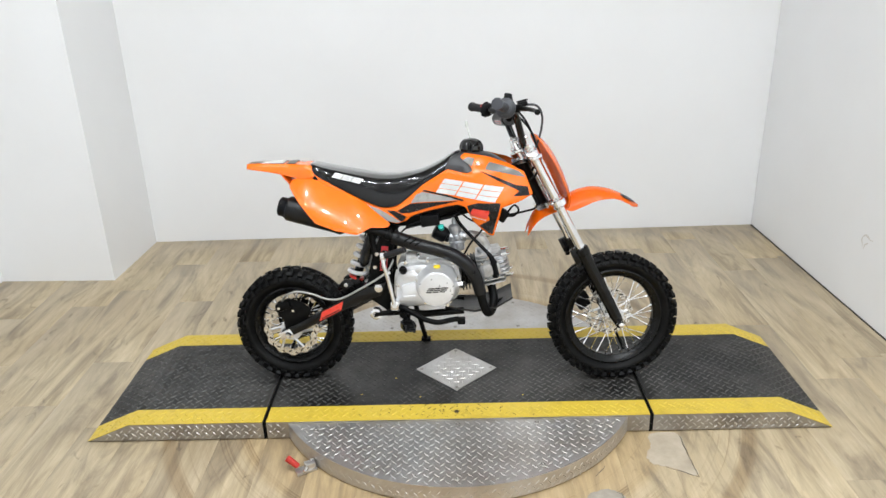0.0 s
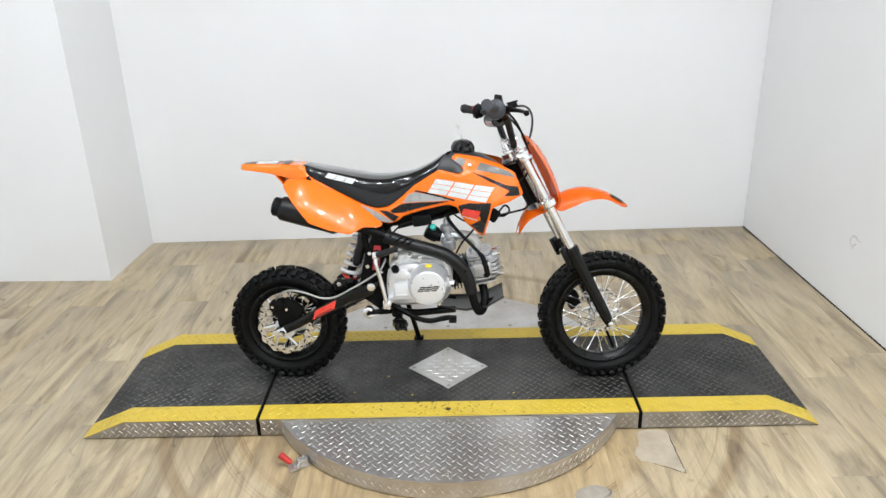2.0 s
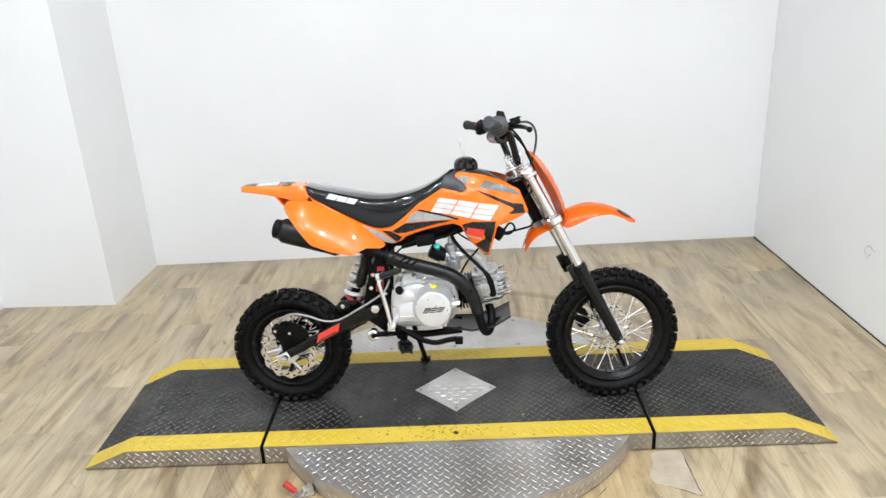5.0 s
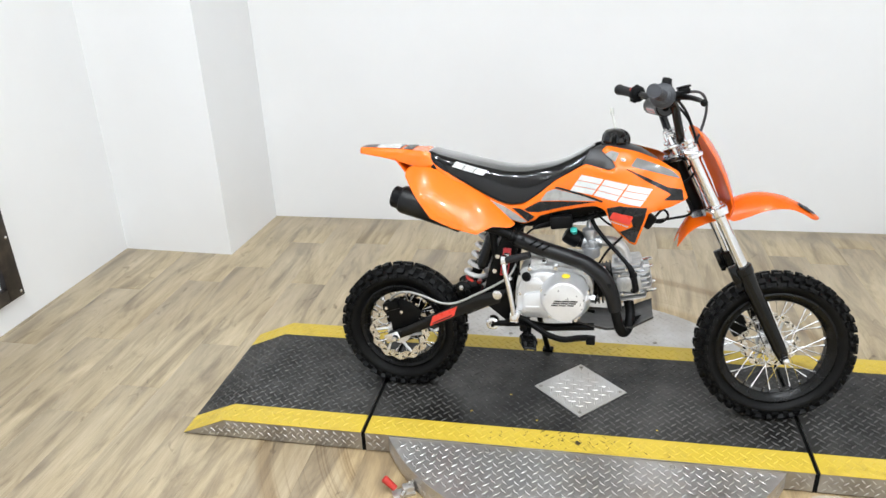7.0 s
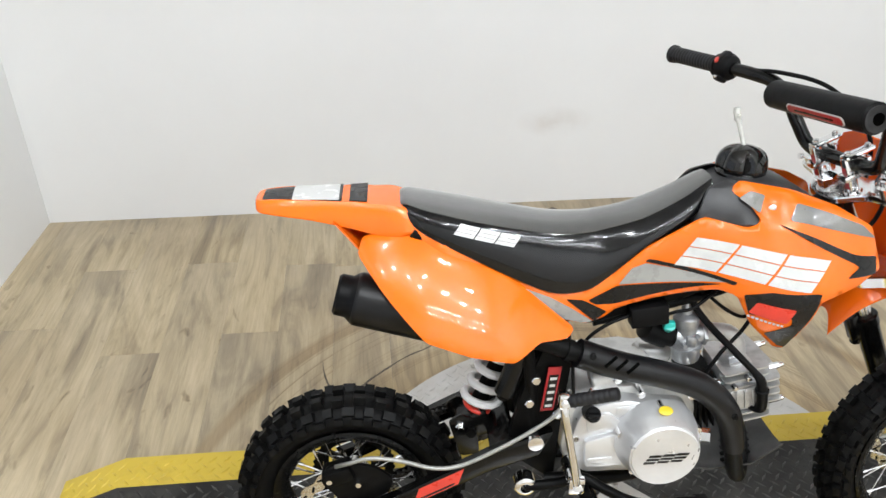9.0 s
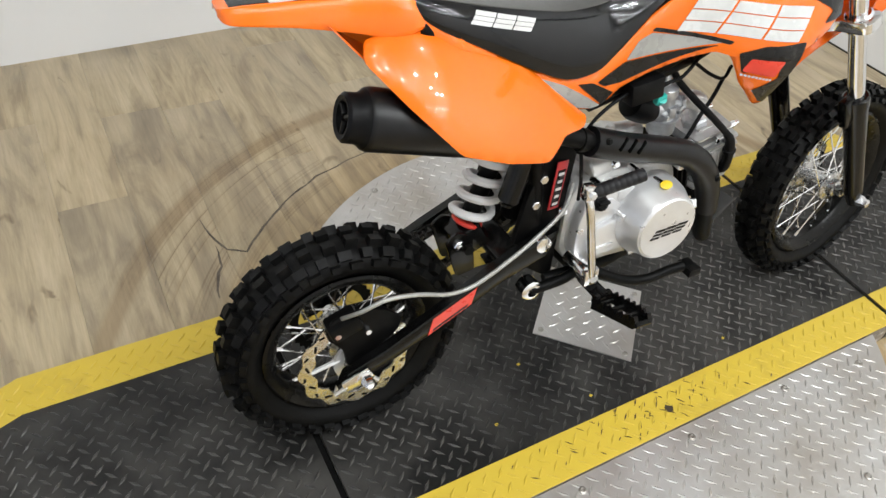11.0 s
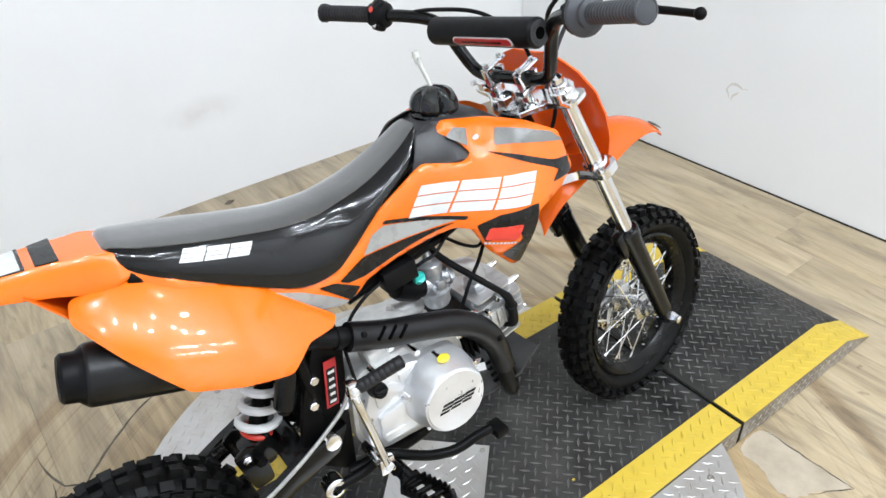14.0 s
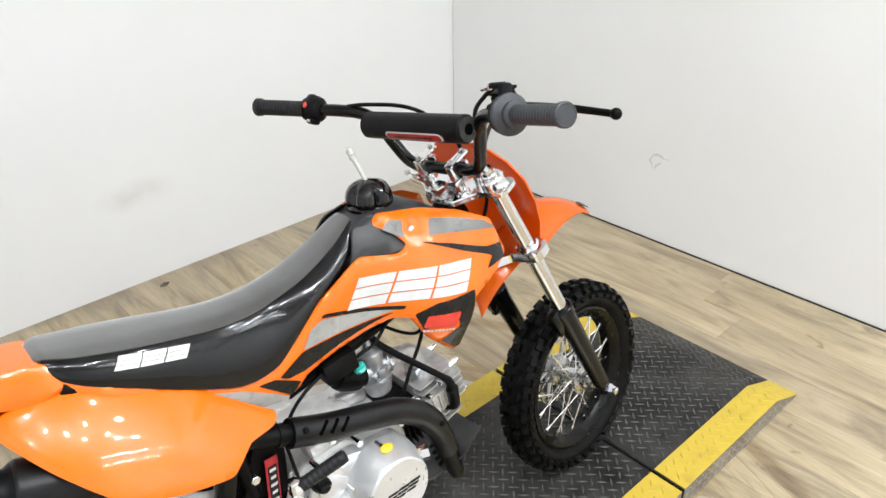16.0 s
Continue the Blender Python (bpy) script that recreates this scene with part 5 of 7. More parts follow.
# -- tail --
TAIL_Y = 0.010
TAIL = [(-0.652, 0.716, 0.7245, 0.010), (-0.645, 0.712, 0.7275, 0.023), (-0.614, 0.709, 0.7295, 0.030), (-0.572, 0.7035, 0.7295, 0.033), (-0.512, 0.692, 0.7285, 0.038), (-0.478, 0.686, 0.7275, 0.042), (-0.455, 0.686, 0.7275, 0.044), (-0.430, 0.690, 0.721, 0.042), (-0.400, 0.692, 0.710, 0.034)]
bm = B()
secs = []
for x, zb, zt, w in smooth_rows(TAIL, 4):
    cy = TAIL_Y * max(0.0, min(1.0, (-0.44 - x) / 0.07))
    secs.append([Vector((x, cy + u * w, zb + (zt - zb) * v)) for u, v in ((-1.26, 0.0), (-1.28, 0.12), (-1.14, 0.62), (-1.0, 0.93), (-0.93, 1.0), (0, 1.03), (0.93, 1.0), (1.0, 0.93), (1.14, 0.62), (1.28, 0.12), (1.26, 0.0), (1.16, 0.02), (0.95, 0.6), (0, 0.68), (-0.95, 0.6), (-1.16, 0.02))])
loft(bm, secs)
tail = part("rear_mudguard", bm, ORANGE, bike, "glossy orange rear mudguard with black and white decals", sharp=30)


def tail_patch(x0, x1, w0, w1, lift):
    bm = B()
    secs = []
    for k in range(5):
        x = x0 + (x1 - x0) * k / 4
        w = w0 + (w1 - w0) * k / 4
        row = [Vector((x, TAIL_Y + w * u, 0.7293 + 0.0009 * (1 - u * u) + lift + (0.0 if x > -0.615 else (x + 0.615) * 0.075))) for u in (-1, -0.5, 0, 0.5, 1)]
        secs.append(row + [p - Vector((0, 0, 0.0012)) for p in reversed(row)])
    return loft(bm, secs)


part("tail_decal", tail_patch(-0.640, -0.528, 0.020, 0.034, 0.0010), D_BLACK, tail, "black tail decal")
part("tail_label", tail_patch(-0.598, -0.532, 0.027, 0.031, 0.0018), D_WHITE, tail, "white tail label")
part("tail_decal", tail_patch(-0.517, -0.492, 0.033, 0.037, 0.0010), D_BLACK, tail)
# inner mudguard hanging between the side plates
bm = B()
loft(bm, [[Vector((x, -w, z)), Vector((x, w, z)), Vector((x + 0.006, w, z - 0.004)), Vector((x + 0.006, -w, z - 0.004))] for x, z, w in ((-0.540, 0.704, 0.042), (-0.503, 0.662, 0.050), (-0.430, 0.612, 0.056), (-0.37, 0.555, 0.06))])
part("inner_mudguard", bm, THIN_ORANGE, bike)

# -- frame --


def bars(name, runs, r, mtl, label="", seg=12, parent=None):
    for run in runs:
        bm = B()
        tube(bm, run, r, seg, 5)
        part(name, bm, mtl, parent or bike, label)


bars("frame_tube", [[(0.195, 0, 0.70), (0.10, 0, 0.655), (-0.05, 0, 0.585), (-0.17, 0, 0.545), (-0.225, 0, 0.47), (-0.24, 0, 0.34)]], 0.020, BLACK_SATIN, "black steel frame tube")
bars("seat_rail", [[(-0.10, s * 0.045, 0.575), (-0.20, s * 0.048, 0.570), (-0.32, s * 0.048, 0.625), (-0.43, s * 0.045, 0.69)] for s in (-1, 1)], 0.010, BLACK_SATIN)
bars("frame_stay", [[(-0.235, s * 0.06, 0.36), (-0.25, s * 0.065, 0.46), (-0.27, s * 0.066, 0.59)] for s in (-1, 1)], 0.010, BLACK_SATIN)
for s in (-1, 1):
    bm = B()
    prism(bm, corner_cut([(-0.285, 0.31), (-0.20, 0.245), (-0.195, 0.39), (-0.185, 0.50), (-0.225, 0.52), (-0.262, 0.42)], 0.012), s * 0.060, s * 0.070, 0.0015)
    plate_f = part("frame_plate", bm, BLACK_SATIN, bike, "black steel swingarm plate")
    for x, z, r in ((-0.238, 0.340, 0.015),) if s < 0 else ((-0.238, 0.340, 0.015), (-0.215, 0.46, 0.008), (-0.212, 0.41, 0.008)):
        bm = B()
        M = Matrix.Translation((x, s * 0.076 if r < 0.01 else s * 0.090, z)) @ side()
        sg = -s
        revolve(bm, [(r, -0.012 * sg), (r, 0.0), (r * 0.85, 0.004 * sg), (r * 0.5, 0.005 * sg)], M, 16 if r > 0.01 else 6)
        part("frame_bolt", bm, CHROME, plate_f)
for x, z in ((-0.241, 0.447), (-0.249, 0.404)):
    bm = B()
    rod(bm, (x, -0.060, z), (x, -0.076, z), 0.0075, seg=6, round_end=0.001)
    part("frame_bolt", bm, CHROME, plate_f)
bars("frame_rail", [[(-0.150, y, 0.524), (-0.121, y, 0.531), (-0.040, y, 0.550), (0.045, y, 0.574), (0.090, y, 0.600)] for y in (-0.030, 0.030)], 0.0075, BLACK_SATIN)
bars("frame_web", [[(-0.010, y, 0.558), (0.002, y, 0.585)] for y in (-0.030, 0.030)] + [[(0.020, y, 0.567), (0.006, y, 0.590)] for y in (-0.030, 0.030)], 0.0045, BLACK_SATIN)
# gusset under the seat
bm = B()
prism(bm, corner_cut([(-0.235, 0.545), (-0.16, 0.528), (-0.03, 0.564), (0.045, 0.594), (0.06, 0.62), (-0.12, 0.61), (-0.23, 0.60)], 0.01), -0.044, 0.044, 0.003)
part("frame_gusset", bm, BLACK_SATIN, bike)

# -- swingarm --
for s in (-1, 1):
    bm = B()
    secs = []
    for x, z, h, y in ((-0.222, 0.338, 0.046, 0.082), (-0.30, 0.312, 0.050, 0.084), (-0.37, 0.276, 0.050, 0.087), (-0.44, 0.240, 0.044, 0.087), (-0.51, 0.203, 0.038, 0.085), (-0.565, 0.182, 0.032, 0.084)):
        secs.append([Vector((x + 0.5 * dz * h * 0.45, s * (y + dy * 0.010), z + dz * h * 0.5)) for dy, dz in ((-1, -0.8), (-0.8, -1), (0.8, -1), (1, -0.8), (1, 0.8), (0.8, 1), (-0.8, 1), (-1, 0.8))])
    loft(bm, secs)
    arm = part("swingarm", bm, BLACK_GLOSS, bike, "gloss black swingarm with a red decal")
    if s < 0:
        for nm, mt, l0, l1, h0, h1, lift in (("arm_decal", D_RED, 0.10, 1.0, -0.34, 0.34, 0.0), ("arm_decal_bars", D_BLACK, 0.18, 0.9, -0.27, -0.17, 0.0007)):
            bm = B()
            a, b = Vector((-0.435, -0.0980 - lift, 0.243)), Vector((-0.356, -0.0975 - lift, 0.284))
            up = Vector((0.012, 0, 0.044))
            p, q = a + (b - a) * l0, a + (b - a) * l1
            loft(bm, [[c + up * h0 + Vector((0, dy, 0)), c + up * h1 + Vector((0, dy, 0)), c + up * h1 + Vector((0, dy + 0.002, 0)), c + up * h0 + Vector((0, dy + 0.002, 0))] for c, dy in ((p, 0), (q, 0))])
            part(nm, bm, mt, arm, "red decal with dark bars" if nm == "arm_decal" else "")
    bm = B()
    M = Matrix.Translation((-0.533, s * 0.100, 0.189)) @ side()
    revolve(bm, [(0.013, 0.006 * s), (0.0135, -0.003 * s), (0.010, -0.005 * s), (0.010, -0.014 * s), (0.006, -0.020 * s)], M, 6)
    part("axle_nut", bm, CHROME, arm)
    bm = B()
    box(bm, (-0.545, s * 0.0985, 0.186), (0.045, 0.004, 0.026), Matrix.Rotation(radians(-24), 4, "Y"), 0.001)
    rod(bm, (-0.562, s * 0.098, 0.179), (-0.582, s * 0.098, 0.1705), 0.0036, seg=8)
    part("chain_adjuster", bm, CHROME, arm)
bm = B()
box(bm, (-0.285, 0, 0.318), (0.04, 0.16, 0.035), Matrix.Rotation(radians(-24), 4, "Y"), 0.004)
box(bm, (-0.325, 0, 0.325), (0.05, 0.05, 0.05), Matrix.Rotation(radians(-24), 4, "Y"), 0.006)
part("arm_bridge", bm, BLACK_GLOSS, bike)

# -- rear brake caliper and hose --
bm = B()
prism(bm, corner_cut([(-0.582, 0.262), (-0.570, 0.292), (-0.530, 0.298), (-0.490, 0.288), (-0.462, 0.262), (-0.470, 0.238), (-0.506, 0.214), (-0.535, 0.186), (-0.552, 0.196), (-0.556, 0.230)], 0.010), -0.074, -0.066, 0.002)
box(bm, (-0.552, -0.066, 0.276), (0.050, 0.036, 0.028), Matrix.Rotation(radians(-20), 4, "Y"), 0.006)
cal = part("rear_caliper", bm, BLACK_SATIN, bike, "black rear brake caliper")
for x, z in ((-0.520, 0.262), (-0.566, 0.270)):
    bm = B()
    rod(bm, (x, -0.070, z), (x, -0.0845, z), 0.0050, seg=6)
    part("caliper_bolt", bm, CHROME, cal)
bm = B()
tube(bm, [(-0.560, -0.072, 0.285), (-0.535, -0.104, 0.318), (-0.498, -0.112, 0.334), (-0.45, -0.112, 0.326), (-0.40, -0.110, 0.308), (-0.355, -0.108, 0.310), (-0.30, -0.108, 0.338), (-0.25, -0.104, 0.366), (-0.208, -0.098, 0.395), (-0.188, -0.085, 0.43)], 0.0033, 10, 5)
part("brake_hose", tucked(bm), HOSE, bike, "silver braided rear brake hose")

# -- shock absorber --
S0, S1 = Vector((-0.252, 0.0, 0.530)), Vector((-0.334, 0.0, 0.318))
bm = B()
rod(bm, S0, along(S0, S1, 0.30), 0.020, seg=20)
rod(bm, along(S0, S1, 0.18), along(S0, S1, 0.80), 0.0145, seg=20)
rod(bm, along(S0, S1, 0.84), along(S0, S1, 1.0), 0.014, seg=16)
shock = part("shock_absorber", bm, BLACK_SATIN, bike, "rear shock with a white coil spring")
turns, pts = 5.6, []
fr = axis_frame(along(S0, S1, 0.10), along(S0, S1, 0.83))
ln = (S1 - S0).length * 0.73
for k in range(int(turns * 14) + 1):
    t = k / (turns * 14)
    a = 2 * math.pi * turns * t
    pts.append(fr @ Vector((0.0295 * math.cos(a), 0.0295 * math.sin(a), ln * t)))
bm = B()
tube(bm, pts, 0.0068, 8, smooth=False)
part("coil_spring", bm, WHITE_COAT, shock, "white coil spring")
bm = B()
rod(bm, along(S0, S1, 0.83), along(S0, S1, 0.865), 0.025, seg=24, round_end=0.002)
part("spring_seat", bm, D_RED, shock, "red spring seat")
bm = B()
rod(bm, along(S0, S1, 0.05), along(S0, S1, 0.10), 0.033, seg=24, round_end=0.002)
part("spring_collar", bm, BLACK_SATIN, shock)
bm = B()
rod(bm, (-0.246, -0.064, 0.545), (-0.288, -0.066, 0.410), 0.0165, seg=24, round_end=0.004)
rod(bm, (-0.262, -0.065, 0.494), (-0.2645, -0.065, 0.486), 0.0178, seg=24)
rod(bm, (-0.288, -0.066, 0.410), (-0.290, -0.066, 0.403), 0.0100, seg=12, round_end=0.002)
part("gas_reservoir", tucked(bm), BLACK_GLOSS, shock, "black gas reservoir")
bm = B()
rod(bm, S1 + Vector((0, -0.036, 0)), S1 + Vector((0, 0.036, 0)), 0.009, seg=6)
part("shock_bolt", bm, BLACK_SATIN, shock)
bm = B()
for y in (-0.026, 0.026):
    prism(bm, corner_cut([(-0.372, 0.338), (-0.352, 0.352), (-0.326, 0.340), (-0.318, 0.272), (-0.350, 0.266)], 0.008), y - 0.003, y + 0.003, 0.001)
part("shock_clevis", bm, BLACK_GLOSS, shock, "black lower shock mount")
for x, z in ((-0.352, 0.332),):
    bm = B()
    rod(bm, (x, -0.028, z), (x, -0.036, z), 0.0085, seg=6, round_end=0.001)
    rod(bm, (x, -0.035, z), (x, -0.041, z), 0.0050, seg=10, round_end=0.001)
    part("clevis_bolt", bm, CHROME, shock)

# -- chain side --
bm = B()
M = Matrix.Translation(REAR_HUB) @ side()
n = 74
rings = []
for h in (-0.0475, -0.0445):
    rings.append([bm.verts.new(M @ Vector(((0.070 + (0.004 if k % 2 else 0)) * math.cos(2 * math.pi * k / n), (0.070 + (0.004 if k % 2 else 0)) * math.sin(2 * math.pi * k / n), h))) for k in range(n)])
    rings.append([bm.verts.new(M @ Vector((0.056 * math.cos(2 * math.pi * k / n), 0.056 * math.sin(2 * math.pi * k / n), h))) for k in range(n)])
ring_faces(bm, [rings[1], rings[0], rings[2], rings[3], rings[1]], True, False)
for k in range(5):
    a = 2 * math.pi * k / 5
    rod(bm, M @ Vector((0.03 * math.cos(a), 0.03 * math.sin(a), -0.046)), M @ Vector((0.058 * math.cos(a), 0.058 * math.sin(a), -0.046)), 0.006, seg=6)
part("rear_sprocket", bm, BLACK_SATIN, bike, "black rear sprocket")
bm = B()
for a, b in (((-0.525, 0.046, 0.262), (-0.170, 0.046, 0.368)), ((-0.545, 0.046, 0.116), (-0.170, 0.046, 0.320))):
    a, b = Vector(a), Vector(b)
    count = int((b - a).length / 0.0108)
    for k in range(count):
        c = along(a, b, (k + 0.5) / count)
        turn = (b - a).to_track_quat("X", "Z").to_matrix().to_4x4()
        for dy in ((-0.0072, 0.0072) if k % 2 else (-0.0050, 0.0050)):
            box(bm, c + Vector((0, dy, 0)), (0.0150, 0.0018, 0.0105), turn, 0.0015)
        rod(bm, c + Vector((0, -0.0084, 0)), c + Vector((0, 0.0084, 0)), 0.0036, seg=8)
tagged(part("drive_chain", bm, CHAIN, bike, "dark drive chain"), kind="stuff")

# -- engine --
CASE = corner_cut([(-0.190, 0.372), (-0.176, 0.418), (-0.120, 0.430), (-0.050, 0.428), (0.008, 0.420), (0.024, 0.380), (0.022, 0.330), (0.004, 0.290), (-0.060, 0.276), (-0.170, 0.268), (-0.192, 0.300)], 0.018, 3)
bm = B()
prism(bm, CASE, -0.070, 0.075, 0.006)
engine = part("engine", bm, ALLOY_ROUGH, bike, "silver air-cooled single-cylinder engine")
bm = B()
prism(bm, corner_cut([(-0.182, 0.366), (-0.168, 0.404), (-0.118, 0.420), (-0.060, 0.412), (-0.005, 0.408), (0.012, 0.372), (0.012, 0.330), (-0.010, 0.296), (-0.062, 0.286), (-0.160, 0.282), (-0.184, 0.306)], 0.016, 3), -0.106, -0.068, 0.006)
prism(bm, corner_cut([(-0.165, 0.352), (-0.110, 0.366), (-0.090, 0.352), (-0.090, 0.304), (-0.160, 0.300)], 0.008, 2), -0.116, -0.104, 0.003)
prism(bm, corner_cut([(-0.158, 0.320), (-0.118, 0.322), (-0.118, 0.314), (-0.158, 0.312)], 0.003, 2), -0.1185, -0.115, 0.001)
prism(bm, corner_cut([(-0.118, 0.408), (-0.080, 0.412), (-0.078, 0.396), (-0.116, 0.392)], 0.004, 2), -0.1085, -0.105, 0.001)
prism(bm, corner_cut([(-0.164, 0.392), (-0.130, 0.402), (-0.108, 0.384), (-0.108, 0.372), (-0.160, 0.364)], 0.006, 2), -0.1105, -0.105, 0.0015)
part("clutch_side_cover", tucked(bm), ALLOY, engine, "polished silver clutch-side cover")
bm = B()
M = Matrix.Translation((-0.051, -0.106, 0.354)) @ side()
revolve(bm, [(0.068, 0.0), (0.066, 0.018), (0.060, 0.030), (0.057, 0.045), (0.0545, 0.050), (0.0535, 0.0495), (0.051, 0.052), (0.030, 0.054), (0.006, 0.054)], M, 48)
clutch = part("clutch_cover", tucked(bm), ALLOY, engine, "round silver clutch cover with a dark mark")
bm = B()
for k in range(3):
    u = -0.030 + 0.021 * k
    for z0, z1, wd in ((0.004, 0.008, 0.019), (-0.002, 0.0015, 0.019), (-0.008, -0.0045, 0.017)):
        prism(bm, [(-0.050 + u + z0 * 0.6, 0.353 + z0 + u * 0.06), (-0.050 + u + wd + z0 * 0.6, 0.353 + z0 + u * 0.06), (-0.050 + u + wd + z1 * 0.6, 0.353 + z1 + u * 0.06), (-0.050 + u + z1 * 0.6, 0.353 + z1 + u * 0.06)], -0.1608, -0.1598)
part("cover_mark", tucked(bm), D_BLACK, engine)
for k in range(5):
    a = radians(20 + 72 * k)
    bm = B()
    c = Vector((-0.051 + 0.064 * math.cos(a), -0.110, 0.354 + 0.064 * math.sin(a)))
    rod(bm, c, c + Vector((0, -0.018, 0)), 0.0055, seg=10)
    part("cover_bolt", tucked(bm), CHROME, engine)
bm = B()
M = Matrix.Translation((-0.050, -0.1325, 0.4188)) @ Matrix.Rotation(radians(32), 4, "X")
revolve(bm, [(0.0092, 0), (0.0092, 0.0016), (0.0082, 0.002)], M @ Matrix.Diagonal((1.2, 0.8, 1, 1)), 24)
part("yellow_sticker", tucked(bm), D_YELLOW, engine, "small yellow oval sticker")
bm = B()
rod(bm, (-0.157, -0.092, 0.392), (-0.157, -0.122, 0.408), 0.0125, seg=16, round_end=0.003)
box(bm, (-0.157, -0.125, 0.4095), (0.020, 0.007, 0.006), Matrix.Rotation(radians(27), 4, "X"), 0.002)
part("oil_filler_cap", tucked(bm), BLACK_PLASTIC, engine, "black oil filler cap")
bm = B()
rod(bm, (0.008, -0.110, 0.356), (0.026, -0.118, 0.358), 0.0105, seg=14)
rod(bm, (0.021, -0.116, 0.357), (0.033, -0.121, 0.358), 0.0125, seg=6)
part("oil_bolt", tucked(bm), CHROME, engine)
for x, z in ((-0.15, 0.424), (-0.08, 0.430), (0.0, 0.424), (-0.176, 0.35), (-0.172, 0.285), (-0.02, 0.284)):
    bm = B()
    rod(bm, (x, -0.070, z), (x, -0.098, z), 0.0062, seg=8, round_end=0.001)
    part("case_bolt", bm, CHROME, engine)
bm = B()
box(bm, (-0.095, -0.01, 0.436), (0.10, 0.055, 0.026), bevel=0.008)
rod(bm, (-0.06, 0.015, 0.438), (0.0, 0.015, 0.434), 0.017, seg=20, round_end=0.004)
rod(bm, (-0.15, -0.05, 0.430), (-0.11, -0.05, 0.436), 0.020, seg=20, round_end=0.003)
part("case_top", bm, ALLOY_ROUGH, engine)
# barrel and head lie almost level, pointing ahead
TILT_E = Matrix.Translation((0.006, 0, 0.364)) @ Matrix.Rotation(radians(-12), 4, "Y")
for k in range(6):
    bm = B()
    x = 0.012 + 0.0105 * k
    prism(bm, corner_cut([(x, -0.052), (x + 0.0035, -0.052), (x + 0.0035, 0.040), (x, 0.040)], 0.001, 1), -0.046, 0.046)
    bmesh.ops.transform(bm, matrix=TILT_E, verts=bm.verts)
    part("barrel_fin", bm, BLACK_SATIN, engine)
bm = B()
box(bm, (0.035, 0, 0), (0.075, 0.076, 0.080), bevel=0.01)
bmesh.ops.transform(bm, matrix=TILT_E, verts=bm.verts)
part("barrel", bm, BLACK_SATIN, engine, "black finned barrel")
bm = B()
prism(bm, corner_cut([(0.072, -0.048), (0.142, -0.044), (0.160, -0.020), (0.160, 0.022), (0.140, 0.046), (0.072, 0.050)], 0.008, 2), -0.036, 0.036, 0.004)
rod(bm, (0.112, -0.036, 0), (0.112, -0.047, 0), 0.034, seg=28, round_end=0.004)
rod(bm, (0.104, -0.01, 0.045), (0.104, -0.01, 0.066), 0.022, seg=6, round_end=0.003)
rod(bm, (0.104, -0.01, -0.045), (0.104, -0.01, -0.062), 0.022, seg=6, round_end=0.003)
bmesh.ops.transform(bm, matrix=TILT_E, verts=bm.verts)
# core is a darker alloy than the fins, shading the gaps between them
head = part("cylinder_head", bm, CARB_ALLOY, engine, "silver finned cylinder head")
for k in range(8):
    bm = B()
    z = -0.049 + 0.014 * k
    L1 = 0.168 if 1 < k < 6 else 0.150
    outline = corner_cut([(0.074, -0.056), (L1, -0.052), (L1 + 0.006, 0), (L1, 0.052), (0.074, 0.056)], 0.008, 2)
    loft(bm, [[Vector((x, y, z + dz)) for x, y in outline] for dz in (0, 0.0032)])
    bmesh.ops.transform(bm, matrix=TILT_E, verts=bm.verts)
    part("head_fin", bm, HEAD_ALLOY, engine)
for y, z in ((-0.032, 0.034), (-0.032, -0.034), (0.032, 0.034), (0.032, -0.034)):
    bm = B()
    rod(bm, TILT_E @ Vector((0.155, y, z)), TILT_E @ Vector((0.172, y, z)), 0.0056, seg=6)
    rod(bm, TILT_E @ Vector((0.170, y, z)), TILT_E @ Vector((0.181, y, z)), 0.0044, seg=10, round_end=0.002)
    part("head_nut", bm, CHROME, engine)
for x, z in ((0.090, 0.026), (0.134, 0.026), (0.090, -0.028), (0.134, -0.028), (0.112, 0.040)):
    bm = B()
    rod(bm, TILT_E @ Vector((x, -0.050, z)), TILT_E @ Vector((x, -0.061, z)), 0.0048, seg=8, round_end=0.001)
    part("head_bolt", bm, CHROME, engine)
bm = B()
box(bm, (0.112, -0.050, 0.0), (0.066, 0.014, 0.040), bevel=0.006)
for k in range(4):
    box(bm, (0.092 + 0.0135 * k, -0.058, 0.0), (0.0035, 0.005, 0.034), bevel=0.001)
bmesh.ops.transform(bm, matrix=TILT_E, verts=bm.verts)
part("rocker_cover", bm, HEAD_ALLOY, engine)
bm = B()
tube(bm, [(0.108, -0.073, 0.446), (0.118, -0.074, 0.434), (0.126, -0.072, 0.412), (0.132, -0.068, 0.388), (0.134, -0.062, 0.372), (0.130, -0.046, 0.366)], 0.0085, 14, 4, radii=[0.0062, 0.0078, 0.0086, 0.0086, 0.0095, 0.0100])
revolve(bm, [(0.0086, -0.003), (0.0108, -0.002), (0.0108, 0.002), (0.0086, 0.003)], axis_frame((0.1255, -0.072, 0.413), (0.1305, -0.069, 0.392)), 16, closed=True)
part("spark_plug_cap", bm, BLACK_PLASTIC, engine, "black elbow spark plug cap")
bars("plug_lead", [[(0.004, -0.020, 0.566), (0.015, -0.028, 0.540), (0.040, -0.044, 0.512), (0.076, -0.062, 0.478), (0.110, -0.074, 0.445)]], 0.0056, BLACK_PLASTIC, "thick black spark plug lead")
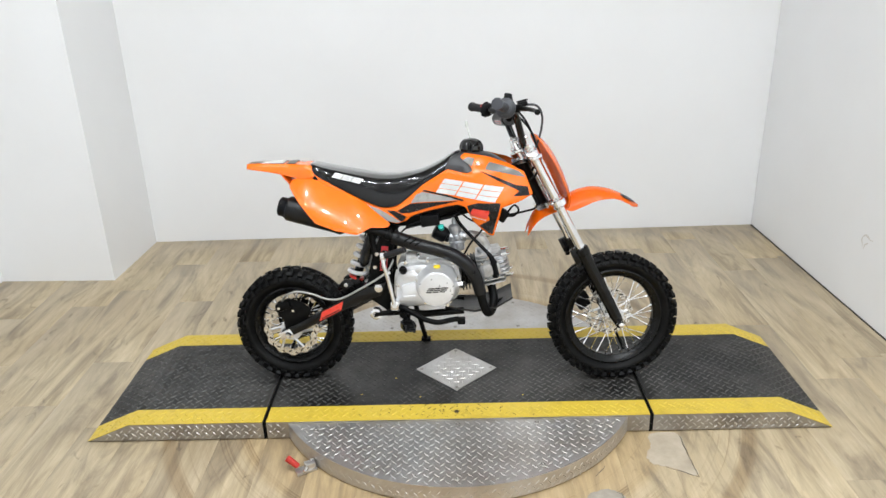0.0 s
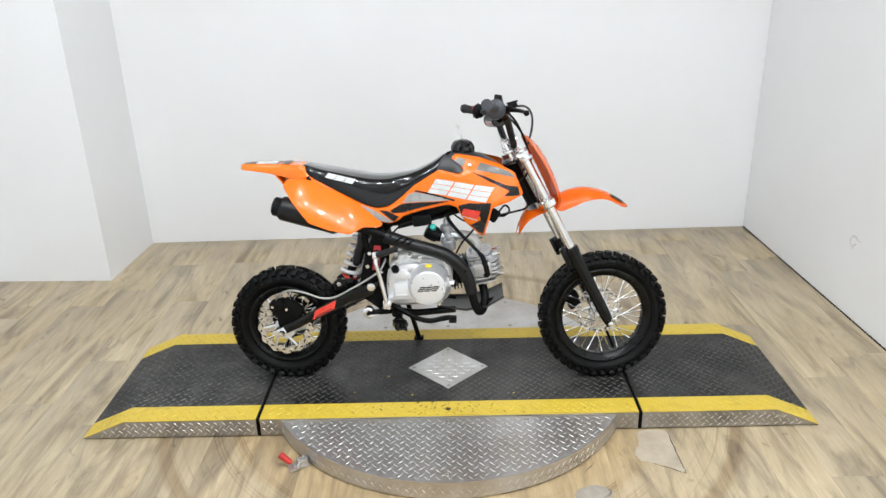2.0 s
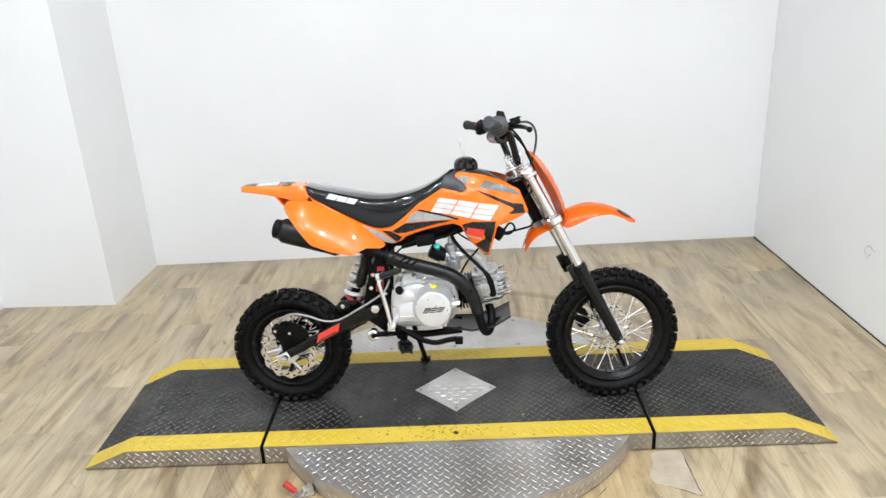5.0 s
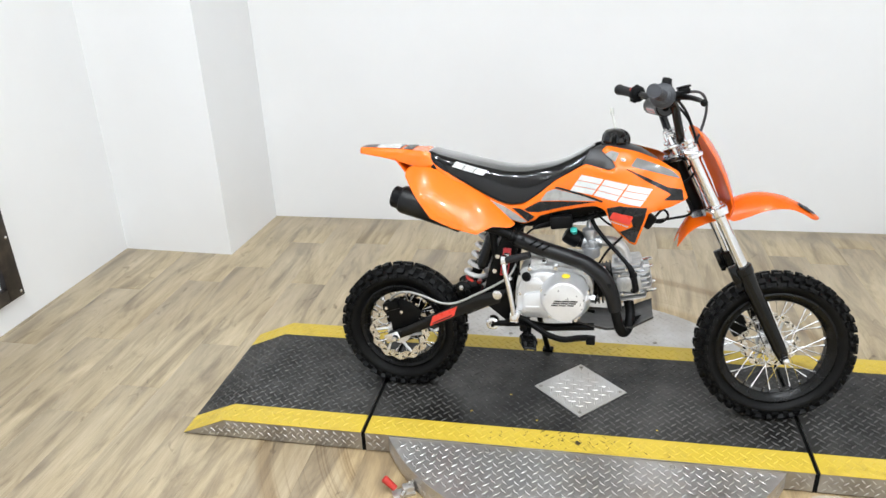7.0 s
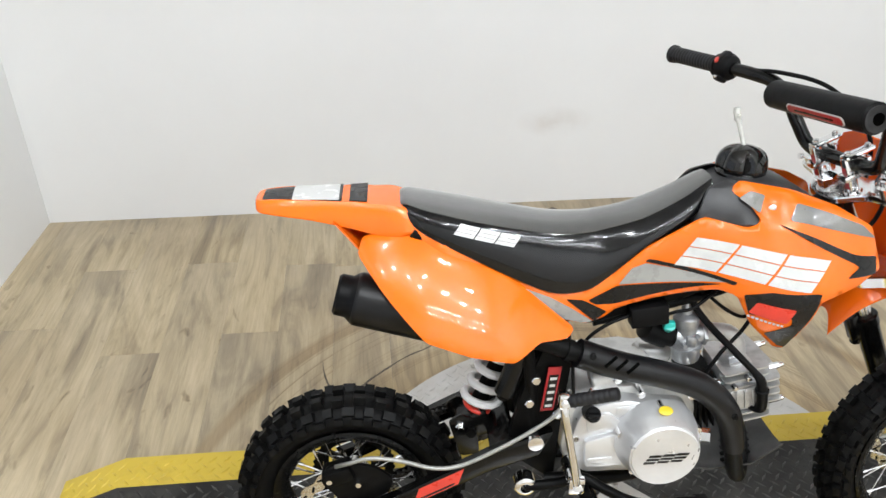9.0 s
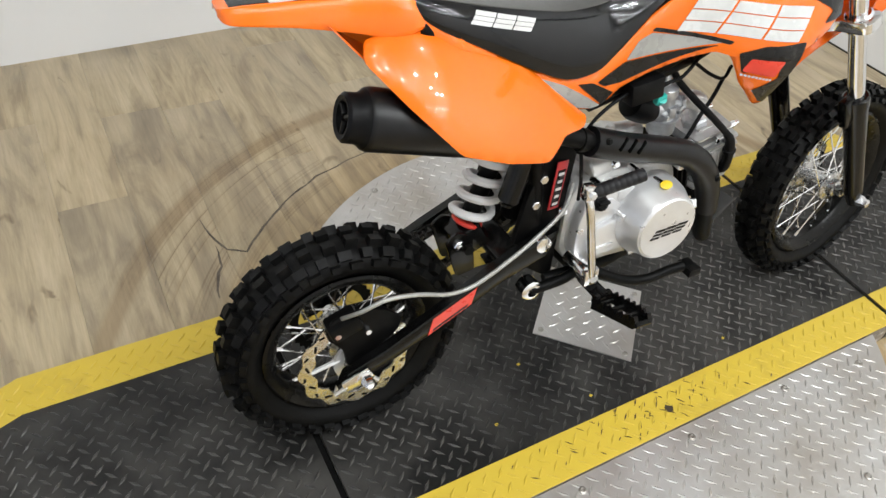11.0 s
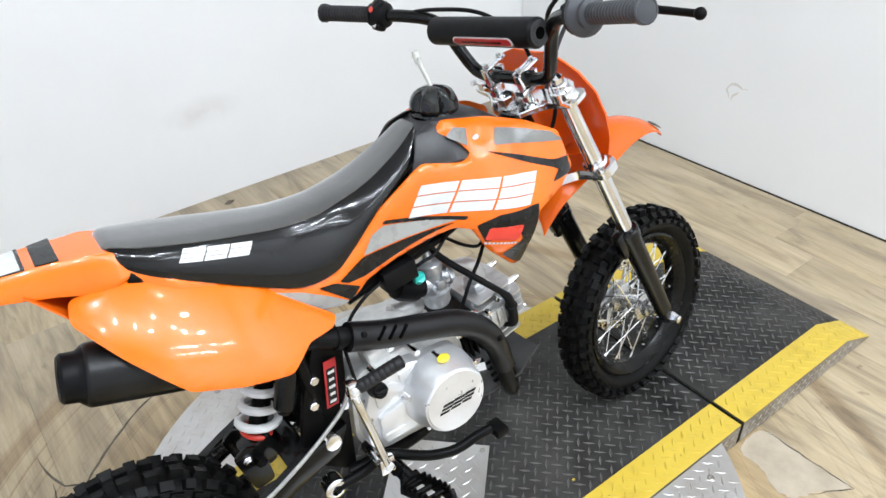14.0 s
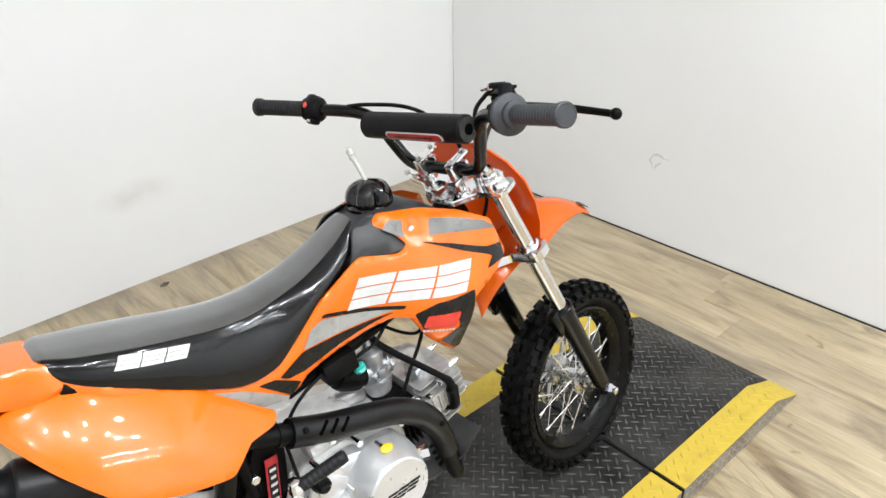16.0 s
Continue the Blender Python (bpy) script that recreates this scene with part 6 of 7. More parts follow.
bars("breather_hose", [[(0.100, -0.040, 0.530), (0.083, -0.046, 0.506), (0.056, -0.054, 0.478), (0.037, -0.057, 0.446), (0.030, -0.050, 0.425)], [(0.168, -0.024, 0.562), (0.190, -0.03, 0.590), (0.205, -0.03, 0.575), (0.190, -0.028, 0.556), (0.165, -0.02, 0.553)], [(0.170, -0.02, 0.556), (0.215, -0.03, 0.568), (0.255, -0.04, 0.582), (0.262, -0.035, 0.600), (0.250, -0.03, 0.62)]], 0.0032, BLACK_PLASTIC, "thin black rubber hose")
# carburettor, intake, air filter
bm = B()
axis_c = (Vector((0.014, -0.02, 0.442)), Vector((0.001, -0.02, 0.548)))
M = axis_frame(*axis_c)
# float bowl, flange, body, slide chamber, knurled top and cable cap
revolve(bm, [(0.0073, -0.004), (0.0085, 0.0), (0.0201, 0.003), (0.0226, 0.008), (0.0226, 0.026), (0.0262, 0.027), (0.0262, 0.032), (0.0232, 0.033), (0.0214, 0.038), (0.0214, 0.046), (0.0177, 0.049), (0.0177, 0.068), (0.0201, 0.069), (0.0207, 0.072), (0.0207, 0.083), (0.0177, 0.086), (0.0092, 0.089), (0.0079, 0.100), (0.0049, 0.107)], M, 28)
rod(bm, (-0.018, -0.02, 0.487), (0.036, -0.02, 0.492), 0.0155, seg=20)
rod(bm, (0.032, -0.02, 0.4915), (0.038, -0.02, 0.492), 0.0200, seg=6)
box(bm, (0.010, -0.037, 0.487), (0.016, 0.012, 0.020), bevel=0.003)
for dx, dz in ((0.012, 0.010), (-0.010, -0.004)):
    rod(bm, (0.008 + dx, -0.036, 0.486 + dz), (0.008 + dx, -0.048, 0.487 + dz), 0.0034, seg=8)
for n in range(4):
    a = radians(45 + 90 * n)
    rod(bm, M @ Vector((0.0185 * math.cos(a), 0.0185 * math.sin(a), 0.024)), M @ Vector((0.0185 * math.cos(a), 0.0185 * math.sin(a), 0.036)), 0.0032, seg=8)
carb = part("carburettor", bm, CARB_ALLOY, bike, "grey cast carburettor")
bm = B()
rod(bm, (-0.036, -0.050, 0.522), (-0.037, -0.060, 0.531), 0.0080, seg=14)
box(bm, (-0.038, -0.056, 0.530), (0.018, 0.012, 0.014), bevel=0.003)
part("choke_cap", bm, TEAL, carb, "teal plastic cap")
bm = B()
rod(bm, (-0.014, -0.02, 0.487), (-0.026, -0.02, 0.490), 0.0175, seg=20)
revolve(bm, [(0.012, 0), (0.0225, 0.002), (0.0245, 0.012), (0.0255, 0.034), (0.0225, 0.044), (0.010, 0.047)], axis_frame((-0.022, -0.02, 0.489), (-0.064, -0.02, 0.512)), 24)
part("air_filter", bm, BLACK_PLASTIC, bike, "black pod air filter")
bm = B()
tube(bm, [(0.036, -0.02, 0.492), (0.058, -0.019, 0.492), (0.082, -0.016, 0.484), (0.098, -0.012, 0.462), (0.104, -0.01, 0.436)], 0.0150, 16, 5, radii=[0.0145, 0.015, 0.016, 0.016, 0.0155])
box(bm, (0.104, -0.01, 0.436), (0.036, 0.050, 0.008), Matrix.Rotation(radians(-12), 4, "Y"), 0.002)
part("intake_pipe", bm, ALLOY_ROUGH, carb, "cast alloy intake pipe")

# -- exhaust --
GUARD = [(0.084, -0.104, 0.322), (0.0745, -0.105, 0.360), (0.0615, -0.106, 0.390), (0.042, -0.107, 0.417), (0.021, -0.107, 0.435), (-0.006, -0.1065, 0.451), (-0.057, -0.1065, 0.468), (-0.123, -0.106, 0.486), (-0.186, -0.104, 0.508)]
bm = B()
tube(bm, [(0.115, -0.02, 0.335), (0.126, -0.040, 0.290), (0.120, -0.070, 0.258), (0.106, -0.092, 0.256), (0.093, -0.100, 0.286)] + GUARD[1:] + [(-0.250, -0.102, 0.531), (-0.34, -0.088, 0.540)], 0.0140, 16, 6)
exhaust = part("exhaust", tucked(bm), BLACK_SATIN, bike, "matt black exhaust with heat shield and muffler")
bm = B()
tube(bm, GUARD, 0.0205, 20, 5, radii=[0.0185, 0.0198, 0.0210, 0.0216, 0.0214, 0.0210, 0.0208, 0.0214, 0.0218])
shield = part("heat_shield", tucked(bm), HEAT_BLACK, exhaust, "matt black heat shield with three slots")
bm = B()
revolve(bm, [(0.0142, -0.006), (0.0168, -0.005), (0.0168, 0.005), (0.0142, 0.006)], axis_frame(along(GUARD[8], (-0.250, -0.102, 0.531), 0.22), (-0.250, -0.102, 0.531)), 20, closed=True)
part("pipe_collar", tucked(bm), BLACK_SATIN, exhaust)
axis = (Vector(GUARD[8]) - Vector(GUARD[7])).normalized()
out = Vector((0.10, -0.84, 0.50)).normalized()
out = (out - axis * out.dot(axis)).normalized()
round_it = out.cross(axis)
for k in range(3):
    bm = B()
    slant = (round_it + axis * 0.75).normalized()
    turn = Matrix((slant, out.cross(slant), out)).transposed().to_4x4()
    c = along(GUARD[7], GUARD[8], -0.22 + 0.27 * k) + out * 0.0206
    box(bm, c, (0.024, 0.0050, 0.0030), turn, 0.0008)
    part("shield_slot", tucked(bm), SLOT, exhaust)
for at, way in ((along(GUARD[7], GUARD[8], 0.76), out), (along(GUARD[2], GUARD[3], 0.15), Vector((0.25, -0.95, 0.2)).normalized())):
    bm = B()
    rod(bm, at + way * 0.0195, at + way * 0.0235, 0.0056, seg=10, round_end=0.001)
    rod(bm, at + way * 0.0230, at + way * 0.0255, 0.0036, seg=6)
    part("shield_screw", tucked(bm), BLACK_SATIN, exhaust)
MU0, MU1 = Vector((-0.515, -0.080, 0.597)), Vector((-0.330, -0.090, 0.549))
bm = B()
M = axis_frame(MU0, MU1)
ln = (MU1 - MU0).length
revolve(bm, [(0.033, -0.001), (0.0370, 0.002), (0.0388, 0.007), (0.0388, ln - 0.03), (0.040, ln - 0.012), (0.020, ln + 0.02)], M, 36)
muffler = part("muffler", tucked(bm), HEAT_BLACK, exhaust, "round black muffler")
bm = B()
revolve(bm, [(0.010, -0.006), (0.020, -0.012), (0.020, -0.024), (0.026, -0.026), (0.030, -0.022), (0.0305, -0.006), (0.036, 0.001), (0.012, 0.001)], M, 32, closed=True)
for k in range(3):
    a = radians(30 + 120 * k)
    rod(bm, M @ Vector((0.004 * math.cos(a), 0.004 * math.sin(a), -0.020)), M @ Vector((0.023 * math.cos(a), 0.023 * math.sin(a), -0.020)), 0.0035, seg=6)
part("muffler_tip", tucked(bm), BLACK_PLASTIC, exhaust, "stepped black muffler tip")

# -- skid plate, pegs, pedals, stand --
bm = B()
secs = []
for x, z, w in ((-0.03, 0.252, 0.055), (0.064, 0.245, 0.075), (0.131, 0.258, 0.080), (0.186, 0.288, 0.070)):
    secs.append([Vector((x, u * w, z + 0.006 * abs(u) ** 4 + dz)) for u, dz in ((-1, 0.004), (-0.9, 0), (-0.5, 0), (0.5, 0), (0.9, 0), (1, 0.004), (1, 0.008), (0.9, 0.004), (0.5, 0.004), (-0.5, 0.004), (-0.9, 0.004), (-1, 0.008))])
loft(bm, secs)
skid = part("skid_plate", bm, SKID, bike, "dark metal skid plate with slots")
for k in range(4):
    bm = B()
    box(bm, (0.105 + 0.006 * k, -0.035, 0.2625 + 0.006 * k), (0.05, 0.006, 0.003), Matrix.Rotation(radians(-22), 4, "Y"))
    bmesh.ops.transform(bm, matrix=Matrix.Translation((0.01, 0.016 * k - 0.02, -0.006 * k + 0.004)), verts=bm.verts)
    part("skid_slot", bm, GAP, skid)
bm = B()
tube(bm, [(-0.215, -0.075, 0.252), (-0.16, -0.082, 0.258), (-0.10, -0.07, 0.246), (-0.03, -0.055, 0.246), (0.03, -0.05, 0.250)], 0.011, 12, 5)
tube(bm, [(-0.215, 0.075, 0.252), (-0.16, 0.082, 0.258), (-0.10, 0.07, 0.246), (-0.03, 0.055, 0.246), (0.03, 0.05, 0.250)], 0.011, 12, 5)
rod(bm, (-0.16, -0.13, 0.262), (-0.16, 0.13, 0.250), 0.010, seg=12)
part("peg_carrier", bm, BLACK_SATIN, bike)
bm = B()
M = Matrix.Translation((-0.250, -0.098, 0.254)) @ side()
revolve(bm, [(0.009, -0.02), (0.018, -0.018), (0.018, 0.004), (0.014, 0.007), (0.009, 0.007)], M, 24, closed=True)
part("pedal_pivot", tucked(bm), CHROME, bike, "bright brake pedal pivot")
for s in (-1, 1):
    bm = B()
    x0, z0 = -0.158, 0.238
    rod(bm, (x0 + 0.006, s * 0.095, z0 + 0.014), (x0 + 0.012, s * 0.146, z0 + 0.006), 0.012, seg=12)
    box(bm, (x0 + 0.012, s * 0.142, z0 + 0.004), (0.034, 0.014, 0.022), bevel=0.004)
    # two toothed rails joined by a rounded nose and cross bars
    for dx in (-0.018, 0.018):
        teeth = [(0.144, -0.010)]
        for k in range(7):
            teeth += [(0.145 + 0.011 * k, 0.003), (0.149 + 0.011 * k, 0.013), (0.152 + 0.011 * k, 0.013), (0.156 + 0.011 * k, 0.002)]
        teeth += [(0.224, -0.004), (0.220, -0.010)]
        loft(bm, [[Vector((x0 + 0.012 + dx * (1.0 if y < 0.205 else 0.7) + w + (y - 0.144) * 0.22, s * y, z0 + z + (y - 0.144) * 0.16)) for y, z in teeth] for w in (-0.0035, 0.0035)])
    for y in (0.150, 0.172, 0.196, 0.221):
        half = 0.014 if y > 0.21 else 0.018
        mid = x0 + 0.012 + (y - 0.144) * 0.22
        rod(bm, (mid - half, s * y, z0 - 0.002 + (y - 0.144) * 0.16), (mid + half, s * y, z0 - 0.002 + (y - 0.144) * 0.16), 0.005, seg=8)
    part("foot_peg", bm, BLACK_GLOSS, bike, "black toothed foot peg")
bm = B()
tube(bm, [(-0.250, -0.098, 0.254), (-0.20, -0.104, 0.262), (-0.165, -0.112, 0.280), (-0.125, -0.122, 0.262), (-0.09, -0.130, 0.246), (-0.05, -0.138, 0.240), (-0.01, -0.144, 0.250), (0.015, -0.150, 0.256)], 0.0085, 10, 5)
box(bm, (0.024, -0.154, 0.252), (0.024, 0.034, 0.016), bevel=0.003)
part("brake_pedal", tucked(bm), BLACK_SATIN, bike, "black brake pedal")
bm = B()
M = Matrix.Translation((-0.182, -0.106, 0.300)) @ side()
revolve(bm, [(0.013, -0.01), (0.013, 0.046), (0.010, 0.050)], M, 18)
box(bm, (-0.182, -0.151, 0.300), (0.026, 0.012, 0.030), bevel=0.004)
tube(bm, [(-0.183, -0.157, 0.304), (-0.196, -0.157, 0.37), (-0.210, -0.160, 0.43), (-0.214, -0.153, 0.458)], 0.0062, 12, 4)
box(bm, (-0.214, -0.153, 0.461), (0.018, 0.018, 0.026), bevel=0.005)
kick = part("kick_start", tucked(bm), CHROME, bike, "chrome kick start lever with rubber pedal")
for at, r in (((-0.182, -0.156, 0.302), 0.0075), ((-0.214, -0.160, 0.461), 0.0060)):
    bm = B()
    rod(bm, at, Vector(at) + Vector((0, -0.007, 0)), r, seg=6, round_end=0.001)
    part("lever_bolt", tucked(bm), ALLOY, kick)
bm = B()
ribs = [(0.006, 0.0), (0.0098, 0.001)]
for n in range(8):
    ribs += [(0.0094, 0.004 + 0.008 * n), (0.0099, 0.0050 + 0.008 * n), (0.0099, 0.0090 + 0.008 * n), (0.0094, 0.010 + 0.008 * n)]
revolve(bm, ribs + [(0.0095, 0.0715), (0.006, 0.0735)], axis_frame((-0.207, -0.158, 0.462), (-0.144, -0.178, 0.487)), 18)
part("kick_pedal", tucked(bm), GRIP, kick, "ribbed black rubber pedal")
FOOT = BIKE.inverted() @ Vector((-0.108, 0.214, 0.067))
bm = B()
tube(bm, [(-0.145, 0.082, 0.248), along((-0.145, 0.082, 0.248), FOOT, 0.5), FOOT], 0.0085, 12, 3)
box(bm, FOOT, (0.034, 0.026, 0.008), Matrix.Rotation(radians(LEAN_DEG), 4, "X"), 0.002)
part("side_stand", bm, BLACK_SATIN, bike, "black steel side stand")
# hang tag by the frame
bm = B()
TAG = Matrix.Translation((-0.218, -0.088, 0.434)) @ Matrix.Rotation(radians(6), 4, "Y") @ Matrix.Rotation(radians(12), 4, "Z")
box(bm, (0, 0, 0), (0.022, 0.0022, 0.080), bevel=0.0005)
bmesh.ops.transform(bm, matrix=TAG, verts=bm.verts)
tag = part("warning_tag", tucked(bm), TAG_RED, bike, "red warning tag with a black field and white bars")
bm = B()
box(bm, (0, -0.0013, -0.004), (0.0155, 0.0012, 0.061))
bmesh.ops.transform(bm, matrix=TAG, verts=bm.verts)
part("tag_field", tucked(bm), D_BLACK, tag)
for k in range(5):
    bm = B()
    box(bm, (0.0, -0.0021, 0.020 - 0.0125 * k), (0.0115 - 0.0025 * (k % 2), 0.0008, 0.0045))
    bmesh.ops.transform(bm, matrix=TAG, verts=bm.verts)
    part("tag_bar", tucked(bm), D_WHITE, tag)
# ignition box hung under the frame
bm = B()
box(bm, (-0.072, -0.053, 0.550), (0.058, 0.026, 0.034), Matrix.Rotation(radians(-8), 4, "Y"), 0.003)
part("ignition_box", bm, BLACK_PLASTIC, bike, "small black ignition box")
bars("wire", [[(-0.045, -0.056, 0.548), (-0.030, -0.060, 0.556), (-0.005, -0.058, 0.560), (0.030, -0.050, 0.585)],
              [(-0.100, -0.054, 0.548), (-0.135, -0.058, 0.535), (-0.165, -0.060, 0.510), (-0.178, -0.062, 0.470)],
              [(0.020, -0.046, 0.575), (0.048, -0.058, 0.555), (0.075, -0.062, 0.545), (0.092, -0.056, 0.560)],
              [(-0.178, -0.080, 0.400), (-0.186, -0.088, 0.440), (-0.190, -0.080, 0.490), (-0.195, -0.062, 0.530)]], 0.0028, BLACK_PLASTIC)
for x, y, z in ((-0.111, -0.062, 0.438), (0.046, -0.070, 0.430), (-0.205, -0.074, 0.385)):
    bm = B()
    rod(bm, (x, y, z), (x - 0.001, y - 0.012, z + 0.005), 0.0075, seg=12, round_end=0.002)
    rod(bm, (x - 0.001, y - 0.011, z + 0.004), (x - 0.002, y - 0.016, z + 0.006), 0.0045, seg=6)
    part("engine_fitting", bm, CHROME, engine)
# coil and regulator under the tank, front caliper
bm = B()
box(bm, (0.156, -0.022, 0.556), (0.030, 0.026, 0.040), Matrix.Rotation(radians(35), 4, "Y"), 0.006)
part("ignition_coil", bm, BLACK_PLASTIC, bike)
bm = B()
box(bm, (0.425, 0.058, 0.255), (0.050, 0.034, 0.072), Matrix.Rotation(radians(-30), 4, "Y"), 0.008)
part("front_caliper", steered(bm), BLACK_SATIN, bike, "black front brake caliper")
# cables in front of the bars
BARS_FRONT = [[(0.190, -0.165, 0.900), (0.236, -0.132, 0.899), (0.262, -0.090, 0.872), (0.266, -0.052, 0.822), (0.246, -0.034, 0.75)],
              [(0.157, -0.180, 0.924), (0.166, -0.150, 0.908), (0.186, -0.112, 0.885), (0.218, -0.075, 0.852), (0.246, -0.045, 0.80), (0.268, -0.035, 0.73), (0.225, -0.035, 0.665), (0.06, -0.03, 0.60)],
              [(0.150, 0.195, 0.889), (0.172, 0.12, 0.893), (0.196, 0.03, 0.880), (0.246, 0.0, 0.82), (0.268, 0.015, 0.74), (0.240, 0.02, 0.68)]]
for run, mt, nm in ((BARS_FRONT[0], GREY_PLASTIC, "front_brake_hose"), (BARS_FRONT[1], BLACK_PLASTIC, "throttle_cable"), (BARS_FRONT[2], BLACK_PLASTIC, "switch_lead")):
    bm = B()
    tube(bm, run, 0.0034, 8, 6)
    part(nm, barred(bm), mt, bike)

# ---- marks of wear ----


def ribbon(points, wide, place, thick=0.0006):
    """A thin uneven line laid on a surface; place(u, v, h) puts it there."""
    bm = B()
    rng = random.Random(len(points) * 17 + int(abs(points[0][0]) * 1000))
    path = [Vector((p[0], p[1], 0)) for p in points]
    fine = []
    for a, b in zip(path, path[1:]):
        n = max(2, int((b - a).length / 0.02))
        for k in range(n):
            fine.append(along(a, b, k / n) + Vector((rng.uniform(-1, 1), rng.uniform(-1, 1), 0)) * 0.0025)
    fine.append(path[-1])
    secs = []
    for k, p in enumerate(fine):
        d = (fine[min(k + 1, len(fine) - 1)] - fine[max(k - 1, 0)]).normalized()
        q = Vector((-d.y, d.x, 0)) * wide * rng.uniform(0.25, 0.6) * min(1.0, 0.25 + 0.4 * min(k, len(fine) - 1 - k))
        secs.append([place(*(p + q).xy, 0), place(*(p + q).xy, thick), place(*(p - q).xy, thick), place(*(p - q).xy, 0)])
    return loft(bm, secs)


def patch(points, place, thick=0.0006):
    bm = B()
    rng = random.Random(int(abs(points[0][0]) * 1e4))
    ragged = min(0.0035, 0.08 * max(math.dist(points[0], p) for p in points))
    outline = [(x + rng.uniform(-ragged, ragged), y + rng.uniform(-ragged, ragged)) for x, y in rounded(points, 6)]
    loft(bm, [[place(x, y, h) for x, y in outline] for h in (0, thick)])
    return bm


def on_floor(x, y, h):
    return Vector((x, y, h + 0.0001))


for run, wide in (([(-0.62, 0.63), (-0.612, 0.575), (-0.59, 0.515), (-0.555, 0.494), (-0.515, 0.538), (-0.465, 0.583), (-0.41, 0.63), (-0.32, 0.68), (-0.20, 0.72), (-0.13, 0.73)], 0.0050), ([(-0.608, 0.535), (-0.618, 0.471), (-0.637, 0.433), (-0.646, 0.383)], 0.0060),
                  ([(0.679, -0.297), (0.678, -0.355), (0.678, -0.412), (0.680, -0.502), (0.634, -0.477), (0.595, -0.453)], 0.0030), ([(0.425, -0.447), (0.406, -0.472), (0.389, -0.493)], 0.003),
                  ([(0.432, -0.560), (0.446, -0.567), (0.449, -0.582), (0.411, -0.611)], 0.0042), ([(0.330, -0.622), (0.342, -0.625), (0.359, -0.646), (0.324, -0.668)], 0.0042), ([(0.262, -0.690), (0.246, -0.694), (0.250, -0.700)], 0.003)):
    part("crack", ribbon(run, wide, on_floor), CRACK, floor, "dark jagged crack")
for shape, bare in (([(0.590, -0.300), (0.676, -0.302), (0.676, -0.412), (0.676, -0.496), (0.604, -0.455), (0.563, -0.439), (0.557, -0.395), (0.580, -0.360)], PALE_PATCH),
                    ([(0.403, -0.547), (0.449, -0.569), (0.443, -0.594), (0.411, -0.611), (0.378, -0.610), (0.346, -0.593), (0.352, -0.574)], GREY_PATCH),
                    ([(0.286, -0.616), (0.341, -0.625), (0.352, -0.653), (0.311, -0.673), (0.254, -0.693), (0.212, -0.715), (0.170, -0.728), (0.141, -0.708), (0.137, -0.673), (0.149, -0.665), (0.199, -0.657), (0.252, -0.634)], GREY_PATCH),
                    ([(0.071, -0.668), (0.095, -0.672), (0.107, -0.691), (0.101, -0.705), (0.070, -0.700)], GREY_PATCH)):
    part("worn_patch", patch(shape, on_floor), bare, floor, "bare grey worn patch")
part("dirt_speck", patch([(0.155, 1.395), (0.18, 1.39), (0.19, 1.405), (0.17, 1.412)], on_floor), CRACK, floor)


def on_east(y, z, h):
    return Vector((east_x(y) - h - 0.0001, y, z))


for run in ([(0.455, 0.315), (0.475, 0.325), (0.500, 0.322), (0.512, 0.300), (0.498, 0.272)], [(0.470, 0.300), (0.484, 0.285), (0.490, 0.268)], [(0.440, 0.322), (0.455, 0.318)]):
    part("wall_mark", ribbon(run, 0.010, on_east, 0.0004), SCUFF, wall_east, "faint brown scuff")


def on_deck(x, y, h):
    return Vector((x, y, H + 0.0021 + h))


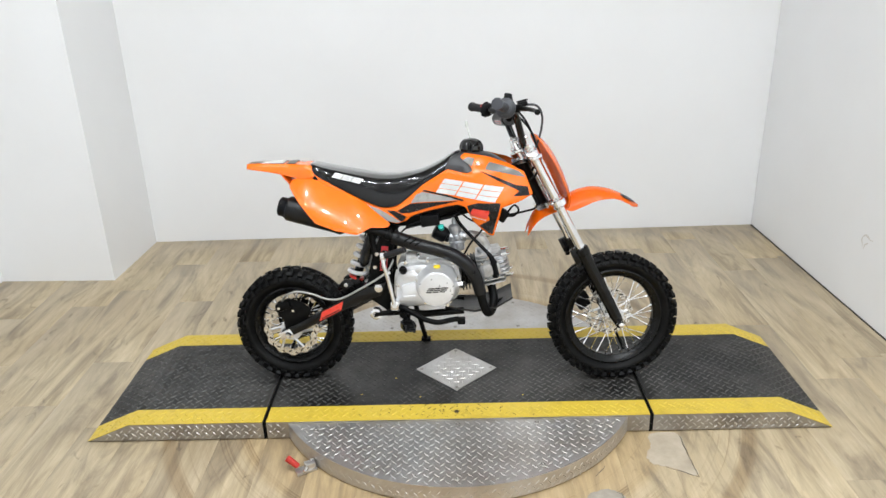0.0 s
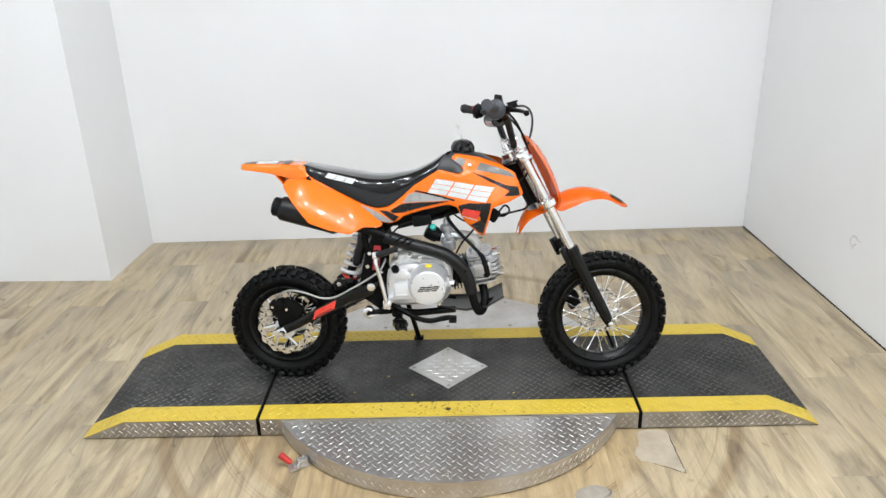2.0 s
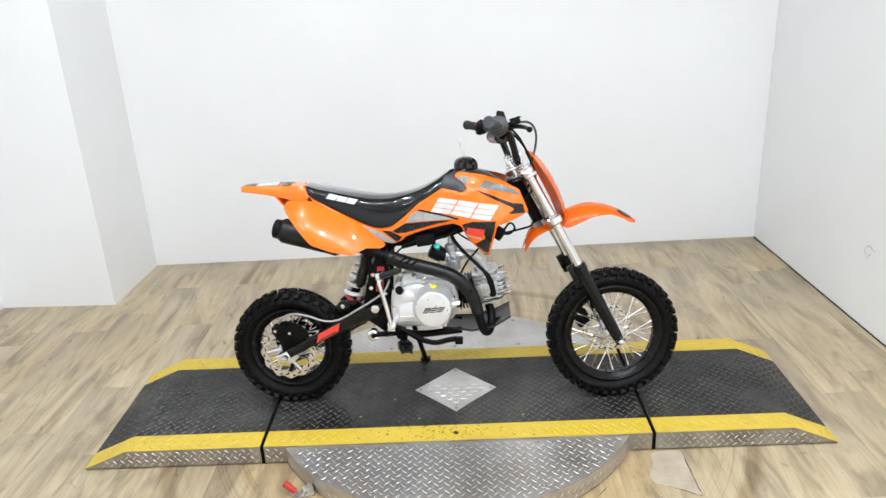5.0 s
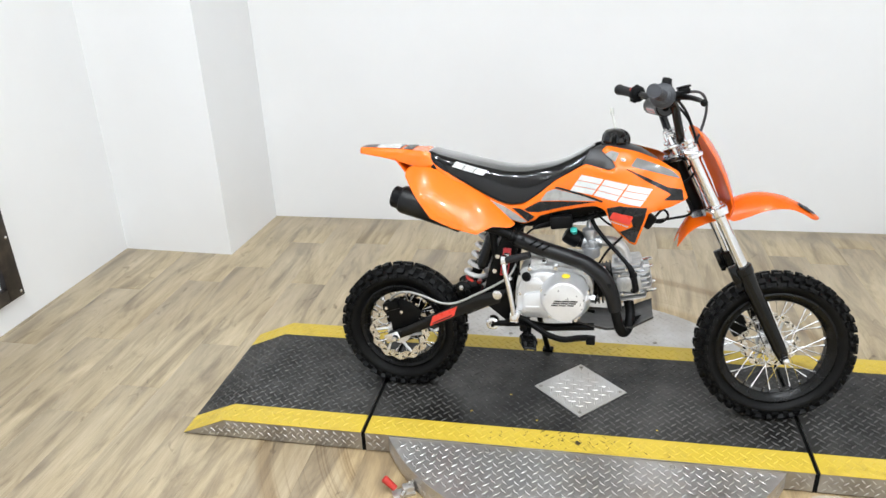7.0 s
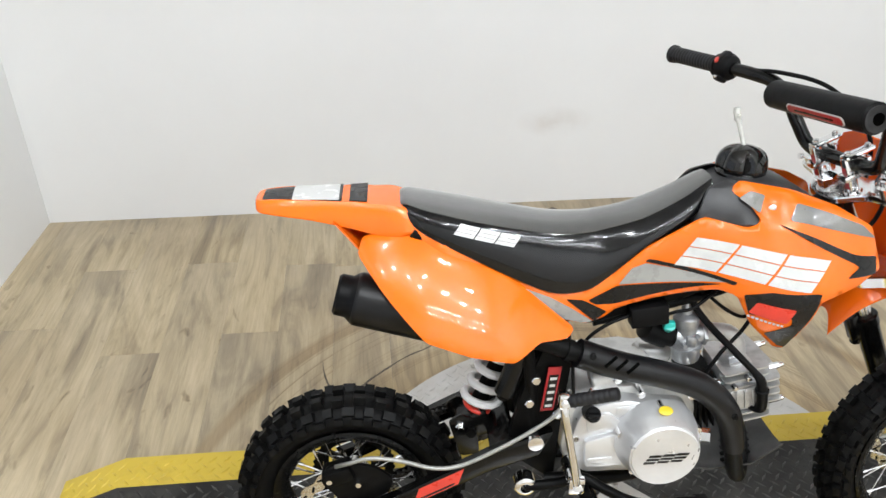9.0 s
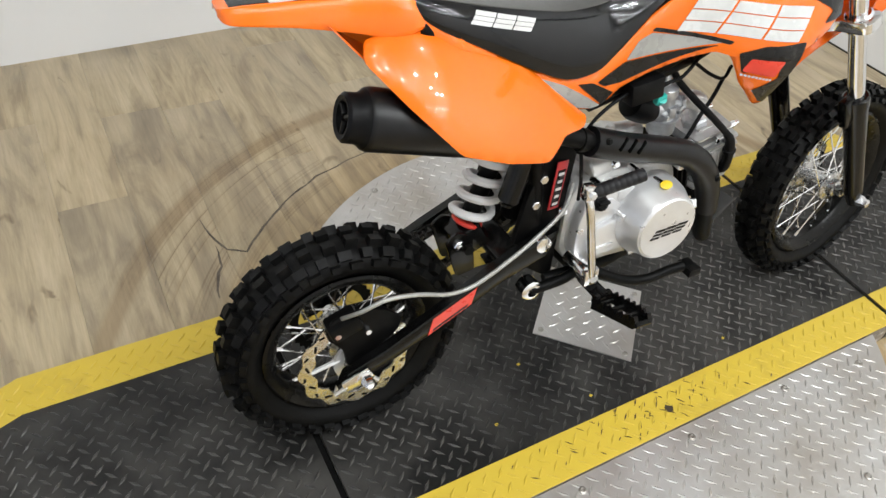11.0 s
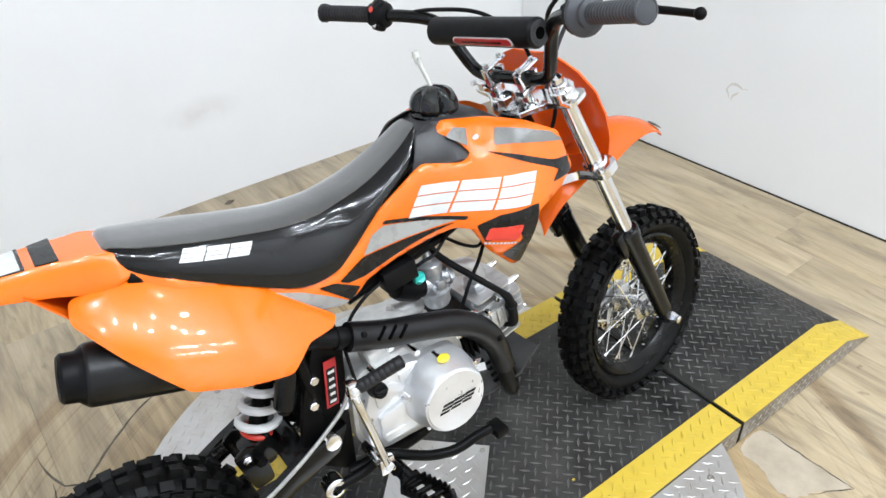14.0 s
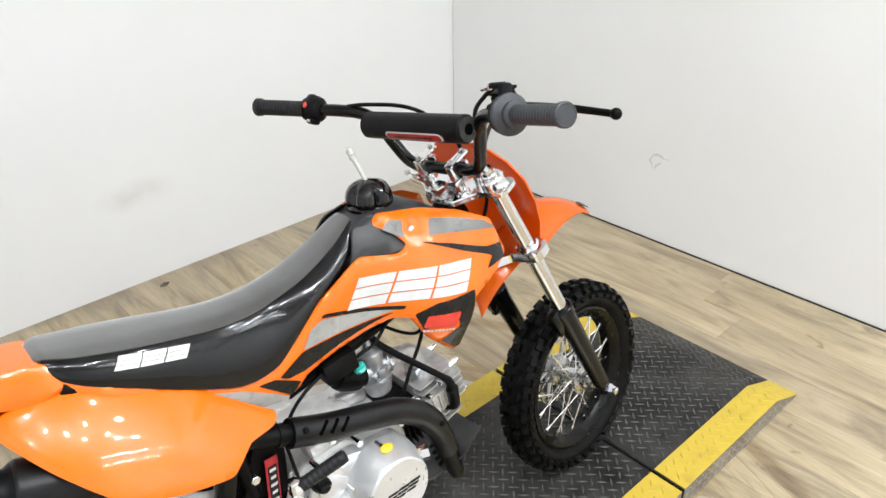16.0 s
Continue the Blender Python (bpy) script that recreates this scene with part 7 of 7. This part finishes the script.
# grime caught round the tread bars of the front yellow strip
grime = B()
rng = random.Random(11)
for k in range(70):
    x, y = rng.gauss(-0.02, 0.13), rng.uniform(-0.280, -0.213)
    a = rng.choice((45, -45)) + rng.uniform(-12, 12)
    d = Vector((math.cos(radians(a)), math.sin(radians(a)), 0))
    n, long, wide = Vector((-d.y, d.x, 0)), rng.uniform(0.003, 0.009), rng.uniform(0.0006, 0.0016)
    c = Vector((x, y, H + 0.0024))
    rings = [[grime.verts.new(c + d * long * u + n * wide * v + Vector((0, 0, h))) for u, v in ((-1, 0), (-0.3, -1), (0.5, -0.7), (1, 0.1), (0.2, 1))] for h in (0, 0.0004)]
    ring_faces(grime, rings)
tagged(part("grime", grime, RUBBED, deck, "dark grime on the yellow strip"), kind="stuff")
part("rubbed_spot", patch([(-0.010, -0.256), (0.0, -0.260), (0.008, -0.250), (0.001, -0.243), (-0.008, -0.246)], on_deck, 0.0008), RUBBED, deck, "dark rubbed spot on yellow paint")
for x, y in ((-0.205, -0.055), (-0.31, -0.15), (0.21, -0.17), (-0.12, -0.17)):
    part("paint_chip", patch([(x, y), (x + 0.005, y + 0.001), (x + 0.004, y + 0.005), (x - 0.001, y + 0.004)], on_deck, 0.0004), YELLOW, deck, "small yellow paint fleck")

# ---- floor planks ----


def lay_planks():
    w, length = 0.152, 0.914
    bm = B()
    box(bm, (0, 0, -0.004), (w - 0.0003, length - 0.0003, 0.008), bevel=0.0004)
    me = mesh_of("plank", bm, PLANK)
    rng = random.Random(7)
    x = X_LEFT - 0.15 + w / 2
    while x - w / 2 < X_RIGHT + 0.15:
        y = Y_NEAR - rng.random() * length
        while y < Y_BACK + 0.05:
            y0, y1 = max(y, Y_NEAR), min(y + length, Y_BACK + 0.06)
            if y1 - y0 > 0.02:
                ob = new("plank", me)
                ob.parent = floor
                x0, x1 = x - w / 2, min(x + w / 2, X_RIGHT + 0.16)
                ob.matrix_basis = Matrix.Translation(((x0 + x1) / 2, (y0 + y1) / 2, 0)) @ Matrix.Diagonal(((x1 - x0) / w, (y1 - y0) / length, 1, 1))
            y += length
        x += w


lay_planks()
